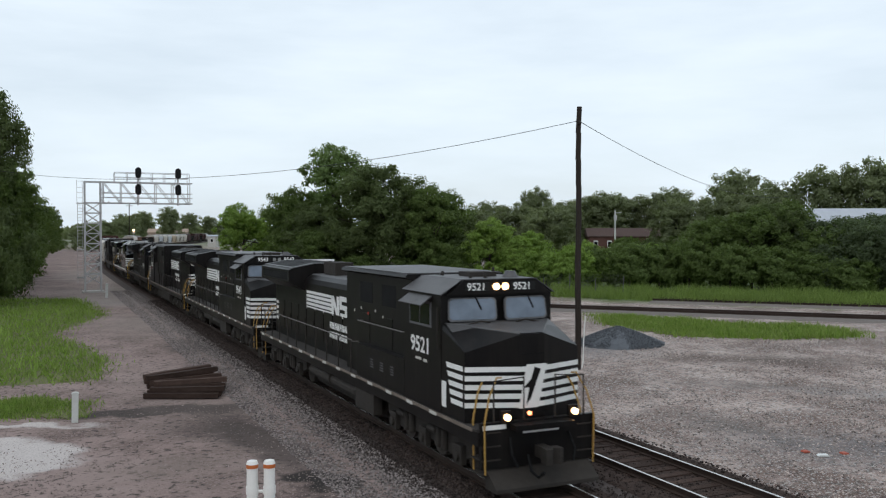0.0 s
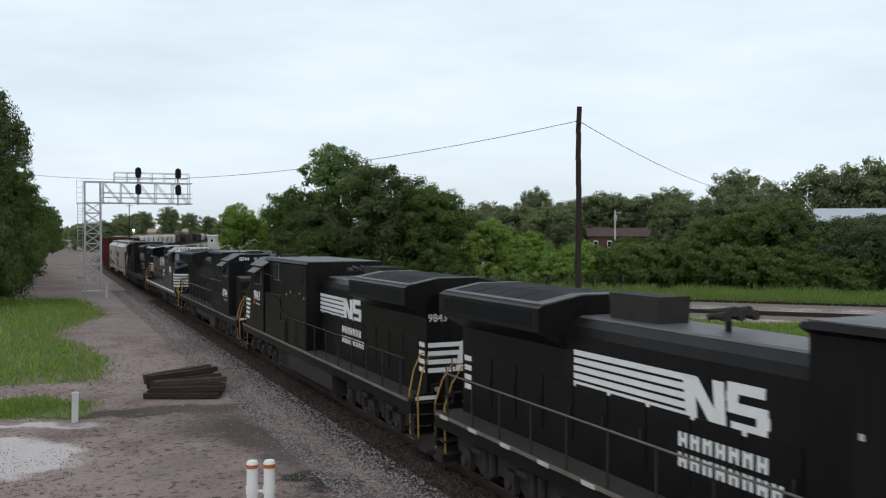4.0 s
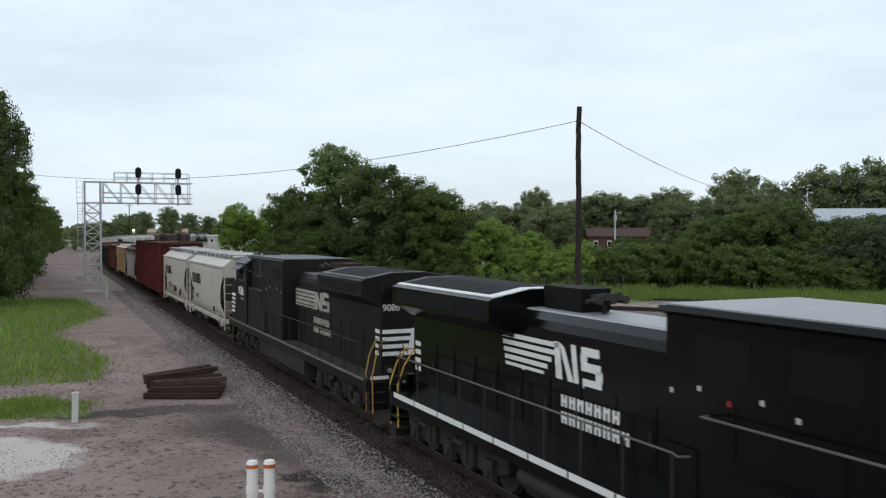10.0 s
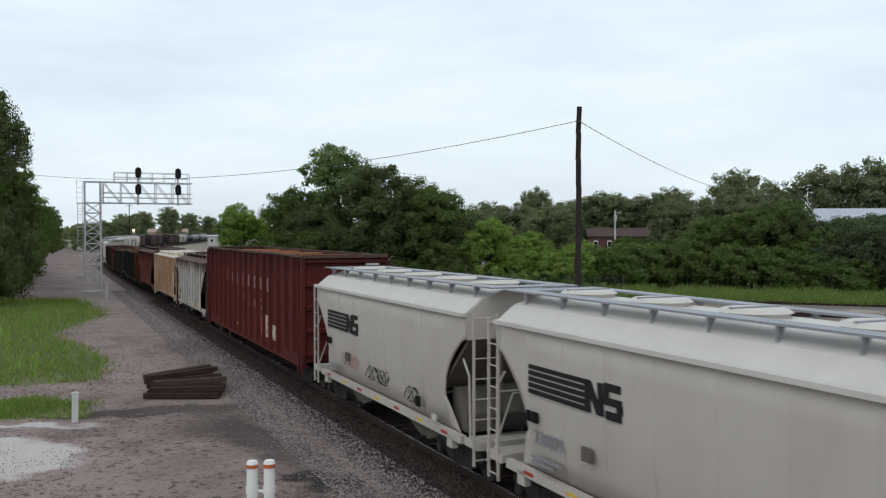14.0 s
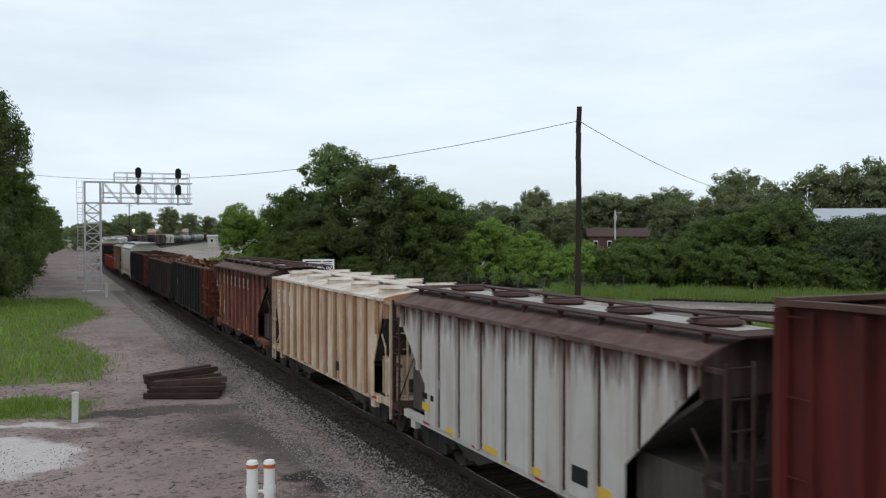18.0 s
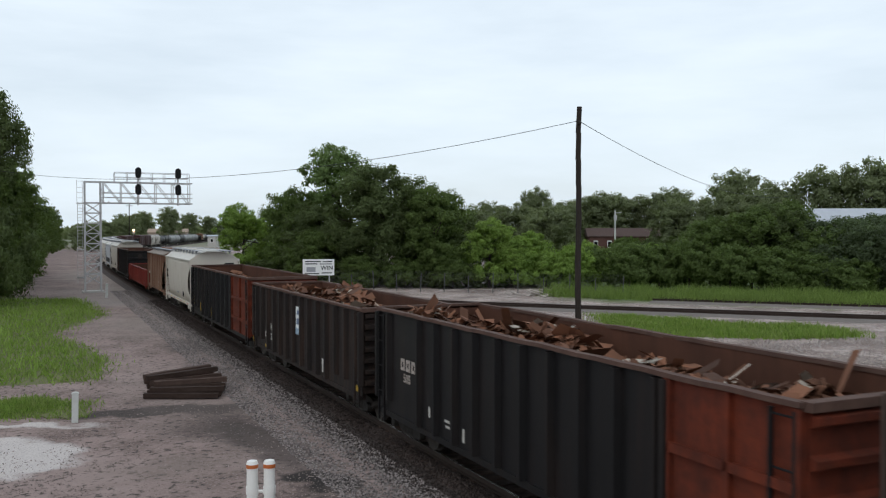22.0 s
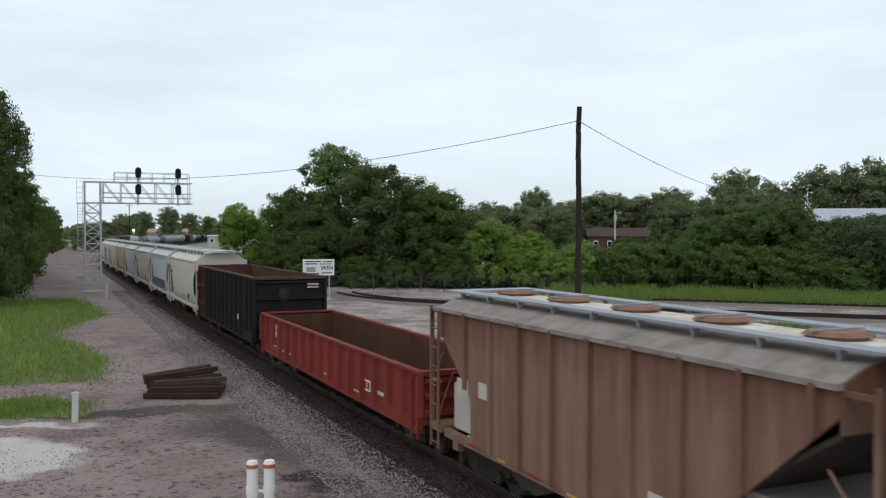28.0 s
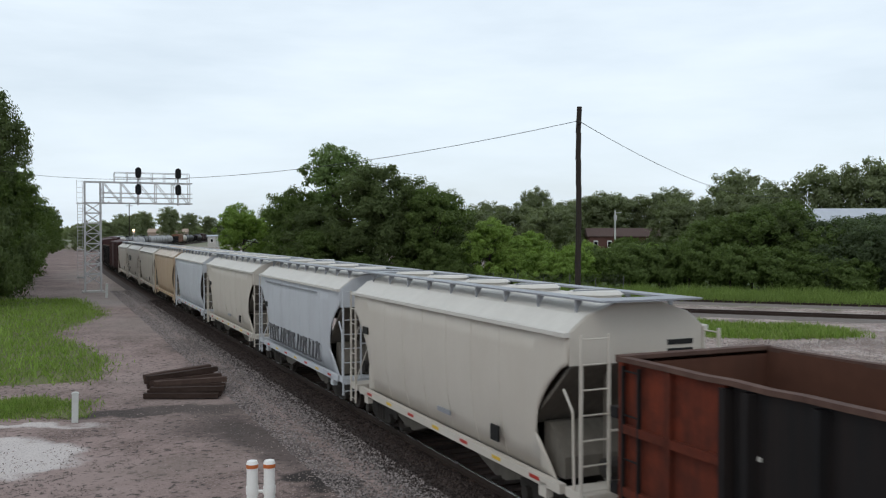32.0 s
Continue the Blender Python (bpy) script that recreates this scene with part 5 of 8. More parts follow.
def letter_blocks(n, w, h, gap, slim=0.3):
    """Plain upright frames of the letters' size and colour."""
    out = []
    for i in range(n):
        u, t = i * (w + gap), w * slim
        out += [rect(u, 0, u + w, t), rect(u, h - t, u + w, h), rect(u, t, u + t, h - t), rect(u + w - t, t, u + w, h - t)]
    return out


def emblem():
    """Five bars running into two plain bold shapes."""
    out = [rect(-1.75 + 0.03 * (4 - i), -0.36 + i * 0.155, -0.42 + 0.12 * i * 0.9, -0.36 + i * 0.155 + 0.095) for i in range(5)]
    out += [[(-0.05, -0.38), (0.12, -0.38), (0.02, 0.38), (-0.12, 0.38)], [(0.02, 0.38), (0.16, 0.3), (0.44, -0.38), (0.28, -0.34)], [(0.44, -0.38), (0.56, -0.38), (0.46, 0.38), (0.34, 0.38)]]
    out += [rect(0.66, -0.38, 1.12, -0.2), rect(0.98, -0.2, 1.14, -0.02), rect(0.62, -0.06, 1.1, 0.1), rect(0.6, 0.1, 0.76, 0.24), rect(0.62, 0.22, 1.06, 0.38)]
    return out


def long_emblem():
    """Five long bars running into two plain bold shapes, about 4.9 m across."""
    out = [rect(-2.45, -0.35 + i * 0.146, 0.74 - 0.02 * i, -0.35 + i * 0.146 + 0.1) for i in range(5)]
    out += [[(0.72, -0.35), (0.98, -0.35), (0.9, 0.334), (0.64, 0.334)], [(0.66, 0.335), (0.96, 0.335), (1.56, -0.35), (1.28, -0.35)], [(1.36, -0.18), (1.6, -0.35), (1.54, 0.335), (1.3, 0.335)]]
    out += [rect(1.7, -0.37, 2.4, -0.2), rect(2.2, -0.2, 2.45, -0.03), rect(1.62, -0.08, 2.42, 0.08), rect(1.6, 0.08, 1.84, 0.22), rect(1.62, 0.21, 2.36, 0.37)]
    return out


def wheel_mesh():
    bm = B()
    tube(bm, (0.69, 0, 0), (0.82, 0, 0), 0.5, 24)
    tube(bm, (0.66, 0, 0), (0.69, 0, 0), 0.53, 24)
    tube(bm, (0.82, 0, 0), (0.86, 0, 0), 0.2, 12)
    tube(bm, (-0.82, 0, 0), (-0.69, 0, 0), 0.5, 24)
    tube(bm, (-0.69, 0, 0), (-0.66, 0, 0), 0.53, 24)
    tube(bm, (-0.86, 0, 0), (-0.82, 0, 0), 0.2, 12)
    tube(bm, (-0.7, 0, 0), (0.7, 0, 0), 0.09, 10)
    return done(bm, "wheelset", M["wheel"])


WHEELS = wheel_mesh()


def loco_truck_mesh(sx):
    bm = B()
    x0, x1 = sx * 0.95, sx * 1.2
    prism(bm, [(-2.75, 0.62), (-2.75, 0.92), (-1.5, 1.05), (1.5, 1.05), (2.75, 0.92), (2.75, 0.62), (2.2, 0.45), (1.4, 0.4), (0.7, 0.5), (-0.7, 0.5), (-1.4, 0.4), (-2.2, 0.45)], "x", min(x0, x1), max(x0, x1))
    for y in (-2.05, 0, 2.05):
        box(bm, min(sx * 1.18, sx * 1.34), max(sx * 1.18, sx * 1.34), y - 0.2, y + 0.2, 0.32, 0.78)
        tube(bm, (sx * 1.3, y, 0.53), (sx * 1.4, y, 0.53), 0.13, 10)
    for y in (-1.02, 1.02):
        for dy in (-0.16, 0.16):
            tube(bm, (sx * 1.25, y + dy, 0.45), (sx * 1.25, y + dy, 0.95), 0.1, 8)
        tube(bm, (sx * 1.28, y - 0.7, 0.84), (sx * 1.28, y - 0.2, 0.84), 0.1, 8)
    return done(bm, "sideframe", M["under"], bevel=0.02)


DECK = 1.42
LOCO_FRAMES = [loco_truck_mesh(1), loco_truck_mesh(-1)]


def car_truck_mesh(sx):
    bm = B()
    a, b = sorted((sx * 0.93, sx * 1.13))
    prism(bm, [(-1.25, 0.5), (-1.25, 0.66), (-0.9, 0.74), (-0.35, 0.8), (0.35, 0.8), (0.9, 0.74), (1.25, 0.66), (1.25, 0.5), (0.95, 0.45), (0.42, 0.24), (-0.42, 0.24), (-0.95, 0.45)], "x", a, b)
    for dy in (-0.2, 0, 0.2):
        tube(bm, (sx * 1.1, dy, 0.3), (sx * 1.1, dy, 0.66), 0.085, 8)
    for y in (-0.89, 0.89):
        tube(bm, (sx * 1.08, y, 0.45), (sx * 1.24, y, 0.45), 0.14, 10)
    return done(bm, "sideframe", M["under"], bevel=0.015)


CAR_FRAMES = [car_truck_mesh(1), car_truck_mesh(-1)]


def running_gear(t, y, frames, axles, r):
    bm = B()
    box(bm, -1.0, 1.0, y - 0.25, y + 0.25, 0.42, 0.85)
    tr = part("truck", bm, M["under"], t, "dusty black running gear", bevel=0.02)
    for me in frames:
        piece("sideframe", me, tr, pose(0, y, 0))
    for a in axles:
        piece("wheelset", WHEELS, tr, Matrix.Translation((0, y + a, r)) @ Matrix.Diagonal((1, r / 0.53, r / 0.53, 1)))


def coupler(t, y, sy):
    bm = B()
    box(bm, -0.12, 0.12, min(y - sy * 0.9, y - sy * 0.25), max(y - sy * 0.9, y - sy * 0.25), 0.72, 0.98)
    prism(bm, [(-0.2, y - sy * 0.3), (0.2, y - sy * 0.3), (0.24, y), (0.08, y), (0.0, y - sy * 0.14), (-0.12, y - sy * 0.02), (-0.22, y - sy * 0.06)], "z", 0.68, 1.02)
    part("coupler", bm, M["under"], t, bevel=0.02)
    bm = B()
    pipe(bm, [(0.35, y - sy * 0.6, 0.8), (0.4, y - sy * 0.35, 0.5), (0.36, y - sy * 0.12, 0.42), (0.3, y + sy * 0.02, 0.55)], 0.035)
    part("air_hose", bm, M["grille"], t)


def locomotive(number, body="black", wide=True, stripes=True, lit=False, white_sill=False, white_roof=False, logo=True, half=11.15, rails_m="rail_yellow"):
    label = {"black": "black diesel freight locomotive with white nose stripes", "black_shiny": "freshly painted glossy black diesel locomotive with white trim",
             "black_faded": "faded dusty black diesel freight locomotive"}[body]
    t = thing("locomotive", label, "locomotive", "locomotives of the train")
    bk, dy = M[body], half - 11.15
    back_dusty = number in ("9843", "9086", "8744")
    dash = half > 11
    f = lambda y: y + (dy if y > 3 else -dy if y < -6 else 0)
    # frame
    bm = B()
    box(bm, -1.5, 1.5, f(-10.35), f(10.4), 1.06, 1.36)
    part("frame", bm, bk, t, bevel=0.02)
    bm = B()
    box(bm, -1.54, 1.54, f(-10.3), f(10.35), 1.36, DECK)
    part("walkway", bm, M["deck_dust"] if not white_sill else bk, t, "dusty steel walkway")
    if not white_sill:
        for sx in (1, -1):
            bm = B()
            box(bm, min(sx * 1.541, sx * 1.556), max(sx * 1.541, sx * 1.556), f(-10.2), f(10.2), 1.345, 1.425)
            part("walkway_edge", bm, M["deck_edge"], t, "dusty tan walkway edge")
    for sx in (1, -1):
        n = 13
        for i in range(n):
            y0 = f(-9.9) + i * (f(9.4) - f(-9.9)) / n
            y1 = y0 + ((f(9.4) - f(-9.9)) / n - 0.06 if white_sill else 0.4)
            if white_sill or not back_dusty:
                decal("sill_stripe", [rect(0, 0, y1 - y0, 0.13 if white_sill else 0.08)], M["white"] if white_sill else M["dull_white"], t, side_m(sx, 1.542 if white_sill else 1.559, y0 if sx > 0 else y1, 1.3 if white_sill else 1.33), "white sill stripe")
    # cab and nose
    cy0, cy1 = f(6.15), f(8.45)
    if wide:
        bm = B()
        sec = [(-1.5, DECK), (1.5, DECK), (1.5, 4.2), (1.0, 4.52), (-1.0, 4.52), (-1.5, 4.2)]
        prism(bm, sec, "y", cy0, cy1)
        cab = part("cab", bm, bk, t, bevel=0.03)
        for sx in (1, -1):
            bm = B()
            prism(bm, [(sx * 1.53, 4.2), (sx * 1.02, 4.535), (sx * 1.0, 4.56), (sx * 1.56, 4.215)], "y", cy0 - 0.02, cy1 + 0.1)
            part("roof_slope", bm, M["roof_clean" if white_roof else "roof_grey"], cab)
        bm = B()
        prism(bm, [(-1.0, 4.53), (1.0, 4.53), (1.0, 4.565), (-1.0, 4.565)], "y", cy0 - 0.02, cy1 + 0.1)
        part("roof", bm, M["roof_clean" if white_roof else "roof_grey"], cab)
        nf = f(10.15)
        bm = B()
        # nose: full width, a shallow prow, sides lower than the middle
        lo = [(-1.485, cy1), (-1.485, f(9.7)), (-0.3, nf), (0.3, nf), (1.485, f(9.7)), (1.485, cy1)]
        zt = [3.42, 3.0, 3.4, 3.4, 3.0, 3.42]
        bot = [bm.verts.new((x, y, DECK)) for x, y in lo]
        top = [bm.verts.new((x, y, z)) for (x, y), z in zip(lo, zt)]
        ridge = [bm.verts.new((-1.44, cy1, 3.53)), bm.verts.new((1.44, cy1, 3.53))]
        for i in range(5):
            bm.faces.new((bot[i], bot[i + 1], top[i + 1], top[i]))
        bm.faces.new((top[0], top[1], ridge[0]))
        bm.faces.new((top[1], top[2], ridge[0]))
        bm.faces.new((top[2], top[3], ridge[1], ridge[0]))
        bm.faces.new((top[3], top[4], ridge[1]))
        bm.faces.new((top[4], top[5], ridge[1]))
        bm.faces.new((bot[0], top[0], ridge[0], ridge[1], top[5], bot[5]))
        bm.faces.new(bot[::-1])
        nose = part("nose", bm, bk, t, bevel=0.02)
        bm = B()
        v = [bm.verts.new(p) for p in ((-1.42, f(9.63), 3.047), (-0.28, nf - 0.05, 3.42), (0.28, nf - 0.05, 3.42), (1.42, f(9.63), 3.047), (1.4, cy1 + 0.03, 3.545), (-1.4, cy1 + 0.03, 3.545))]
        for q in ((5, 0, 1), (4, 5, 1, 2), (4, 2, 3)):
            bm.faces.new([v[i] for i in q])
        bmesh.ops.solidify(bm, geom=bm.faces[:], thickness=-0.012)
        part("nose_top", bm, M["roof_grey"], nose, "grey anti-glare nose top")
        decal("nose_door", [rect(-0.33, 1.62, 0.33, 1.74), rect(-0.3, 2.95, 0.3, 2.97)], M["grille"], nose, end_m(1, 0, nf + 0.004, 0))
        # windshield, two panes with bright gaskets
        for sx in (1, -1):
            m = Matrix.Translation((sx * 0.72, cy1 + 0.09, 3.86)) @ Matrix.Rotation(radians(180 - sx * 6), 4, "Z") @ Matrix.Rotation(radians(90 - 8), 4, "X")
            pts = [(-0.58, -0.2), (-0.52, -0.26), (0.52, -0.26), (0.58, -0.2), (0.57, 0.17), (0.5, 0.23), (-0.5, 0.23), (-0.57, 0.17)]
            fr = decal("window_frame", [[(u * 1.07, v * 1.16) for u, v in pts]], M["rubber"], cab, m, "pale window gasket", 0.02)
            decal("pane", [pts], M["glass"], fr, Matrix.Translation((0, 0, 0.024)))
            decal("wiper", [[(0.05, 0.3), (0.09, 0.3), (0.24, -0.02), (0.2, -0.04)]], M["grille"], fr, Matrix.Translation((0, 0, 0.034)))
            bm = B()
            pipe(bm, [(sx * 0.35, cy1 + 0.3, 3.53), (sx * 0.6, cy1 + 0.34, 3.58), (sx * 1.0, cy1 + 0.34, 3.5)], 0.02)
            part("nose_grab", bm, M["under"], nose)
        band_z0, band_z1 = 4.2, 4.55
        bm = B()
        prism(bm, [(-1.4, band_z0), (1.4, band_z0), (0.98, band_z1), (-0.98, band_z1)], "y", cy1, cy1 + 0.16)
        brow = part("brow", bm, M["white"] if white_roof else bk, cab, bevel=0.015)
        hy = cy1 + 0.17
        for sx in (1, -1):
            b = decal("number_board", [rect(-0.33, -0.1, 0.33, 0.1)], M["board"], brow, end_m(1, sx * 0.62, hy, 4.385))
            words(number, 0.25, M["white"], b, pose(-0.28, -0.085, 0.006), "number")
            bm = B()
            tube(bm, (sx * 0.12, hy - 0.06, 4.38), (sx * 0.12, hy + 0.03, 4.38), 0.085, 14)
            part("headlight", bm, M["lamp"] if lit else M["lamp_off"], brow, "glowing headlight" if lit else "")
        if stripes:
            for i in range(5):
                z = 1.76 + i * 0.2
                decal("nose_stripe", [rect(-0.3, 0, 0.3, 0.115)], M["white"], nose, end_m(1, 0, nf + 0.004, z))
                for sx in (1, -1):
                    a, b = Vector((sx * 0.3, nf, 0)), Vector((sx * 1.485, f(9.7), 0))
                    d = (b - a).normalized()
                    nrm = Vector((sx * abs(d.y), abs(d.x), 0)).normalized()
                    u = Vector((-nrm.y, nrm.x, 0))
                    mid = (a + b) / 2 + nrm * 0.003
                    m = Matrix(((u.x, 0, nrm.x, mid.x), (u.y, 0, nrm.y, mid.y), (0, 1, 0, z), (0, 0, 0, 1)))
                    ln = (b - a).length / 2
                    decal("nose_stripe", [rect(-ln, 0, ln, 0.115)], M["white"], nose, m)
                    k0 = 0.42 - 0.1 * (4 - i) * 0.6
                    decal("nose_stripe", [[(-k0, 0), (0.42, 0), (0.42, 0.115), (-k0 - 0.05, 0.115)] if sx > 0 else [(-0.42, 0), (k0, 0), (k0 + 0.05, 0.115), (-0.42, 0.115)]],
                          M["white"], nose, side_m(sx, 1.488, f(9.19), z))
            for sx in (1, -1):
                decal("placard", [rect(-0.12, 1.6, 0.12, 2.2)], M["white"] if not white_roof else M["dull_white"], nose, side_m(sx, 1.488, f(8.6), 0)) if number in ("9521", "9543") else None
            # plain rearing emblem in the middle of the stripes
            decal("emblem", [[(-0.3, 1.74), (0.2, 1.74), (0.42, 2.72), (-0.1, 2.72)]], M["white"], nose, end_m(1, 0.06, nf + 0.009, 0))
            decal("emblem_shape", [[(-0.12, 1.8), (0.0, 1.95), (0.12, 2.25), (0.26, 2.6), (0.1, 2.66), (0.02, 2.4), (-0.18, 2.2), (-0.03, 2.2)]], bk, nose, end_m(1, 0.06, nf + 0.014, 0))
    else:
        bm = B()
        prism(bm, [(-1.48, DECK), (1.48, DECK), (1.48, 4.2), (0.9, 4.5), (-0.9, 4.5), (-1.48, 4.2)], "y", cy0, cy1 - 0.2)
        cab = part("cab", bm, bk, t, bevel=0.03)
        for sx in (1, -1):
            bm = B()
            prism(bm, [(sx * 1.5, 4.2), (sx * 0.92, 4.515), (sx * 0.9, 4.54), (sx * 1.53, 4.215)], "y", cy0 - 0.02, cy1 - 0.12)
            part("roof_slope", bm, M["roof_grey"], cab)
        bm = B()
        prism(bm, [(-0.9, 4.51), (0.9, 4.51), (0.9, 4.545), (-0.9, 4.545)], "y", cy0 - 0.02, cy1 - 0.12)
        part("roof", bm, M["roof_grey"], cab)
        nf = f(9.6)
        bm = B()
        prism(bm, [(cy1 - 0.2, DECK), (nf, DECK), (nf, 3.22), (nf - 0.12, 3.36), (cy1 - 0.2, 3.42)], "x", -1.16, 1.16)
        nose = part("nose", bm, bk, t, bevel=0.05)
        # peeled paint: brown primer between strips of faded black
        for k in range(5):
            w0 = 0.16 * math.sin(k * 2.3)
            decal("peeled_strip", [[(-1.1, 1.72 + k * 0.24), (0.05 + w0, 1.72 + k * 0.24), (0.16 + w0, 1.78 + k * 0.24), (0.02 + w0, 1.86 + k * 0.24), (-1.1, 1.85 + k * 0.24)]], M["ghost_paint"], nose, end_m(1, 0, nf + 0.003, 0), "rusty peeled stripe")
        decal("peeled_patch", [[(0.2, 1.75), (0.95, 1.8), (1.05, 2.3), (0.98, 2.85), (0.6, 2.92), (0.45, 2.55), (0.62, 2.3), (0.3, 2.1)]], M["ghost_paint"], nose, end_m(1, 0, nf + 0.003, 0), "rusty peeled paint")
        bm = B()
        prism(bm, [(cy1 - 0.2, 3.425), (nf - 0.14, 3.365), (nf - 0.14, 3.38), (cy1 - 0.2, 3.44)], "x", -1.1, 1.1)
        part("nose_top", bm, M["nose_brown"], nose, "sun-bleached brown nose top")
        hy = cy1 - 0.15
        for sx in (1, -1):
            for xx, w in ((0.75, 0.4),):
                fr = decal("window_frame", [rect(-w - 0.04, -0.34, w + 0.04, 0.34)], bk, cab, end_m(1, sx * 1.02, cy1 - 0.19, 3.8), "", 0.02)
                decal("pane", [rect(-w + 0.06, -0.3, w - 0.06, 0.3)], M["pane_dark"], fr, Matrix.Translation((0, 0, 0.024)))
            b = decal("number_board", [rect(-0.33, -0.11, 0.33, 0.11)], M["board"], cab, end_m(1, sx * 0.68, hy, 4.3), "", 0.03)
            words(number, 0.25, M["white"], b, pose(-0.28, -0.085, 0.034), "number")
            bm = B()
            tube(bm, (sx * 0.13, hy - 0.06, 4.3), (sx * 0.13, hy + 0.04, 4.3), 0.1, 14)
            part("headlight", bm, M["lamp_off"], cab)
        fr = decal("window_frame", [rect(-0.3, -0.32, 0.3, 0.32)], bk, cab, end_m(1, 0.0, cy1 - 0.19, 3.8), "", 0.02)
        decal("pane", [rect(-0.24, -0.27, 0.24, 0.27)], M["pane_dark"], fr, Matrix.Translation((0, 0, 0.024)))
    # cab sides: window, arm rest, sunshade, number
    for sx in (1, -1):
        xw = 1.5 if wide else 1.48
        wy = f(7.22)
        fr = decal("window_frame", [rect(-0.68, -0.31, 0.68, 0.31)], M["rubber"] if number != "8505" else bk, cab, side_m(sx, xw + 0.004, wy, 3.69), "", 0.015)
        decal("pane", [rect(-0.61, -0.25, -0.03, 0.25)], M["pane_dark"], fr, Matrix.Translation((0, 0, 0.02)))
        decal("pane", [rect(0.03, -0.25, 0.61, 0.25)], M["pane_dark"], fr, Matrix.Translation((0, 0, 0.02)))
        bm = B()
        prism(bm, [(sx * (xw + 0.005), 4.12), (sx * (xw + 0.3), 3.92), (sx * (xw + 0.31), 3.94), (sx * (xw + 0.01), 4.15)], "y", wy - 0.72, wy + 0.72)
        part("sunshade", bm, M["roof_grey"], cab)
        words(number, 0.54, M["white"], cab, side_m(sx, xw + 0.006, wy - 0.62 if sx > 0 else wy + 0.78, 2.72 if wide else 2.34) @ Matrix.Diagonal((1.14, 1, 1, 1)), "number", "white road number")
        decal("data_plate", [rect(-0.3, 0, 0.05, 0.06), rect(0.2, -0.02, 0.4, 0.05)], M["dull_white"], cab, side_m(sx, xw + 0.004, wy, 2.52 if wide else 2.16))
        if number == "9843":
            decal("red_plate", [rect(-0.32, 0, 0.1, 0.15)], M["red_mark"], cab, side_m(sx, xw + 0.004, wy - 0.55 * sx, 2.5))
        bm = B()
        tube(bm, (sx * (xw + 0.04), cy1 - 0.12, 2.9), (sx * (xw + 0.04), cy1 - 0.12, 3.9), 0.018, 6)
        part("grab_iron", bm, M["under"], cab)
    # equipment cabinet behind the cab
    long_room = number in ("9843", "9086")
    ey0, ey1 = cy0 - 0.04, -0.4 if long_room else 0.7 if dash else 1.35
    bm = B()
    prism(bm, [(-1.26, DECK), (1.26, DECK), (1.26, 4.42), (1.45, 4.5), (1.4, 4.58), (-1.4, 4.58), (-1.45, 4.5), (-1.26, 4.42)], "y", ey1, ey0)
    cabinet = part("equipment_cabinet", bm, bk, t, bevel=0.015)
    for sx in (1, -1):
        bm = B()
        lk, lk2, ltop = (3.35, 5.86, 3.12) if long_room else (ey1 + 1.6, ey0 - 0.03, 2.36)
        box(bm, min(sx * 1.262, sx * 1.48), max(sx * 1.262, sx * 1.48), lk, lk2, DECK + 0.005, ltop)
        locker = part("side_locker", bm, bk, t, bevel=0.015)
        bm = B()
        box(bm, min(sx * 1.27, sx * 1.47), max(sx * 1.27, sx * 1.47), lk + 0.02, lk2 - 0.02, ltop + 0.002, ltop + 0.015)
        part("locker_top", bm, M["stack_rust"] if number == "9843" else M["roof_grey"] if long_room else bk, locker, "worn locker top")
        if long_room:
            bm = B()
            box(bm, min(sx * 1.262, sx * 1.46), max(sx * 1.262, sx * 1.46), ey1, 3.3, DECK + 0.005, 4.46)
            part("side_room", bm, bk, t, bevel=0.015)
            for yy in (3.93, 4.78):
                fr = decal("louver_frame", [rect(-0.4, -0.36, 0.4, 0.36)], M["rubber"], cabinet, side_m(sx, 1.264, yy, 4.05), "grey louvered door", 0.015)
                decal("louver_opening", [rect(-0.32, -0.31, 0.32, 0.31)], M["grille"], fr, Matrix.Translation((0, 0, 0.018)))
                for q in range(4):
                    decal("slat", [rect(-0.32, -0.26 + q * 0.16, 0.32, -0.2 + q * 0.16)], M["under"], fr, Matrix.Translation((0, 0, 0.03)))
        for yy in () if long_room else (3.6, 4.4, 5.2):
            for q in range(4):
                decal("louver", [rect(-0.13, 0, 0.13, 0.025)], M["roof_grey"], locker, side_m(sx, 1.482, yy, 1.82 + q * 0.07))
    bm = B()
    prism(bm, [(-1.36, 4.585), (1.36, 4.585), (1.36, 4.61), (-1.36, 4.61)], "y", ey1 + 0.06, ey0 - 0.06)
    part("roof_plate", bm, M["roof_clean" if white_roof else "roof_grey"], cabinet)
    for sx in (1, -1):
        for k, yy in enumerate(() if long_room else (2.35, 4.2)):
            decal("vent_grille", [rect(-0.55, -0.3, 0.55, 0.3)], M["grille"], cabinet, side_m(sx, 1.262, yy + 0.2, 3.9))
            decal("door", [rect(-0.5, -0.42, 0.5, 0.42)], bk, cabinet, side_m(sx, 1.262, yy, 2.85), "", 0.012)
        if long_room:
            decal("vent_grille", [rect(-0.63, -0.21, 0.63, 0.21)], M["grille"], cabinet, side_m(sx, 1.462, 0.5, 4.0))
            bm = B()
            box(bm, min(sx * 1.465, sx * 1.53), max(sx * 1.465, sx * 1.53), 2.45, 3.25, DECK + 0.004, 2.2)
            part("sand_box", bm, bk, t, bevel=0.02)
        for k in range(5):
            decal("marking", [rect(-0.035, 0, 0.035, 0.08)], M["dull_white" if k != 2 else "red_mark"], cabinet, side_m(sx, 1.464 if long_room else 1.276, (-0.1 if long_room else 1.5) + 0.62 * k, 3.24 + 0.12 * (k % 2)))
    for k in range(5):
        bm = B()
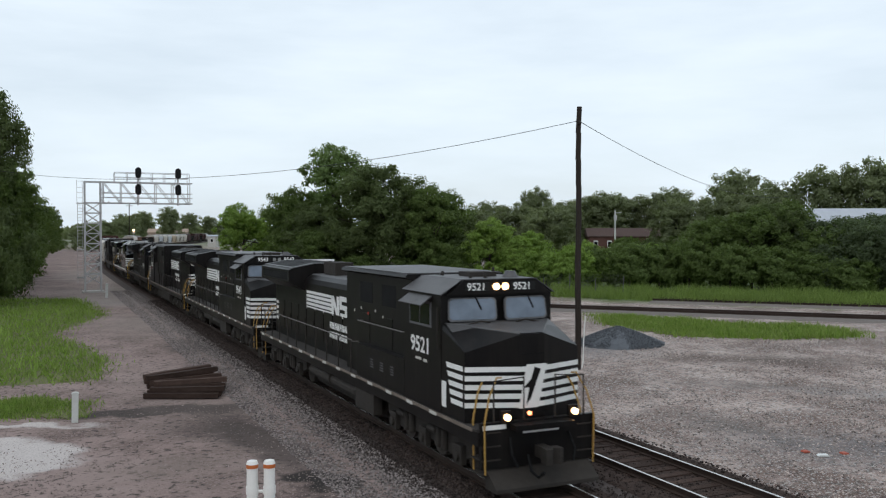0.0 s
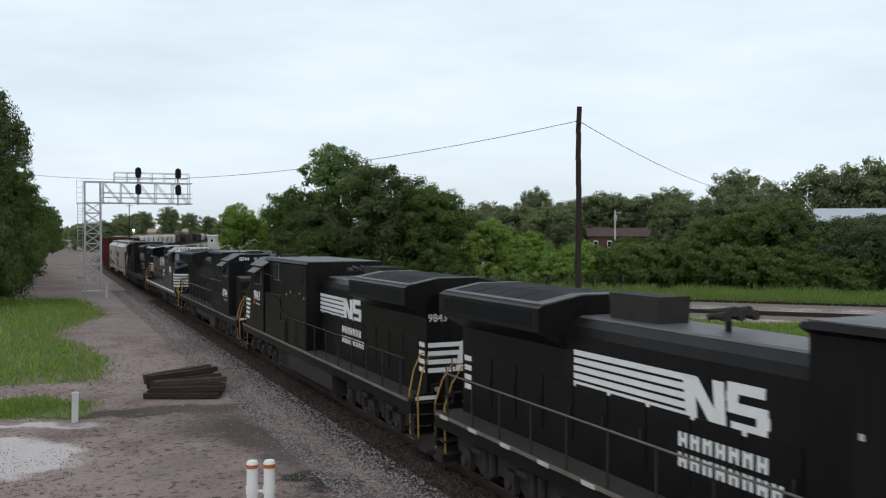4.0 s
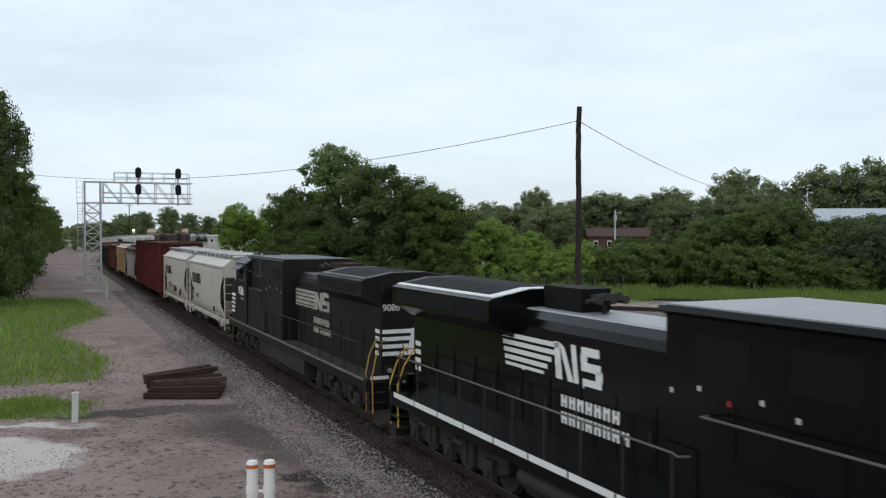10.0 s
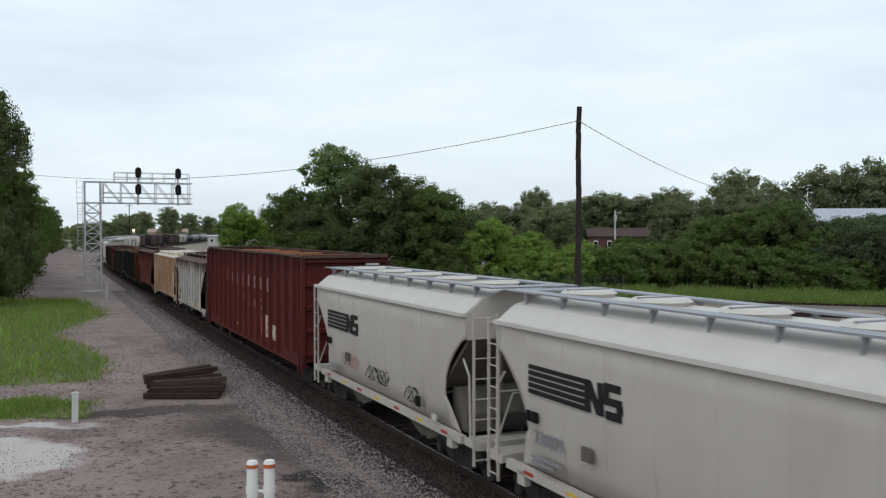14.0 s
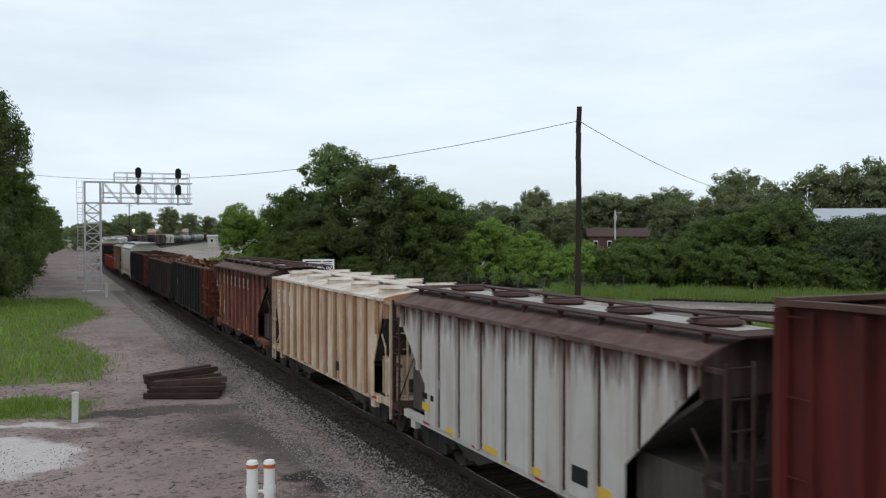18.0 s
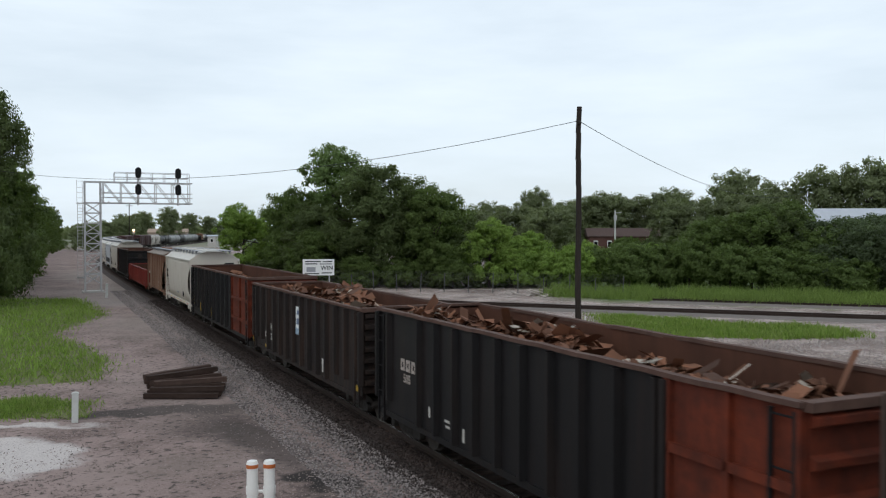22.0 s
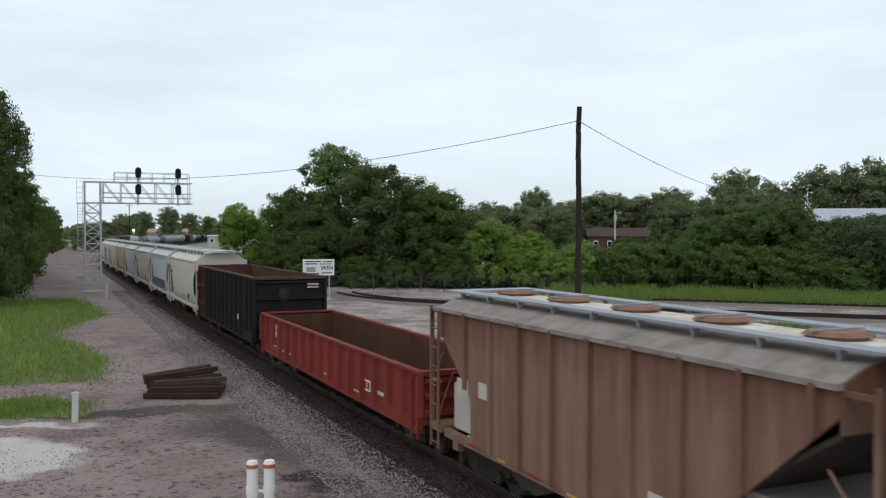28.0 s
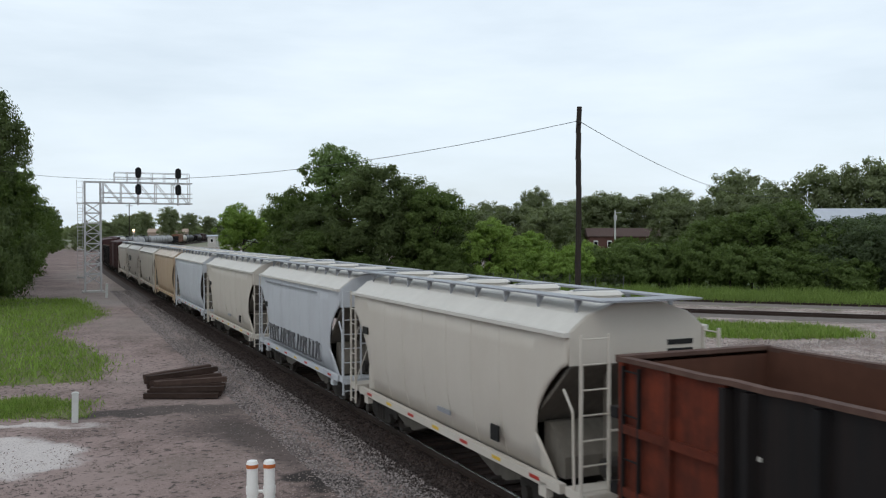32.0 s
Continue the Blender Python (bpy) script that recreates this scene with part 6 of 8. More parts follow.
        tube(bm, (0.3 - 0.15 * k, -2.25 - 0.1 * (k % 2), 4.34 + 0.07 * (k % 2)), (0.3 - 0.15 * k, -1.8, 4.37 + 0.07 * (k % 2)), 0.03, 8, 0.085)
        part("air_horn", bm, M["under"], t)
    bm = B()
    bmesh.ops.create_cone(bm, cap_ends=True, segments=14, radius1=0.22, radius2=0.12, depth=0.16, matrix=Matrix.Translation((-0.6, f(8.0), 4.64)))
    part("antenna_dome", bm, M["roof_grey"], t)
    bm = B()
    tube(bm, (0, -2.1, 4.05), (0, -2.1, 4.36), 0.05, 8)
    tube(bm, (-0.42, -2.1, 4.33), (0.42, -2.1, 4.33), 0.035, 6)
    part("horn_bracket", bm, M["under"], t)
    bm = B()
    box(bm, -0.42, 0.3, f(6.9), f(7.6), 4.56, 4.68)
    part("air_conditioner", bm, M["under"], t, bevel=0.03)
    for k, (xx, yy, hh) in enumerate(((0.55, 8.1, 0.1), (0.2, 8.2, 0.16), (-0.75, 6.8, 0.2), (0.62, 6.6, 0.12))):
        bm = B()
        tube(bm, (xx, f(yy), 4.56), (xx, f(yy), 4.56 + hh), 0.05, 8, 0.035)
        part("antenna", bm, M["under"], t)
    # engine hood
    ry0, ry1 = f(-10.0), -5.45 if dash else -4.05
    bm = B()
    prism(bm, [(-0.92, DECK), (0.92, DECK), (0.92, 3.75), (0.86, 3.92), (0.68, 4.05), (-0.68, 4.05), (-0.86, 3.92), (-0.92, 3.75)], "y", f(-10.0), ey1)
    hood = part("engine_hood", bm, bk, t, bevel=0.015)
    bm = B()
    prism(bm, [(-0.66, 4.055), (0.66, 4.055), (0.6, 4.09), (-0.6, 4.09)], "y", ry1 + 0.05, ey1 - 0.05)
    part("hood_roof", bm, M["roof_clean" if white_roof else "roof_grey"], hood)
    for sx in (1, -1):
        for i in range(9):
            y = f(-9.0) + i * 1.1
            decal("hood_door", [rect(-0.5, 1.75, 0.5, 2.85)], bk, hood, side_m(sx, 0.925, y, 0), "", 0.012)
            bm = B()
            box(bm, min(sx * 0.935, sx * 0.965), max(sx * 0.935, sx * 0.965), y + 0.36, y + 0.4, 2.2, 2.4)
            part("latch", bm, M["under"], hood)
    sy0 = -4.15 if dash else -3.1
    bm = B()
    prism(bm, [(sy0 - 0.68, 4.0), (sy0 + 0.68, 4.0), (sy0 + 0.74, 4.56), (sy0 - 0.74, 4.56)], "x", -0.34, 0.34)
    part("exhaust_outlet", bm, M["stack_rust" if body == "black_faded" else "under" if number != "8505" else "grille"], hood, bevel=0.02)
    # radiator with low overhanging wings
    bm = B()
    prism(bm, [(-0.94, 3.45), (0.94, 3.45), (1.54, 3.78), (1.54, 4.24), (1.44, 4.29), (0.55, 4.46), (-0.55, 4.46), (-1.44, 4.29), (-1.54, 4.24), (-1.54, 3.78)], "y", ry0, ry1)
    rad = part("radiator", bm, bk, t, bevel=0.02)

    def cap(y0, y1, h, w, material, name):
        """A sheet that follows the radiator's roof."""
        q = B()
        k = (1.44 - w) * 0.19
        prism(q, [(-w, 4.292 + k), (-0.55, 4.462), (0.55, 4.462), (w, 4.292 + k), (w, 4.292 + k + h), (0.55, 4.462 + h), (-0.55, 4.462 + h), (-w, 4.292 + k + h)], "y", y0, y1)
        part(name, q, material, rad)
    n = 4 if dash else 5
    for i in range(n):
        y0 = ry0 + 0.3 + i * (ry1 - ry0 - 0.75) / n
        cap(y0, y0 + (ry1 - ry0 - 0.75) / n - 0.03, 0.012, 1.3, M["grille"], "roof_screen")
    trim = M["white" if white_roof else "roof_grey"]
    cap(ry0 + 0.02, ry0 + 0.27, 0.02, 1.42, M["roof_grey"], "screen_frame")
    cap(ry1 - 0.43, ry1 - 0.03, 0.02, 1.42, trim, "screen_frame")
    for sx in (1, -1):
        q = B()
        prism(q, [(sx * 1.43, 4.296), (sx * 1.31, 4.32), (sx * 1.31, 4.345), (sx * 1.43, 4.32)], "y", ry0 + 0.05, ry1 - 0.05)
        part("edge_angle", q, trim, rad)
        decal("side_screen", [rect(-(ry1 - ry0) * 0.44, 0, (ry1 - ry0) * 0.44, 0.3)], M["grille"], rad, side_m(sx, 1.543, (ry0 + ry1) / 2, 3.86))
    # rear number and stripes on the hood end
    for xx in (-0.88, 0.2):
        words(number, 0.28, M["dull_white"], hood, end_m(-1, xx, f(-10.0) - 0.006, 3.34), "number")
    for zz in (3.72, 3.92):
        bm = B()
        tube(bm, (0.05, f(-10.0) + 0.02, zz), (0.05, f(-10.0) - 0.06, zz), 0.08, 12)
        part("rear_headlight", bm, M["lamp_off"], hood)
    if stripes:
        for i in range(4):
            decal("end_stripe", [rect(-0.88, 0, -0.1 + 0.05 * i, 0.12), rect(0.45, 0, 0.88, 0.12)], M["white"], hood, end_m(-1, 0, f(-10.0) - 0.005, 2.0 + i * 0.22))
            for sx in (1, -1):
                decal("end_stripe", [rect(-0.18, 0, 0.18, 0.12)], M["white"], hood, side_m(sx, 0.927, f(-9.7), 2.0 + i * 0.22))
        decal("emblem", [[(-0.15, 2.0), (0.3, 2.0), (0.4, 2.8), (0.0, 2.8)]], M["white"], hood, end_m(-1, 0.06, f(-10.0) - 0.006, 0))
    if logo:
        for sx in (1, -1):
            worn = M["white"] if body != "black_faded" else M["ghost_paint" if number == "8744" else "worn_emblem"]
            if number == "8505":
                decal("emblem", [[(u * 1.3, v) for u, v in q] for q in emblem()], worn, hood, side_m(sx, 0.93, -2.3 if sx > 0 else -3.1, 3.18), "white painted bars and block shapes")
            else:
                decal("emblem", long_emblem(), worn, hood, side_m(sx, 0.93, -2.72 if sx > 0 else -2.42, 3.15), "white painted bars and block shapes")
            for cnt, z in ((7, 2.34), (8, 2.02)):
                for k in range(cnt):
                    y = -2.16 + 0.278 * k if sx > 0 else -2.98 - 0.278 * k
                    decal("letter_shape", [rect(0, 0, 0.07, 0.23), rect(0.13, 0, 0.2, 0.23), rect(0.06, 0.08 + 0.03 * (k % 3), 0.14, 0.14 + 0.03 * (k % 3))], worn, hood, side_m(sx, 0.945, y, z))
    # handrails
    for sx in (1, -1):
        rail_to = 1.9 if not long_room else 2.5
        ys = [f(-9.6) + i * (rail_to - f(-9.6) - 0.1) / 9 for i in range(10)]
        for y in ys:
            bm = B()
            tube(bm, (sx * 1.5, y, 1.35), (sx * 1.5, y, 2.4), 0.022, 6)
            part("stanchion", bm, M["under"], t)
        bm = B()
        if long_room:
            pipe(bm, [(sx * 1.5, f(-9.9), 2.4), (sx * 1.5, 2.6, 2.42), (sx * 1.5, 3.1, 2.55), (sx * 1.52, 3.4, 2.85), (sx * 1.53, 4.3, 2.98), (sx * 1.53, 4.42, 3.1), (sx * 1.53, 4.45, 3.8), (sx * 1.52, 4.6, 3.88), (sx * 1.5, cy0 - 0.05, 3.95)], 0.02)
        else:
            pipe(bm, [(sx * 1.5, f(-9.9), 2.4), (sx * 1.5, rail_to - 0.1, 2.4), (sx * 1.48, rail_to, 2.36), (sx * 1.3, rail_to + 0.05, 2.36)], 0.02)
        part("handrail", bm, M["under" if long_room else "rail_dusty"], t, "dusty handrail")
        if not long_room:
            bm = B()
            pipe(bm, [(sx * 1.3, 2.35, 3.04), (sx * 1.48, 2.4, 3.05), (sx * 1.5, 2.5, 3.06), (sx * 1.5, cy0 - 0.1, 3.08), (sx * 1.32, cy0 - 0.04, 3.08)], 0.02)
            part("handrail", bm, M["rail_dusty"], t, "dusty pale handrail")
        for sy, yy in ((1, f(10.15)), (-1, f(-10.2))):
            for dyy in (0.0, 0.55):
                bm = B()
                y = yy + sy * (0.35 - dyy)
                pipe(bm, [(sx * 1.38, y, 0.45), (sx * 1.4, y, 1.55), (sx * 1.25, y - sy * 0.08, 2.1), (sx * 1.02, y - sy * 0.16, 2.5), (sx * 0.9, y - sy * 0.16, 2.5)], 0.021)
                part("grab_rail", bm, M[rails_m], t, "mustard yellow grab rail")
            bm = B()
            for k in range(4):
                box(bm, min(sx * 0.98, sx * 1.45), max(sx * 0.98, sx * 1.45), yy - 0.28 if sy > 0 else yy - 0.32, yy + 0.32 if sy > 0 else yy + 0.28, 0.42 + k * 0.3, 0.45 + k * 0.3)
            part("step", bm, M["under"], t)
    # pilots, lamps, couplers
    for sy in (1, -1):
        yy = f(sy * 10.45)
        bm = B()
        box(bm, -1.45, 1.45, min(yy - sy * 0.12, yy), max(yy - sy * 0.12, yy), 0.55, 1.55)
        part("pilot", bm, bk, t, bevel=0.02)
        for q in (rect(-1.42, 0, -0.85, 0.1), rect(-0.42, -0.14, 0.5, -0.02)):
            decal("pilot_stripe", [q], M["white"], t, end_m(sy, 0, yy + sy * 0.005, 1.4))
        bm = B()
        prism(bm, [(yy - sy * 0.1, 0.55), (yy + sy * 0.42, 0.2), (yy + sy * 0.42, 0.12), (yy - sy * 0.1, 0.12)], "x", -1.3, 1.3)
        part("plow", bm, M["under"], t, bevel=0.02)
        bm = B()
        box(bm, -0.75, 0.75, min(yy, yy + sy * 0.3), max(yy, yy + sy * 0.3), 1.38, 1.5)
        part("anticlimber", bm, bk, t, bevel=0.03)
        for sx in (1, -1):
            bm = B()
            tube(bm, (sx * 0.86, yy, 1.66), (sx * 0.86, yy + sy * 0.14, 1.66), 0.072, 14)
            part("ditch_light", bm, M["lamp"] if lit and sy > 0 else M["lamp_off"], t, "glowing ditch light" if lit and sy > 0 else "")
            bm = B()
            box(bm, sx * 0.86 - 0.11, sx * 0.86 + 0.11, min(yy - sy * 0.05, yy + sy * 0.06), max(yy - sy * 0.05, yy + sy * 0.06), 1.52, 1.79)
            part("lamp_bracket", bm, bk, t)
            bm = B()
            pipe(bm, [(sx * 0.4, yy, 1.55), (sx * 0.4, yy, 2.5), (sx * 1.15, yy, 2.45), (sx * 1.15, yy, 1.55)], 0.022)
            part("end_rail", bm, M["under"], t)
            bm = B()
            pipe(bm, [(sx * 0.75, yy, 1.2), (sx * 0.8, yy + sy * 0.2, 0.85), (sx * 0.7, yy + sy * 0.28, 0.6)], 0.03)
            part("air_hose", bm, M["grille"], t)
        coupler(t, sy * half, sy)
    if lit:
        bm = B()
        bmesh.ops.create_icosphere(bm, subdivisions=2, radius=0.05, matrix=Matrix.Translation((0.28, f(10.5), 1.7)))
        part("marker_lamp", bm, M["red_lamp"], t)
    # below the frame
    for sy in (1, -1):
        running_gear(t, f(sy * 6.95), LOCO_FRAMES, (-2.05, 0, 2.05), 0.53)
    bm = B()
    prism(bm, [(-0.95, 0.3), (0.95, 0.3), (1.0, 0.5), (1.0, 1.06), (-1.0, 1.06), (-1.0, 0.5)] if not long_room else [(-1.25, 0.3), (1.25, 0.3), (1.46, 0.5), (1.46, 1.06), (-1.46, 1.06), (-1.46, 0.5)], "y", -3.5, 3.6)
    part("fuel_tank", bm, M["under"], t, bevel=0.03)
    for sx in (1, -1):
        for y0, y1 in () if long_room else ((-3.0, -0.65), (-0.45, 2.0)):
            bm = B()
            tube(bm, (sx * 1.24, y0, 0.82), (sx * 1.24, y1, 0.82), 0.22, 14)
            part("air_reservoir", bm, M["under"], t)
        bm = B()
        box(bm, min(sx * 1.2, sx * 1.46), max(sx * 1.2, sx * 1.46), 2.1, 3.7, 0.45, 1.1)
        part("battery_box", bm, M["under"], t, bevel=0.02)
    return t


def car_base(t, half, under="under", sill_z=1.0):
    for sy in (1, -1):
        running_gear(t, sy * (half - 2.0), CAR_FRAMES, (-0.89, 0.89), 0.46)
        coupler(t, sy * half, sy)
    bm = B()
    box(bm, -0.3, 0.3, -half + 0.7, half - 0.7, 0.72, 1.02)
    part("centre_sill", bm, M[under], t)


def ladder(t, x, y, z0, z1, axis, w, material, n=None):
    bm = B()
    n = n or max(3, int((z1 - z0) / 0.38))
    d = (w / 2, 0) if axis == "x" else (0, w / 2)
    for k in (1, -1):
        box(bm, x + k * d[0] - 0.025, x + k * d[0] + 0.025, y + k * d[1] - 0.025, y + k * d[1] + 0.025, z0, z1)
    for i in range(n):
        z = z0 + 0.12 + i * (z1 - z0 - 0.2) / (n - 1)
        tube(bm, (x - d[0], y - d[1], z), (x + d[0], y + d[1], z), 0.016, 5)
    part("ladder", bm, M[material], t)


def hopper(label, body, roof, roof_walk, body_len, half, curved=True, ribs=0, rib_m=None, slope_m=None, hatch_m=None, logo=False, tall=1.0, patches=(), eave=3.87, marks="digit_black", sill_m=None, rise=0.52, rows=1, seam=None, centre_m=None, cut=None, cut_z=2.15, panel_m=None, end_mat=None):
    """A covered hopper: side sheets cut away at the lower corners, slope sheets, roof with hatches and running boards."""
    t = thing("covered_hopper", label, "freight car", "cars of the train")
    slope_m = slope_m or ("slope_tan" if curved else "slope_dark")
    h = body_len / 2
    car_base(t, half)
    end_mat = end_mat or body
    cut = cut or (1.2 if curved else 1.48)
    panel_m = panel_m or ("slope_tan" if curved else None)
    hb = h - cut
    top = eave
    rt = top + rise
    for sx in (1, -1):
        bm = B()
        if curved:
            # bulging side, its lower corners cut back in a curve
            cols = [(1.32, 1.05), (1.5, 1.9), (1.55, 2.9), (1.53, top)]
            half_ys = [0.0, 0.9, 1.8, 2.7, 3.5, hb - 0.4, hb, hb + 0.02, hb + 0.12, hb + 0.25, hb + 0.4, hb + 0.6, hb + 0.8, hb + 1.0, h]
            ys = [-y for y in half_ys[:0:-1]] + half_ys

            def low(y):
                a = abs(y)
                if a <= hb + 0.001:
                    return 1.08
                q = min(1.0, max(0.0, a - hb - 0.02) / (cut - 0.1))
                return 1.9 + 1.42 * q ** 0.55
            strip = []
            for y in ys:
                zs = [low(y) + (top - low(y)) * k / 6 for k in range(7)]
                strip.append([bm.verts.new((sx * float(np.interp(z, [c[1] for c in cols], [c[0] for c in cols])), y, z)) for z in zs])
            for a, b in zip(strip, strip[1:]):
                for k in range(6):
                    bm.faces.new((a[k], a[k + 1], b[k + 1], b[k]))
            # below the opening the sheet flares out again towards the sill
            for sy in (1, -1):
                strip = []
                for q in (0.0, 0.25, 0.5, 0.75, 1.0):
                    zhi = 1.9 - 0.82 * q ** 1.3
                    strip.append([bm.verts.new((sx * float(np.interp(z, [c[1] for c in cols], [c[0] for c in cols])), sy * (hb + 0.5 * q), z)) for z in np.linspace(1.05, zhi, 4)])
                for a, b in zip(strip, strip[1:]):
                    for k in range(3):
                        bm.faces.new((a[k], a[k + 1], b[k + 1], b[k]))
            bmesh.ops.recalc_face_normals(bm, faces=bm.faces[:])
            bmesh.ops.solidify(bm, geom=bm.faces[:], thickness=0.03)
            side = part("side_sheet", bm, M[body], t, smooth=True)
            for y in (-3.3, -2.0, -0.7, 0.7, 2.0, 3.3):
                bm = B()
                zs = np.linspace(1.12, top - 0.05, 8)
                pipe(bm, [(sx * (float(np.interp(z, [c[1] for c in cols], [c[0] for c in cols])) + 0.001), y, float(z)) for z in zs], 0.009, 5)
                part("weld_seam", bm, M[body], side)
        else:
            prof = [(-hb, 1.05), (hb, 1.05), (hb, cut_z), (h, 3.5), (h, top), (-h, top), (-h, 3.5), (-hb, cut_z)]
            a, b = sorted((sx * 1.5, sx * 1.54))
            prism(bm, prof, "x", a, b)
            side = part("side_sheet", bm, M[body], t)
            for i in range(ribs):
                y = -h + 0.35 + i * (2 * h - 0.7) / (ribs - 1)
                z0 = 1.05 if abs(y) < hb - 0.05 else cut_z + 0.05 + max(0.0, abs(y) - hb) / (h - hb) * (3.5 - cut_z)
                bm = B()
                a, b = sorted((sx * 1.54, sx * 1.63))
                box(bm, a, b, y - 0.05, y + 0.05, z0, top - 0.02)
                part("rib", bm, M[rib_m or body], side, bevel=0.01)
                # thin strip that paints in weld rust and the rib's shadow line
                if seam:
                    bm = B()
                    a, b = sorted((sx * 1.541, sx * 1.547))
                    box(bm, a, b, y - 0.1, y + 0.12, z0 + 0.02, top - 0.03)
                    part("rib_flange", bm, M[seam], side, "rusted seam with a painted shadow line beside the rib")
        bm = B()
        a, b = sorted((sx * 1.36, sx * 1.5))
        box(bm, a, b, -h + 0.3, h - 0.3, 0.92, 1.1)
        part("side_sill", bm, M[sill_m or body], t, bevel=0.01)
        for i in range(7):
            y = -hb + i * 2 * hb / 6
            decal("reflector", [rect(-0.18, 0, 0.18, 0.07)], M["yellow" if i % 2 else "red_mark"], t, side_m(sx, 1.503, y, 0.98))
        bm = B()
        a, b = sorted((sx * 1.5, sx * 1.62))
        prism(bm, [(a, top - 0.06), (b, top - 0.06), (b, top + 0.02), (a, top + 0.04)], "y", -h - 0.03, h + 0.03)
        part("eave_rail", bm, M[roof], t)
        ladder(t, sx * 1.5, -sx * (h + 0.25), 0.55, top + 0.02, "y", 0.42, end_mat)
        ladder(t, sx * (1.28 if curved else 1.24), sx * (h + 0.5), 0.62, top + 0.04, "x", 0.58 if curved else 0.5, end_mat)
        bm = B()
        y = sx * (h + 0.5)
        pipe(bm, [(sx * 1.0, y, 2.2), (sx * 0.3, y, 2.2), (-sx * 0.9, y, 2.25), (-sx * 1.35, y, 1.1)], 0.022)
        part("end_rail", bm, M[end_mat], t)
        for sy in (1, -1):
            bm = B()
            pipe(bm, [(sx * 1.48, sy * (h + 0.15), 1.1), (sx * 1.48, sy * (h + 0.1), 2.5), (sx * 1.48, sy * (h - 0.2), 2.85)], 0.025)
            part("corner_rail", bm, M[end_mat], t)
            if not curved:
                bm = B()
                box(bm, min(sx * 1.42, sx * 1.5), max(sx * 1.42, sx * 1.5), sy * (h + 0.48) - 0.04, sy * (h + 0.48) + 0.04, 0.95, top - 0.05)
                part("end_post", bm, M[end_mat], t, bevel=0.01)
                for z in (2.15, top - 0.1):
                    bm = B()
                    box(bm, min(sx * 1.43, sx * 1.49), max(sx * 1.43, sx * 1.49), min(sy * h, sy * (h + 0.45)), max(sy * h, sy * (h + 0.45)), z - 0.035, z + 0.035)
                    part("end_tie", bm, M[end_mat], t)
            bm = B()
            box(bm, min(sx * 1.35, sx * 1.5), max(sx * 1.35, sx * 1.5), sy * (h - 0.9) - 0.14, sy * (h - 0.9) + 0.14, 0.72, 1.0)
            part("jacking_pad", bm, M[sill_m or body], t, bevel=0.01)
    # ends: upper end sheet, slope sheet, bulkhead
    for sy in (1, -1):
        bm = B()
        prism(bm, [(-1.5, 3.3), (1.5, 3.3), (1.52, top), (1.1, top + rise * 0.6), (0.5, rt), (-0.5, rt), (-1.1, top + rise * 0.6), (-1.52, top)], "y", min(sy * (h - 0.02), sy * (h + 0.03)), max(sy * (h - 0.02), sy * (h + 0.03)))
        part("end_sheet", bm, M[end_mat], t)
        bm = B()
        prism(bm, [(sy * (h - 0.02), 3.34), (sy * (h - 0.02), 3.26), (sy * (hb - 0.2), 2.0), (sy * (hb - 0.2), 2.12)], "x", -1.44, 1.44)
        part("slope_sheet", bm, M[slope_m], t)
        bm = B()
        box(bm, -1.5, 1.5, min(sy * (h - 0.1), sy * (h + 0.55)), max(sy * (h - 0.1), sy * (h + 0.55)), 0.95, 1.12)
        part("end_platform", bm, M[end_mat], t, bevel=0.01)
        for x in (-0.55, 0.0, 0.55):
            bm = B()
            box(bm, x - 0.04, x + 0.04, sy * (h - 0.2) - 0.04, sy * (h - 0.2) + 0.04, 1.1, 3.3)
            part("end_brace", bm, M[slope_m if curved else end_mat], t)
        bm = B()
        prism(bm, [(sy * (hb - 0.1), 1.1), (sy * (h - 0.25), 1.1), (sy * (h - 0.25), 2.15), (sy * (hb - 0.1), 2.15)] if not curved else [(sy * (hb - 0.1), 1.1), (sy * (h - 0.55), 1.1), (sy * (h - 0.55), 1.5), (sy * (hb + 0.1), 2.05), (sy * (hb - 0.1), 2.05)], "x", -1.22, 1.22)
        part("end_panel", bm, M[panel_m or body], t, bevel=0.02)
        bm = B()
        tube(bm, (-0.2, sy * (h + 0.02), 1.4), (0.75, sy * (h + 0.02), 1.4), 0.18, 10)
        part("brake_cylinder", bm, M["under"], t)
        decal("end_mark", [rect(-0.3, 0.02, 0.3, 0.12), rect(-0.3, -0.16, 0.3, -0.05)], M[marks], t, end_m(sy, -0.95 if sy > 0 else 0.95, sy * (h + 0.034), 3.55))
    # roof
    bm = B()
    prism(bm, [(-1.56, top), (1.56, top), (1.15, top + rise * 0.62), (0.5, rt), (-0.5, rt), (-1.15, top + rise * 0.62)], "y", -h, h)
    rf = part("roof", bm, M[roof], t)
    nb = 9
    for sx in (1, -1):
        for i in range(nb if rows == 1 else 0):
            y = -h + 0.4 + i * (2 * h - 0.8) / (nb - 1)
            bm = B()
            prism(bm, [(sx * 1.1, top + rise * 0.62), (sx * 1.12, rt + 0.05), (sx * 0.95, rt + 0.05)], "y", y - 0.02, y + 0.02)
            part("walk_bracket", bm, M[roof_walk], rf)
        if rows == 1:
            bm = B()
            box(bm, min(sx * 0.72, sx * 1.12), max(sx * 0.72, sx * 1.12), -h - 0.45, h + 0.45, rt + 0.05, rt + 0.085)
            part("running_board", bm, M[roof_walk], rf)
    for sy in (1, -1):
        bm = B()
        box(bm, -0.72, 0.72, min(sy * (h - 0.15), sy * (h + 0.45)), max(sy * (h - 0.15), sy * (h + 0.45)), rt + 0.05, rt + 0.085)
        part("end_board", bm, M[roof_walk], rf)
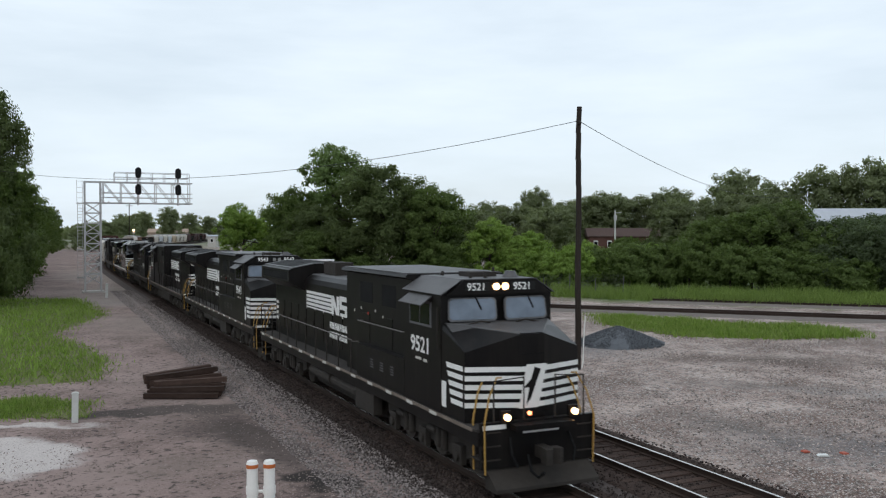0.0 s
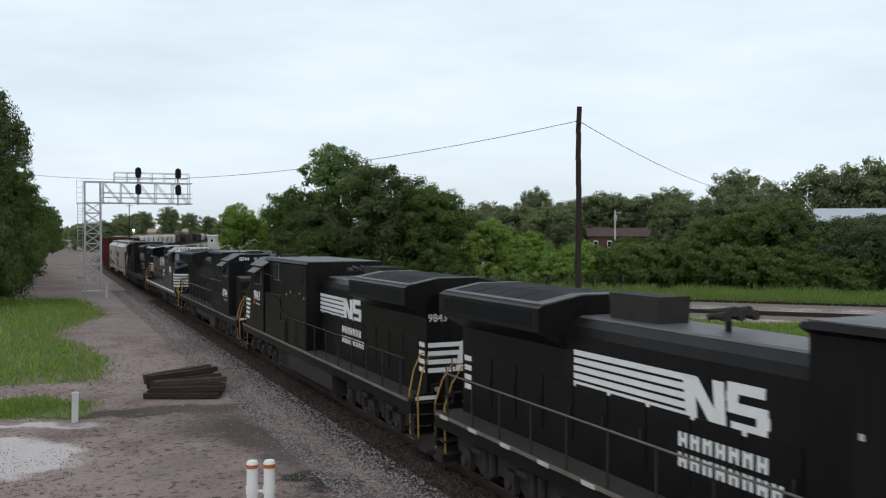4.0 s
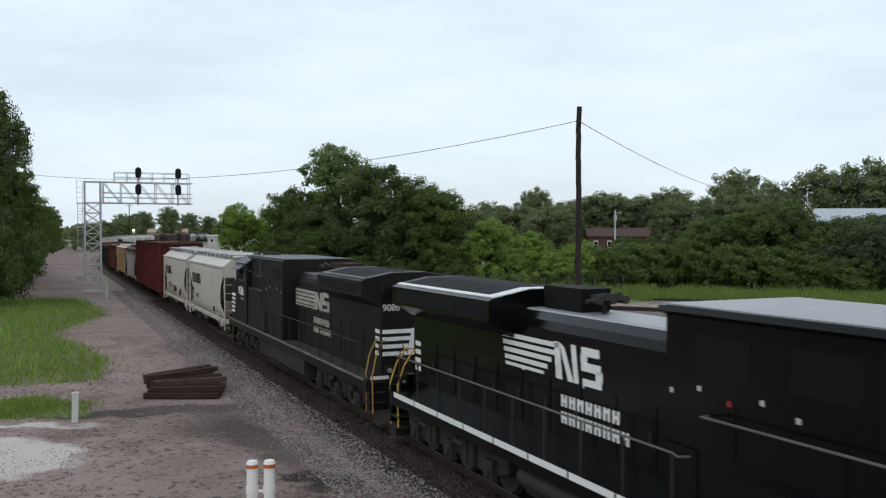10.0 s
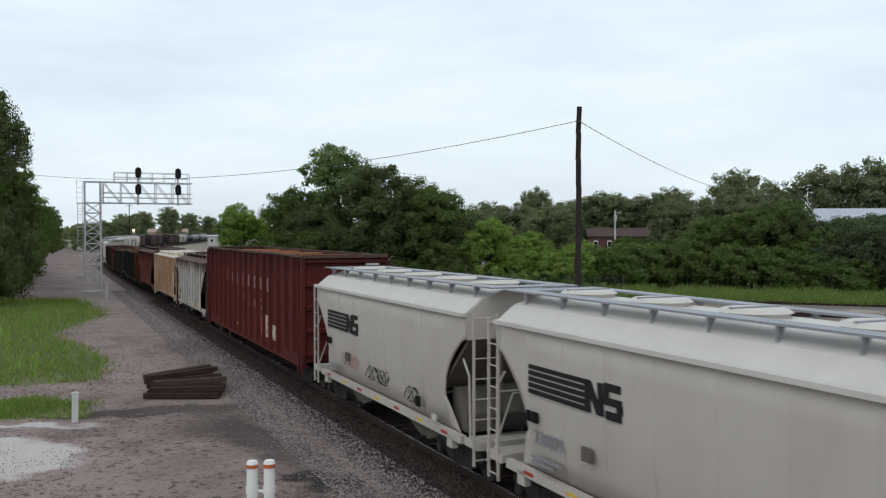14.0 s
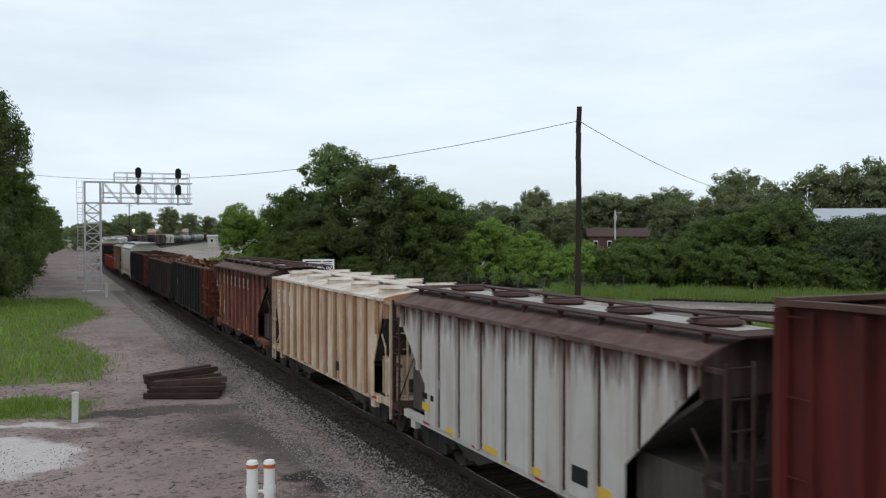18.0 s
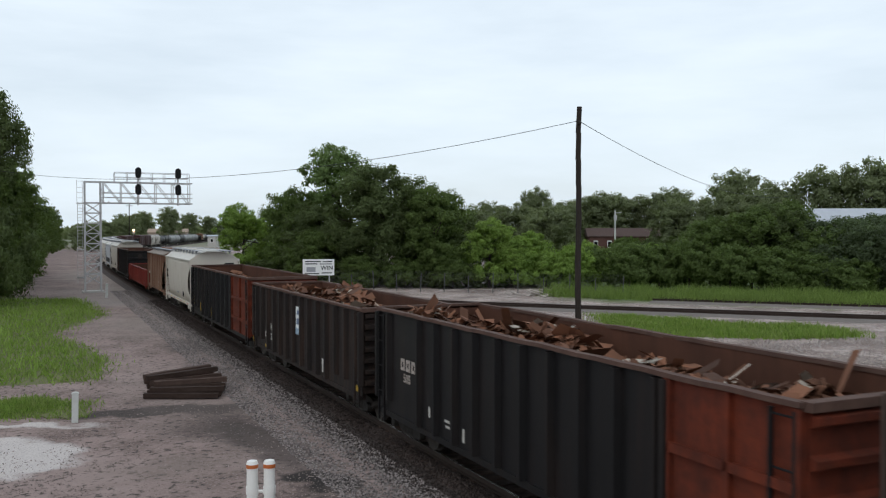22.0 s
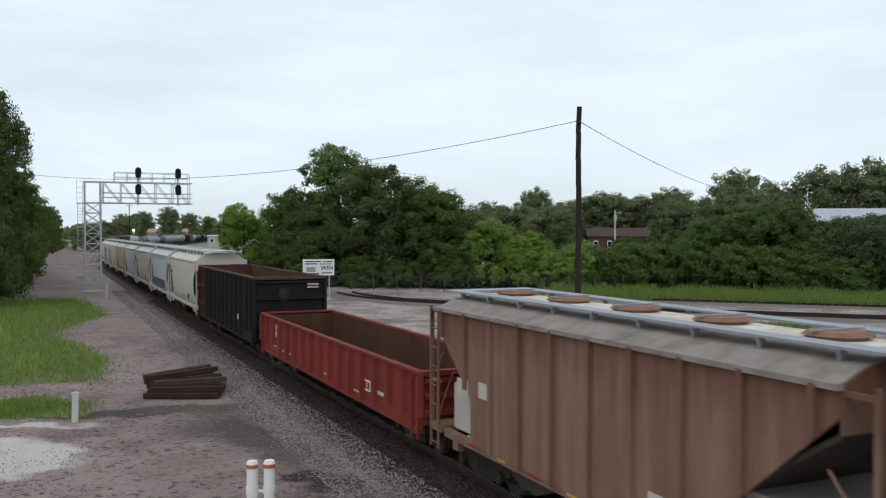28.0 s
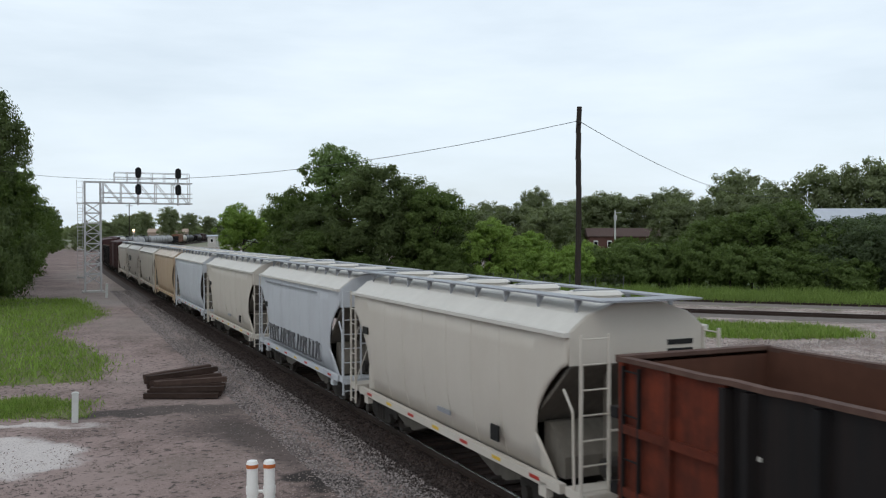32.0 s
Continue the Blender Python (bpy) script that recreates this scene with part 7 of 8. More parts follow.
    if rows == 2:
        bm = B()
        box(bm, -0.3, 0.3, -h - 0.3, h + 0.3, rt + 0.08, rt + 0.12)
        part("running_board", bm, M[roof_walk], rf)
        for i in range(nb):
            y = -h + 0.4 + i * (2 * h - 0.8) / (nb - 1)
            bm = B()
            box(bm, -0.28, 0.28, y - 0.03, y + 0.03, rt - 0.02, rt + 0.08)
            part("walk_bracket", bm, M[roof_walk], rf)
    if centre_m:
        bm = B()
        box(bm, -0.46, 0.46, -h + 0.15, h - 0.15, rt + 0.004, rt + 0.02)
        part("roof_strip", bm, M[centre_m], rf, "pale dust between the hatches")
    nh = max(4, int(body_len / 2.3))
    for row in ([0.0] if rows == 1 else [-0.86, 0.86]):
        for i in range(nh):
            y = -h + 1.0 + (0.5 if row > 0 else 0) + i * (2 * h - 2.4) / (nh - 1)
            bm = B()
            q = 0.52 if curved else 0.42
            tube(bm, (row, y, rt - 0.12), (row, y, rt + 0.07), q, 20)
            tube(bm, (row, y, rt + 0.07), (row, y, rt + 0.13), q + 0.05, 20, q - 0.04)
            hatch = part("hatch", bm, M[hatch_m or roof], rf)
            bm = B()
            box(bm, row - 0.5, row + 0.5, y - 0.03, y + 0.03, rt + 0.128, rt + 0.155)
            part("hatch_bar", bm, M[roof_walk], hatch)
    # discharge chutes
    for y in (-hb * 0.55, hb * 0.55):
        bm = B()
        prism(bm, [(y - hb * 0.5, 1.05), (y + hb * 0.5, 1.05), (y + 0.25, 0.42), (y - 0.25, 0.42)], "x", -1.1, 1.1)
        part("discharge_chute", bm, M[slope_m], t)
        bm = B()
        tube(bm, (-1.35, y, 0.42), (1.35, y, 0.42), 0.05, 8)
        part("gate_shaft", bm, M["under"], t)
    for sx in (1, -1):
        if logo:
            decal("emblem", [[(u * 0.61, v * 0.8) for u, v in p] for p in long_emblem()], M["digit_black"], t, side_m(sx, 1.56, -2.95 if sx > 0 else 2.95, 2.9), "black painted bars and block shapes", 0.012)
        for (u0, v0, u1, v1, mm) in patches:
            decal("marking", [rect(u0, v0, u1, v1)], M[mm], t, side_m(sx, 1.57 if curved else 1.545, 0, 0), "", 0.02 if curved else 0.004)
    return t


def scrap_load(t, half_len, z0, z1, seed, count=3200):
    """A heap of torn sheet, strip and bar over a lumpy bed."""
    rs = np.random.RandomState(seed)

    def crest(x, y):
        return z0 + (z1 - z0) * (0.8 + 0.3 * noise.noise((y * 0.45, x * 0.6, seed)) + 0.12 * noise.noise((y * 1.7, x * 1.7, seed))) - 0.16 * abs(x)
    co, pale = [], []
    for i in range(count):
        y, x = rs.uniform(-half_len, half_len), rs.uniform(-1.3, 1.3)
        p = np.array((x, y, crest(x, y) + rs.uniform(-0.08, 0.1)))
        a = rs.uniform(0, 6.283)
        long = rs.uniform(0.06, 0.24) * (2.6 if rs.rand() < 0.14 else 1.0)
        d = np.array((math.cos(a), math.sin(a), rs.normal(0, 0.4)))
        e = np.cross(d, (rs.normal(0, 0.5), rs.normal(0, 0.5), 1.0))
        e *= rs.uniform(0.012, 0.1) * (2.0 if long > 0.3 else 1.0) / np.linalg.norm(e)
        up = np.array((0, 0, rs.uniform(-0.06, 0.1)))
        store = pale if rs.rand() < 0.05 else co
        b0, b1, b2 = p - d * long, p + up, p + d * long * 0.9
        for q in ((b0 - e, b0 + e, b1 + e * 1.2, b1 - e), (b1 - e, b1 + e * 1.2, b2 + e * 0.7, b2 - e * 0.8)):
            store.append([(min(1.42, max(-1.42, v[0])), min(half_len, max(-half_len, v[1])), v[2]) for v in q])
    bm = B()
    n = 60
    rows = []
    for i in range(n + 1):
        y = -half_len + 2 * half_len * i / n
        rows.append([bm.verts.new((x, y, crest(x, y) - 0.1)) for x in np.linspace(-1.45, 1.45, 13)])
    for a, b in zip(rows, rows[1:]):
        for k in range(12):
            bm.faces.new((a[k], a[k + 1], b[k + 1], b[k]))
    load = part("scrap_load", bm, M["inner_rust"], t, "tangled rusty scrap metal")
    load["kind"] = "stuff"
    for arr, mm in ((co, "scrap"), (pale, "scrap_pale")):
        if arr:
            o = piece("scrap_metal", quads("scrap", arr, M[mm]), load)
            o["kind"] = "stuff"


def gondola(label, body, half, body_len, top, floor=1.15, ribs=12, end_m_name=None, front_panel=0.0, rear_panel=0.0, rim="rim_rust", scrap=None, cross=0, marks=(), end_ribs=5, name="gondola", shift=0.0, gap=None):
    t = thing(name, label, "freight car", "cars of the train")
    h = body_len / 2
    car_base(t, half)
    w = 1.5
    bm = B()
    box(bm, -w, w, -h, h, floor - 0.1, floor)
    part("floor", bm, M["inner_rust"], t)
    for sx in (1, -1):
        segs = []
        y0, y1 = -h + rear_panel, h - front_panel
        if rear_panel:
            segs.append((-h, y0, end_m_name))
        segs.append((y0, y1, body))
        if front_panel:
            segs.append((y1, h, end_m_name))
        for a, b, mm in segs:
            bm = B()
            x0, x1 = sorted((sx * (w + 0.004), sx * (w + 0.03)))
            box(bm, x0, x1, a, b, floor - 0.3, top)
            panel = part("side_panel", bm, M[mm], t)
            if mm == body:
                n = ribs
                for i in range(n + (2 if shift else 1)):
                    y = a + (b - a) * i / n + shift if i <= n else a
                    if y > b + 0.01:
                        y = b
                    if gap is not None and abs(y - gap) < 0.2:
                        continue
                    bm = B()
                    c, d = sorted((sx * (w + 0.03), sx * (w + 0.17)))
                    prism(bm, [(c if sx > 0 else d, y - 0.1), (d if sx > 0 else c, y - 0.055), (d if sx > 0 else c, y + 0.055), (c if sx > 0 else d, y + 0.1)], "z", floor - 0.28 + (0.3 if abs(y) > h - 2.6 else 0), top - 0.08)
                    part("rib", bm, M[mm], panel)
            else:
                for z in (floor + 0.4, (floor + top) / 2 + 0.15):
                    bm = B()
                    c, d = sorted((sx * (w + 0.03), sx * (w + 0.12)))
                    box(bm, c, d, a + 0.03, b - 0.03, z - 0.07, z + 0.07)
                    part("stiffener", bm, M[mm], panel, bevel=0.01)
                for y in (a + 0.06, (a + b) / 2, b - 0.06):
                    bm = B()
                    c, d = sorted((sx * (w + 0.03), sx * (w + 0.12)))
                    box(bm, c, d, y - 0.06, y + 0.06, floor - 0.25, top - 0.05)
                    part("rib", bm, M[mm], panel)
        bm = B()
        x0, x1 = sorted((sx * (w - 0.02), sx * w))
        box(bm, x0, x1, -h, h, floor, top - 0.02)
        part("inner_wall", bm, M["inner_rust"], t)
        bm = B()
        x0, x1 = sorted((sx * (w - 0.03), sx * (w + 0.13)))
        k = 24
        rows = []
        r = random.Random(int(half * 100) + sx)
        for i in range(k + 1):
            y = -h - 0.02 + (2 * h + 0.04) * i / k
            wob = r.uniform(-0.03, 0.03)
            rows.append([bm.verts.new((x + wob, y, z + wob * 0.6)) for x, z in ((x0, top - 0.045), (x1, top - 0.045), (x1, top + 0.03), (x0, top + 0.03))])
        for a, b in zip(rows, rows[1:]):
            for i in range(4):
                bm.faces.new((a[i], a[(i + 1) % 4], b[(i + 1) % 4], b[i]))
        bm.faces.new(rows[0])
        bm.faces.new(rows[-1][::-1])
        part("top_rim", bm, M[rim], t, bevel=0.0)
        bm = B()
        x0, x1 = sorted((sx * (w - 0.1), sx * (w + 0.08)))
        box(bm, x0, x1, -h + 0.1, h - 0.1, floor - 0.42, floor - 0.28)
        part("side_sill", bm, M[body], t, bevel=0.01)
        for sy in (1, -1):
            ladder(t, sx * (w + 0.1), sy * (h - 0.3), 0.55, top - 0.1, "y", 0.4, body, 5)
        for (u0, v0, u1, v1, mm) in marks:
            decal("marking", [rect(u0, v0, u1, v1)], M[mm], t, side_m(sx, w + 0.034, 0, 0))
    for sy in (1, -1):
        y0, y1 = sorted((sy * (h - 0.03), sy * (h + 0.02)))
        panelled = (sy > 0 and front_panel) or (sy < 0 and rear_panel)
        mm = end_m_name if panelled else body
        bm = B()
        box(bm, -w, w, y0, y1, floor - 0.2, top)
        end = part("end_wall", bm, M[mm], t)
        bm = B()
        box(bm, -w + 0.03, w - 0.03, min(sy * (h - 0.06), sy * (h - 0.034)), max(sy * (h - 0.06), sy * (h - 0.034)), floor, top - 0.02)
        part("inner_end", bm, M["inner_rust"], end)
        for i in range(end_ribs):
            z = floor + 0.1 + i * (top - floor - 0.3) / max(1, end_ribs - 1)
            bm = B()
            prism(bm, [(sy * (h + 0.02), z - 0.1), (sy * (h + 0.14), z - 0.05), (sy * (h + 0.14), z + 0.05), (sy * (h + 0.02), z + 0.1)], "x", -w + 0.02, w - 0.02)
            part("end_rib", bm, M[mm], end)
        bm = B()
        box(bm, -w - 0.08, w + 0.08, min(sy * (h - 0.06), sy * (h + 0.14)), max(sy * (h - 0.06), sy * (h + 0.14)), top - 0.08, top + 0.045)
        part("end_rim", bm, M[rim], t, bevel=0.01)
        decal("end_mark", [rect(-0.26, 0.05, 0.26, 0.12), rect(-0.26, -0.08, 0.26, -0.01)], M["dull_white"], end, end_m(sy, -1.0 if sy > 0 else 1.0, sy * (h + 0.146), top - 0.4))
    for i in range(cross):
        y = -h + (i + 1) * 2 * h / (cross + 1)
        bm = B()
        tube(bm, (-w, y, top - 0.12), (w, y, top - 0.12), 0.07, 8)
        part("cross_brace", bm, M["brace_orange"], t, "rust-orange cross brace")
    if scrap:
        scrap_load(t, h - 0.25, floor, scrap[0], scrap[1])
    return t


def boxcar(label, body, half, h, top=4.6):
    t = thing("boxcar", label, "freight car", "cars of the train")
    car_base(t, half)
    bm = B()
    prism(bm, [(-1.5, 1.05), (1.5, 1.05), (1.5, top - 0.25), (0.0, top), (-1.5, top - 0.25)], "y", -h, h)
    b = part("body", bm, M[body], t, bevel=0.02)
    for sx in (1, -1):
        for i in range(13):
            y = -h + 0.1 + i * (2 * h - 0.2) / 12
            bm = B()
            box(bm, min(sx * 1.5, sx * 1.55), max(sx * 1.5, sx * 1.55), y - 0.04, y + 0.04, 1.05, top - 0.3)
            part("rib", bm, M[body], b)
        decal("door", [rect(-1.5, 1.15, 1.5, top - 0.45)], M[body], b, side_m(sx, 1.56, 0, 0), "", 0.03)
    return t


def tank_car(label, body, half, h, r=1.45):
    t = thing("tank_car", label, "freight car", "cars of the train")
    car_base(t, half)
    bm = B()
    tube(bm, (0, -h + 0.5, 2.55), (0, h - 0.5, 2.55), r, 28)
    for sy in (1, -1):
        tube(bm, (0, sy * (h - 0.5), 2.55), (0, sy * (h - 0.15), 2.55), r, 28, r * 0.75) if sy > 0 else tube(bm, (0, -h + 0.15, 2.55), (0, -h + 0.5, 2.55), r * 0.75, 28, r)
    part("tank", bm, M[body], t)
    bm = B()
    tube(bm, (0, 0, 3.9), (0, 0, 4.4), 0.5, 16)
    part("dome", bm, M[body], t)
    bm = B()
    box(bm, -1.0, 1.0, -1.3, 1.3, 3.95, 4.0)
    part("platform", bm, M["walkway"], t)
    for sx in (1, -1):
        ladder(t, sx * 1.5, 0, 1.0, 4.1, "y", 0.5, body)
        bm = B()
        pipe(bm, [(sx * 1.0, -1.3, 4.0), (sx * 1.0, -1.3, 4.9), (sx * 1.0, 1.3, 4.9), (sx * 1.0, 1.3, 4.0)], 0.025)
        part("handrail", bm, M[body], t)
    bm = B()
    box(bm, -1.3, 1.3, -h, -h + 0.9, 0.95, 1.15)
    box(bm, -1.3, 1.3, h - 0.9, h, 0.95, 1.15)
    part("end_platform", bm, M[body], t)
    return t


# ---- the consist: middle of each vehicle along the line at 16 s, half its length ----
TRAIN = []


def add(t, front, rear, back=False):
    TRAIN.append((t, (front + rear) / 2, back))


add(locomotive("9521", lit=True), -157.75, -135.45)
add(locomotive("9543", rails_m="rail_yellow"), -135.5, -113.2)
add(locomotive("9843"), -113.32, -91.02, True)
add(locomotive("8744", body="black_faded", wide=False, stripes=False, half=10.75), -91.15, -69.65)
add(locomotive("8505", body="black_shiny", white_sill=True, white_roof=True, half=10.75, rails_m="yellow"), -69.79, -48.29)
add(locomotive("9086", body="black_faded"), -48.05, -25.75, True)

NS_HOP = dict(body="hop_grey", roof="hop_roof", roof_walk="walkway", logo=True, patches=((-4.5, 2.08, -4.38, 2.28, "grille"), (-4.3, 2.08, -4.1, 2.28, "grille"), (3.0, 1.36, 3.26, 1.62, "grille"), (-4.3, 1.42, -3.3, 1.47, "walkway"), (-4.3, 1.33, -3.5, 1.37, "walkway"), (-2.6, 1.75, -2.3, 2.0, "slope_tan"), (4.0, 1.2, 4.25, 1.35, "dull_white")))
hop = hopper("dusty light-grey covered hopper with black side emblem", body_len=11.5, half=6.55, **NS_HOP)
hop_plain = copy_thing(hop, Matrix())
words("236079", 0.36, M["walkway"], hop, side_m(1, 1.505, -4.36, 1.68), "number", "grey stencilled car number")
add(hop, -26.0, -12.9)
add(hop_plain, -12.9, 0.05)
rr = random.Random(12)
for colour, u0, u1, v0, v1, cnt in (("graffiti_red", -3.0, -1.5, 1.55, 2.15, 9), ("grille", -0.8, 0.9, 1.45, 1.85, 10), ("grille", 2.2, 3.0, 1.35, 1.75, 5)):
    bm = B()
    for i in range(cnt):
        u = u0 + (u1 - u0) * (i + 0.3) / cnt
        pts = [(1.475 + 0.03 * q, u + 0.18 * math.sin(q * 5 + i), v0 + (v1 - v0) * (0.5 + 0.5 * math.sin(q * 4 + i * 1.7))) for q in [k / 7 for k in range(8)]]
        pipe(bm, pts, 0.011, 5)
    part("graffiti", bm, M[colour], hop_plain, "sprayed graffiti scrawl")
mar = gondola("tall maroon open-top wood-chip car with faded white letters", "maroon", 10.7, 19.6, 4.82, floor=1.2, ribs=16, rim="rim_rust", cross=4, name="chip_car",
              marks=((-9.4, 1.3, -8.9, 1.5, "yellow"), (-2.2, 1.25, -1.7, 1.38, "yellow"), (3.0, 1.3, 4.2, 2.2, "tan_rust"), (5.0, 1.3, 6.0, 1.9, "tan_rust"), (8.0, 1.2, 8.5, 1.4, "yellow")))
for i in range(8):
    u = -4.29 + i * 1.225
    for sx in (1, -1):
        decal("letter_shape", letter_blocks(1, 0.4, 0.52, 0, 0.24), M["worn_letter"], mar, side_m(sx, 1.535, u - 0.2 if sx > 0 else -u + 0.2, 3.22), "worn white painted letter")
for sx in (1, -1):
    for i, ch in enumerate("139767"):
        u = -3.24 + i * 1.225
        words(ch, 0.66, M["worn_letter"], mar, side_m(sx, 1.536, u if sx > 0 else -u, 2.36), "number", "worn white painted number")
add(mar, 0.05, 21.5)
add(hopper("weathered grey covered hopper with rusted roof and ribs", "grey_rust", "dusty_roof", "rust_roof", 11.6, 6.45, curved=False, ribs=11, seam="rust_shadow_seam", centre_m="pale_roof", cut=1.75, cut_z=1.95, end_mat="end_rust", panel_m="slope_dark", slope_m="slope_dark", hatch_m="rust_roof", eave=3.85, rise=0.3,
           patches=((-4.2, 1.34, -3.75, 1.52, "yellow"), (-2.8, 1.08, -2.1, 1.18, "yellow"), (-0.9, 1.07, -0.3, 1.2, "yellow"), (0.95, 1.07, 1.45, 1.22, "yellow"), (3.2, 1.1, 3.7, 1.42, "yellow"), (2.52, 1.3, 3.02, 1.6, "digit_black"), (-3.5, 2.0, -3.1, 2.2, "walkway"), (-4.2, 1.62, -3.9, 1.76, "grille"), (-3.7, 1.62, -3.5, 1.76, "grille"))), 21.5, 34.4)
add(hopper("cream covered hopper heavily streaked with rust", "tan_rust", "tan_roof", "tan_roof", 12.4, 6.75, curved=False, ribs=13, rib_m="tan_rib", seam="tan_seam", cut=0.75, cut_z=2.0, slope_m="slope_dark", hatch_m="tan_roof", eave=3.85, rise=0.16, rows=2,
           patches=((1.85, 1.3, 2.3, 1.58, "digit_black"), (-5.65, 3.3, -4.8, 3.42, "hop_white"), (-5.65, 3.12, -4.8, 3.24, "hop_white"), (-5.6, 2.94, -4.8, 3.06, "hop_white"), (-4.7, 2.92, -4.15, 3.44, "hop_white"), (-4.05, 2.88, -3.45, 3.4, "hop_white"))), 34.4, 47.9)
con = hopper("oxide-brown covered hopper with white side letters", "conrail", "dusty_roof", "rust_roof", 12.2, 6.75, curved=False, ribs=13, centre_m="pale_roof", seam="rust_shadow_seam", cut=1.9, cut_z=2.05, end_mat="end_rust", panel_m="slope_dark", slope_m="slope_dark", hatch_m="rust_roof", eave=3.88, rise=0.3,
             patches=((-4.6, 1.8, -3.9, 2.3, "tan2"), (-3.6, 1.5, -3.1, 2.2, "worn_letter"), (-4.72, 1.3, -4.64, 2.5, "yellow"), (3.68, 1.05, 3.78, 2.05, "yellow"), (1.95, 1.2, 2.02, 1.8, "yellow"), (1.6, 1.15, 1.9, 1.6, "worn_letter"), (2.5, 1.3, 2.95, 1.7, "slope_dark"), (-5.6, 2.98, -4.7, 3.08, "worn_letter"), (-5.6, 2.8, -4.6, 2.9, "worn_letter"), (-5.2, 3.12, -4.65, 3.5, "worn_letter")))
for i in range(7):
    u = -3.53 + i * 0.958
    for sx in (1, -1):
        decal("letter_shape", letter_blocks(1, 0.36, 0.46, 0, 0.26), M["worn_letter"], con, side_m(sx, 1.546, u if sx > 0 else -u, 3.05), "worn white painted letter")
add(con, 47.9, 61.4)
g1 = gondola("black gondola with orange end panels full of scrap", "gon_black", 8.35, 14.9, 3.58, ribs=12, end_m_name="gon_orange", front_panel=2.6, scrap=(3.66, 1), shift=0.82, gap=-5.6,
             marks=((-4.1, 1.2, -4.0, 1.45, "dull_white"), (-3.9, 1.15, -3.8, 1.4, "dull_white"), (-3.15, 1.27, -2.7, 1.33, "dull_white"), (-3.1, 1.15, -2.75, 1.2, "dull_white"), (-2.2, 1.0, -2.1, 1.3, "dull_white")))
for k in range(3):
    decal("letter_shape", letter_blocks(1, 0.26, 0.3, 0, 0.3), M["worn_letter"], g1, side_m(1, 1.536, -5.9 + 0.36 * k, 2.1), "worn white painted letter")
words("505", 0.32, M["worn_letter"], g1, side_m(1, 1.536, -5.72, 1.8), "number", "worn white number")
add(g1, 61.4, 78.1)
g2 = gondola("brown-black ribbed gondola full of scrap metal", "gon_brown", 7.7, 14.2, 3.42, ribs=14, scrap=(3.6, 2), end_ribs=7, shift=0.63,
             marks=((-7.5, 0.86, -7.2, 1.08, "yellow"), (-5.2, 0.86, -4.8, 0.98, "yellow"), (3.0, 1.0, 3.25, 1.45, "dull_white"), (6.4, 0.95, 6.7, 1.15, "yellow")))
words("NEA", 0.4, M["dull_white"], g2, side_m(1, 1.536, -4.3, 1.68), "lettering", "white stencilled reporting mark")
words("109", 0.36, M["dull_white"], g2, side_m(1, 1.536, -5.3, 1.3), "number", "white stencilled number")
words("253", 0.36, M["dull_white"], g2, side_m(1, 1.536, -4.28, 1.28), "number", "white stencilled number")
plate = decal("placard", [rect(-0.24, 1.94, 0.4, 2.95)], M["sign_white"], g2, side_m(1, 1.55, 0, 0), "white placard with blue marks", 0.008)
decal("placard_mark", [[(-0.1, 2.66), (0.22, 2.66), (0.16, 2.8), (0.06, 2.88), (-0.04, 2.8)], rect(-0.12, 2.3, 0.24, 2.52)], M["plate_blue"], plate, Matrix.Translation((0, 0, 0.014)))
decal("placard_band", [rect(-0.24, 1.94, 0.4, 2.16)], M["plate_sky"], plate, Matrix.Translation((0, 0, 0.014)))
add(g2, 78.1, 93.5)
g3 = gondola("black gondola with orange end panels carrying scrap", "gon_black", 8.8, 16.4, 3.58, ribs=10, end_m_name="gon_orange", front_panel=4.0, scrap=(3.35, 3),
             marks=((-7.9, 2.65, -7.4, 2.8, "dull_white"), (-7.9, 2.38, -7.4, 2.52, "dull_white"), (-5.5, 1.0, -5.38, 1.5, "yellow"), (-8.05, 1.2, -7.95, 1.7, "yellow"), (-2.0, 1.0, -1.88, 1.5, "yellow")))
add(g3, 93.5, 111.1)
WH = dict(roof="hop_roof", roof_walk="walkway", patches=((-5.0, 2.75, -4.6, 2.95, "digit_black"), (3.0, 1.4, 3.35, 1.72, "digit_black"), (0.3, 1.5, 1.0, 1.6, "walkway")))
wh = hopper("clean cream-white covered hopper with rounded sides", "hop_white", body_len=11.7, half=6.7, **WH)
add(wh, 111.1, 124.5)
add(hopper("tan covered hopper dusted brown with rusty ribs", "tan2", "tan_dust_roof", "walkway", 11.5, 6.2, curved=False, ribs=10, cut=1.75, cut_z=2.0, centre_m="tan_roof", panel_m="hop_grey", slope_m="slope_dark", hatch_m="hatch_rust", eave=3.9, rise=0.3,
           patches=((-4.65, 2.08, -4.1, 2.42, "hop_white"), (-3.6, 2.14, -3.05, 2.48, "hop_white"), (2.2, 1.3, 2.6, 1.7, "hop_white"))), 124.5, 136.9)
red = gondola("empty low-sided faded red gondola with rusty inside", "gon_red", 9.1, 17.2, 2.22, ribs=16, floor=1.1, end_ribs=3, rim="gon_red",
              marks=((-6.85, 1.76, -6.2, 1.96, "white"), (-6.85, 1.48, -6.2, 1.7, "white"), (-6.8, 1.06, -6.25, 1.14, "dull_white"), (-5.65, 1.0, -5.1, 1.1, "dull_white"), (-4.5, 1.02, -4.05, 1.1, "dull_white"), (4.32, 1.1, 4.85, 1.42, "white"), (5.2, 1.16, 5.95, 1.26, "dull_white"), (3.35, 0.92, 3.85, 0.98, "yellow"), (0.3, 0.96, 0.9, 1.02, "yellow")))
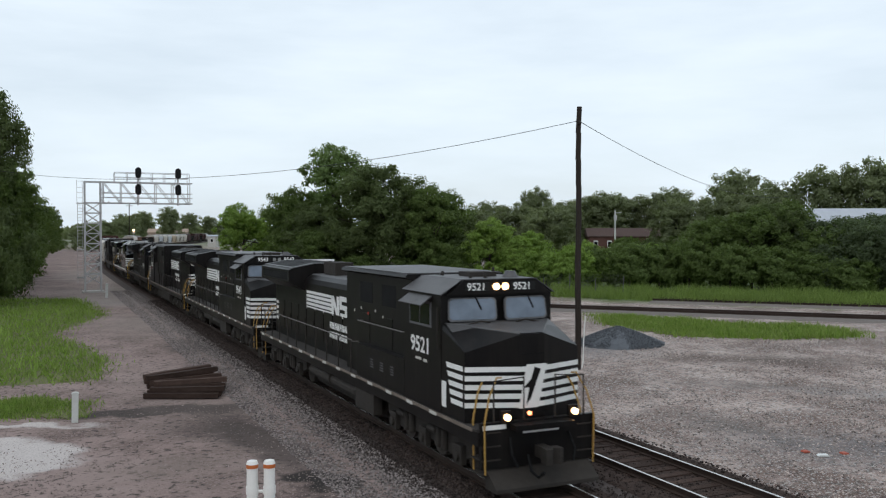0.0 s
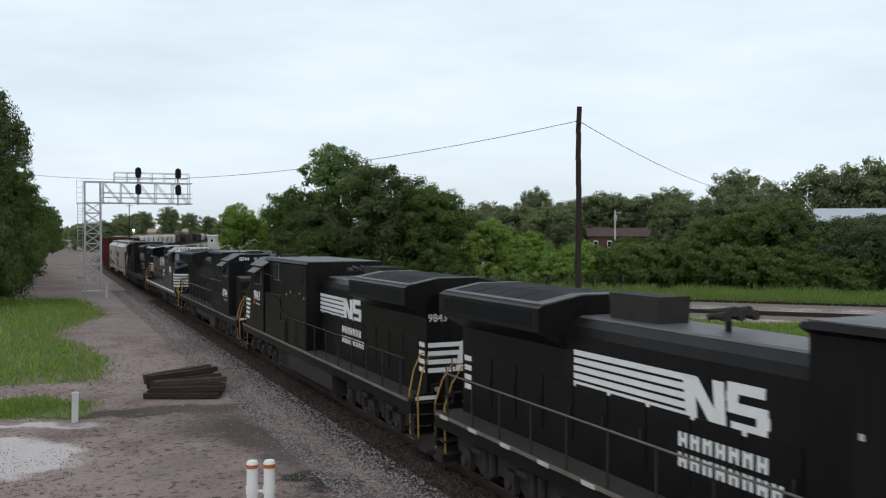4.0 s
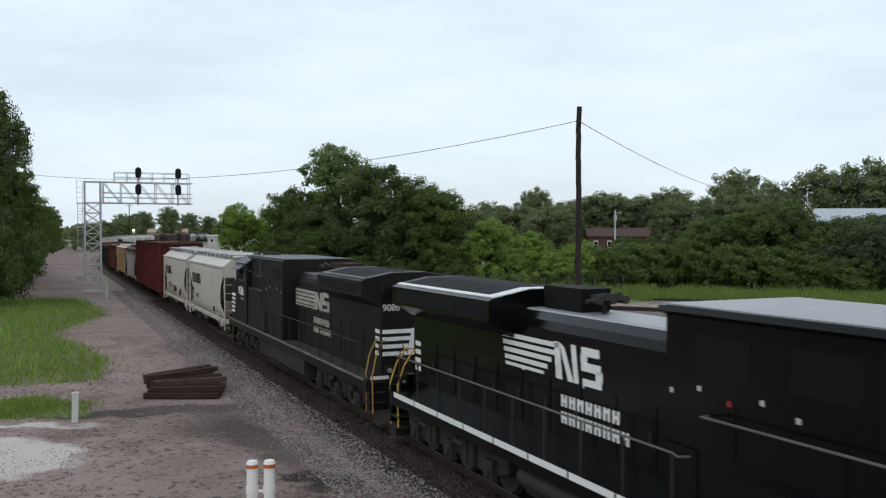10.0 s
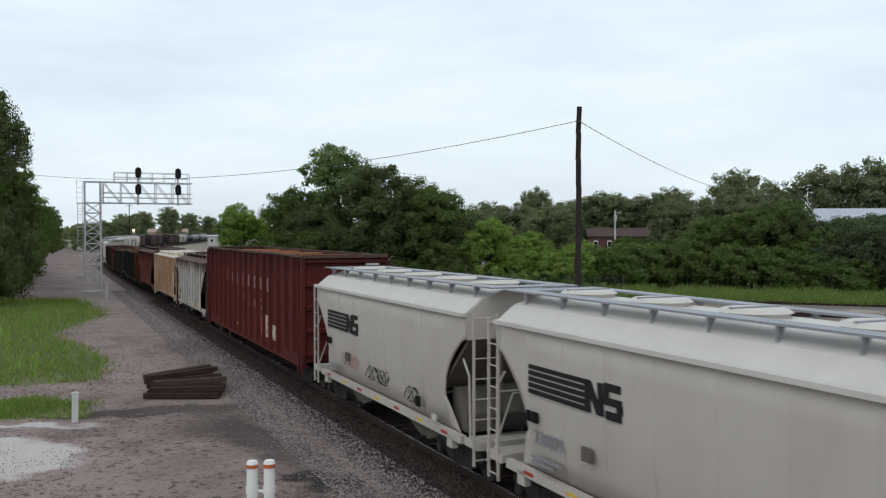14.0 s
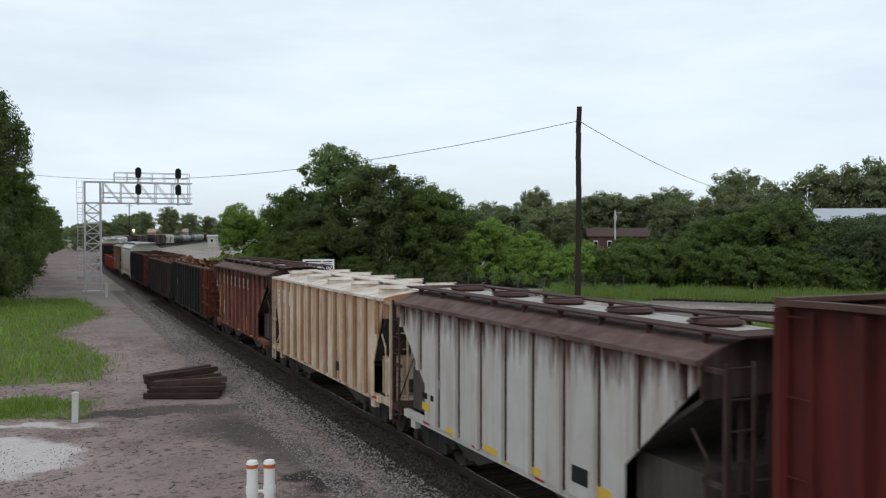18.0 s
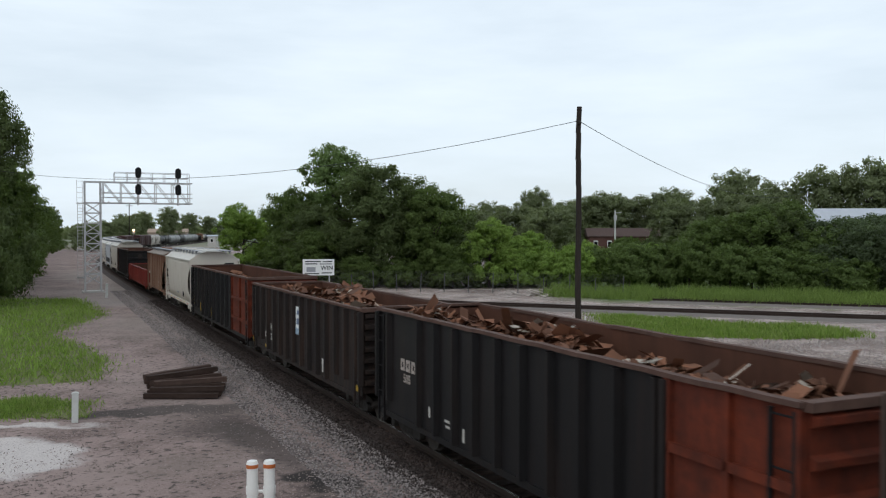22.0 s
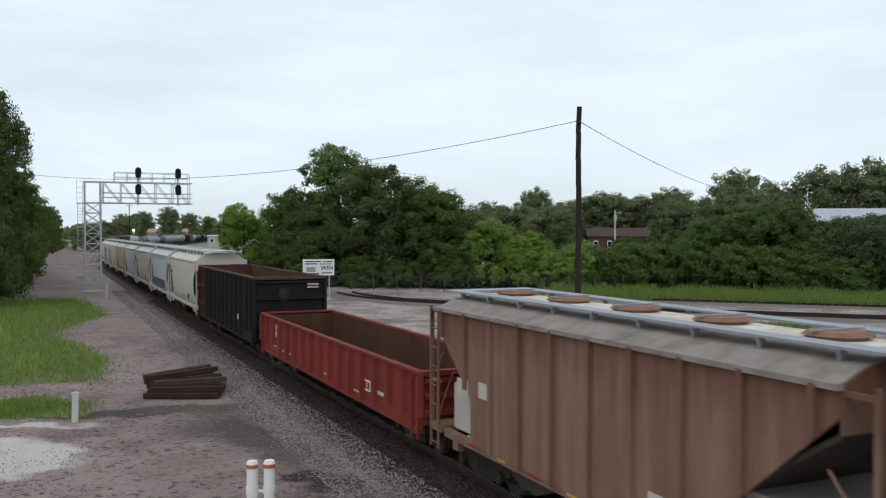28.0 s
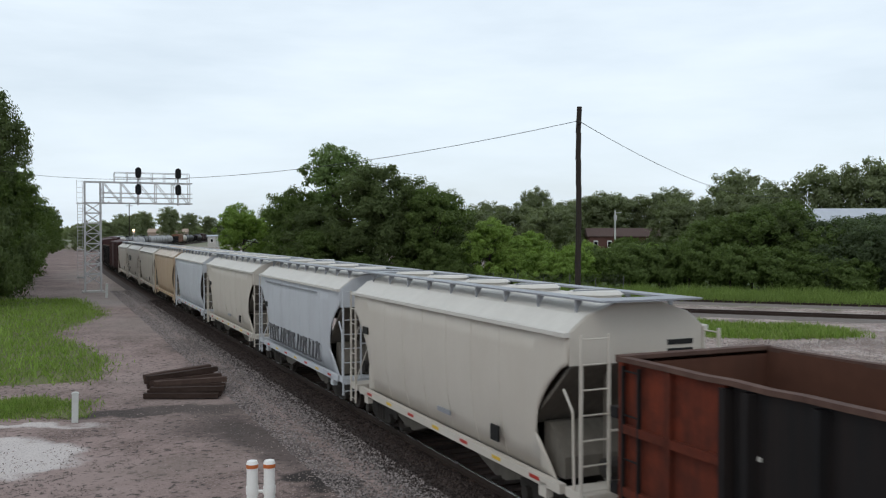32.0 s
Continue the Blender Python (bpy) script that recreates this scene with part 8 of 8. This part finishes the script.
for u in (4.38, 4.62):
    decal("plate_opening", [rect(u, 1.15, u + 0.18, 1.37)], M["gon_red"], red, side_m(1, 1.541, 0, 0))
add(red, 136.9, 155.15)
blk = gondola("tall empty black gondola with orange rear panels", "gon_black", 8.4, 15.2, 3.66, ribs=11, end_m_name="gon_orange", rear_panel=2.4, end_ribs=4, shift=0.43,
              marks=((-0.42, 2.55, -0.06, 3.18, "sign_white"), (-0.34, 2.68, -0.14, 3.04, "plate_green"), (-4.9, 2.7, -4.6, 2.76, "dull_white"), (-4.4, 1.1, -4.32, 1.6, "yellow"), (-3.8, 1.1, -3.72, 1.6, "yellow"), (-1.6, 0.95, -1.52, 1.45, "yellow"), (-0.9, 0.95, -0.82, 1.45, "yellow"), (3.5, 1.5, 3.8, 1.75, "dull_white"), (6.6, 1.25, 7.0, 1.55, "yellow")))
for sy in (1, -1):
    bm = B()
    tube(bm, (sy * 0.35, sy * 7.78, 2.95), (sy * 0.35, sy * 7.84, 2.95), 0.24, 16)
    part("brake_wheel", bm, M["under"], blk)
    bm = B()
    box(bm, sy * 0.35 - 0.14, sy * 0.35 + 0.14, min(sy * 7.62, sy * 7.78), max(sy * 7.62, sy * 7.78), 2.6, 3.15)
    part("brake_gearbox", bm, M["under"], blk, bevel=0.02)
    for z in (2.78, 1.55):
        bm = B()
        box(bm, -1.62, 1.62, min(sy * 7.63, sy * 7.82), max(sy * 7.63, sy * 7.82), z - 0.09, z + 0.09)
        part("end_beam", bm, M["gon_black"], blk, bevel=0.02)
add(blk, 155.15, 172.0)
add(copy_thing(wh, Matrix()), 172.0, 185.35)
gr = hopper("pale blue-grey covered hopper with black graffiti", "hop_blue", body_len=10.9, half=6.15, roof="hop_roof", roof_walk="walkway", patches=((-4.6, 2.6, -4.2, 2.8, "digit_black"), (-4.4, 3.6, 3.0, 3.66, "walkway")))
for sx in (1, -1):
    shapes = []
    rr = random.Random(4)
    for i in range(9):
        u = -3.9 + i * 0.82
        shapes += [rect(u, 1.3, u + 0.07, 1.95, rr.uniform(-0.25, 0.25)), rect(u + 0.45, 1.35, u + 0.51, 1.9, rr.uniform(-0.25, 0.2)), rect(u, 1.86 + rr.uniform(-0.15, 0.1), u + 0.5, 1.92, 0.05), rect(u + 0.1, 1.3, u + 0.6, 1.35, 0.02)]
    decal("graffiti", shapes, M["rubber"], gr, side_m(sx, 1.5, 0, 0), "black spray-painted graffiti", 0.03)
add(gr, 185.35, 197.65)
add(copy_thing(wh, Matrix()), 197.65, 211.3)
bl = hopper("pale blue-grey covered hopper with rounded sides", "hop_blue", body_len=11.4, half=6.4, roof="hop_roof", roof_walk="walkway")
add(bl, 211.3, 224.1)
ta = hopper("tan covered hopper with rounded sides", "hop_tan", body_len=11.4, half=6.3, roof="tan_roof", roof_walk="walkway")
add(ta, 224.1, 236.7)
pos = 236.7
bx = boxcar("dark maroon boxcar in the train", "box_dark", 8.2, 7.6)
bb = boxcar("brown boxcar in the train", "box_brown", 8.2, 7.6)
tk = tank_car("black tank car in the train", "tank_black", 8.0, 7.4)
tg = tank_car("dusty grey tank car in the train", "tank_grey", 8.0, 7.4)
tw = tank_car("white tank car in the train", "hop_white", 8.0, 7.4)
SECOND = {"w": (wh, 13.3), "l": (bl, 12.8), "g": (hop, 13.0), "b": (bx, 16.4), "k": (blk, 16.8), "t": (tk, 16.0), "s": (tg, 16.0), "o": (bb, 16.4), "v": (tw, 16.0)}
first = {"b": bx, "o": bb, "t": tk, "s": tg, "v": tw}
for ch in "wgwb" + "kbbkbb" + "ggttss" + "tssss" + "kov" + "ttktt" + "bbtt":
    src, ln = SECOND[ch]
    if ch in first:
        add(first.pop(ch), pos, pos + ln)
    else:
        add(copy_thing(src, Matrix()), pos, pos + ln)
    pos += ln
# ---- what moves: every vehicle of the train along the line ----
def motions():
    for t, middle, back in TRAIN:
        rows = []
        for i in range(17):
            sec = i * 2.0
            x, y, th = line(middle - travel(sec))
            rows.append((sec, pose(x, y, 0, 0, 0, math.degrees(-th) + (0 if back else 180))))
        walk(t, rows)


motions()
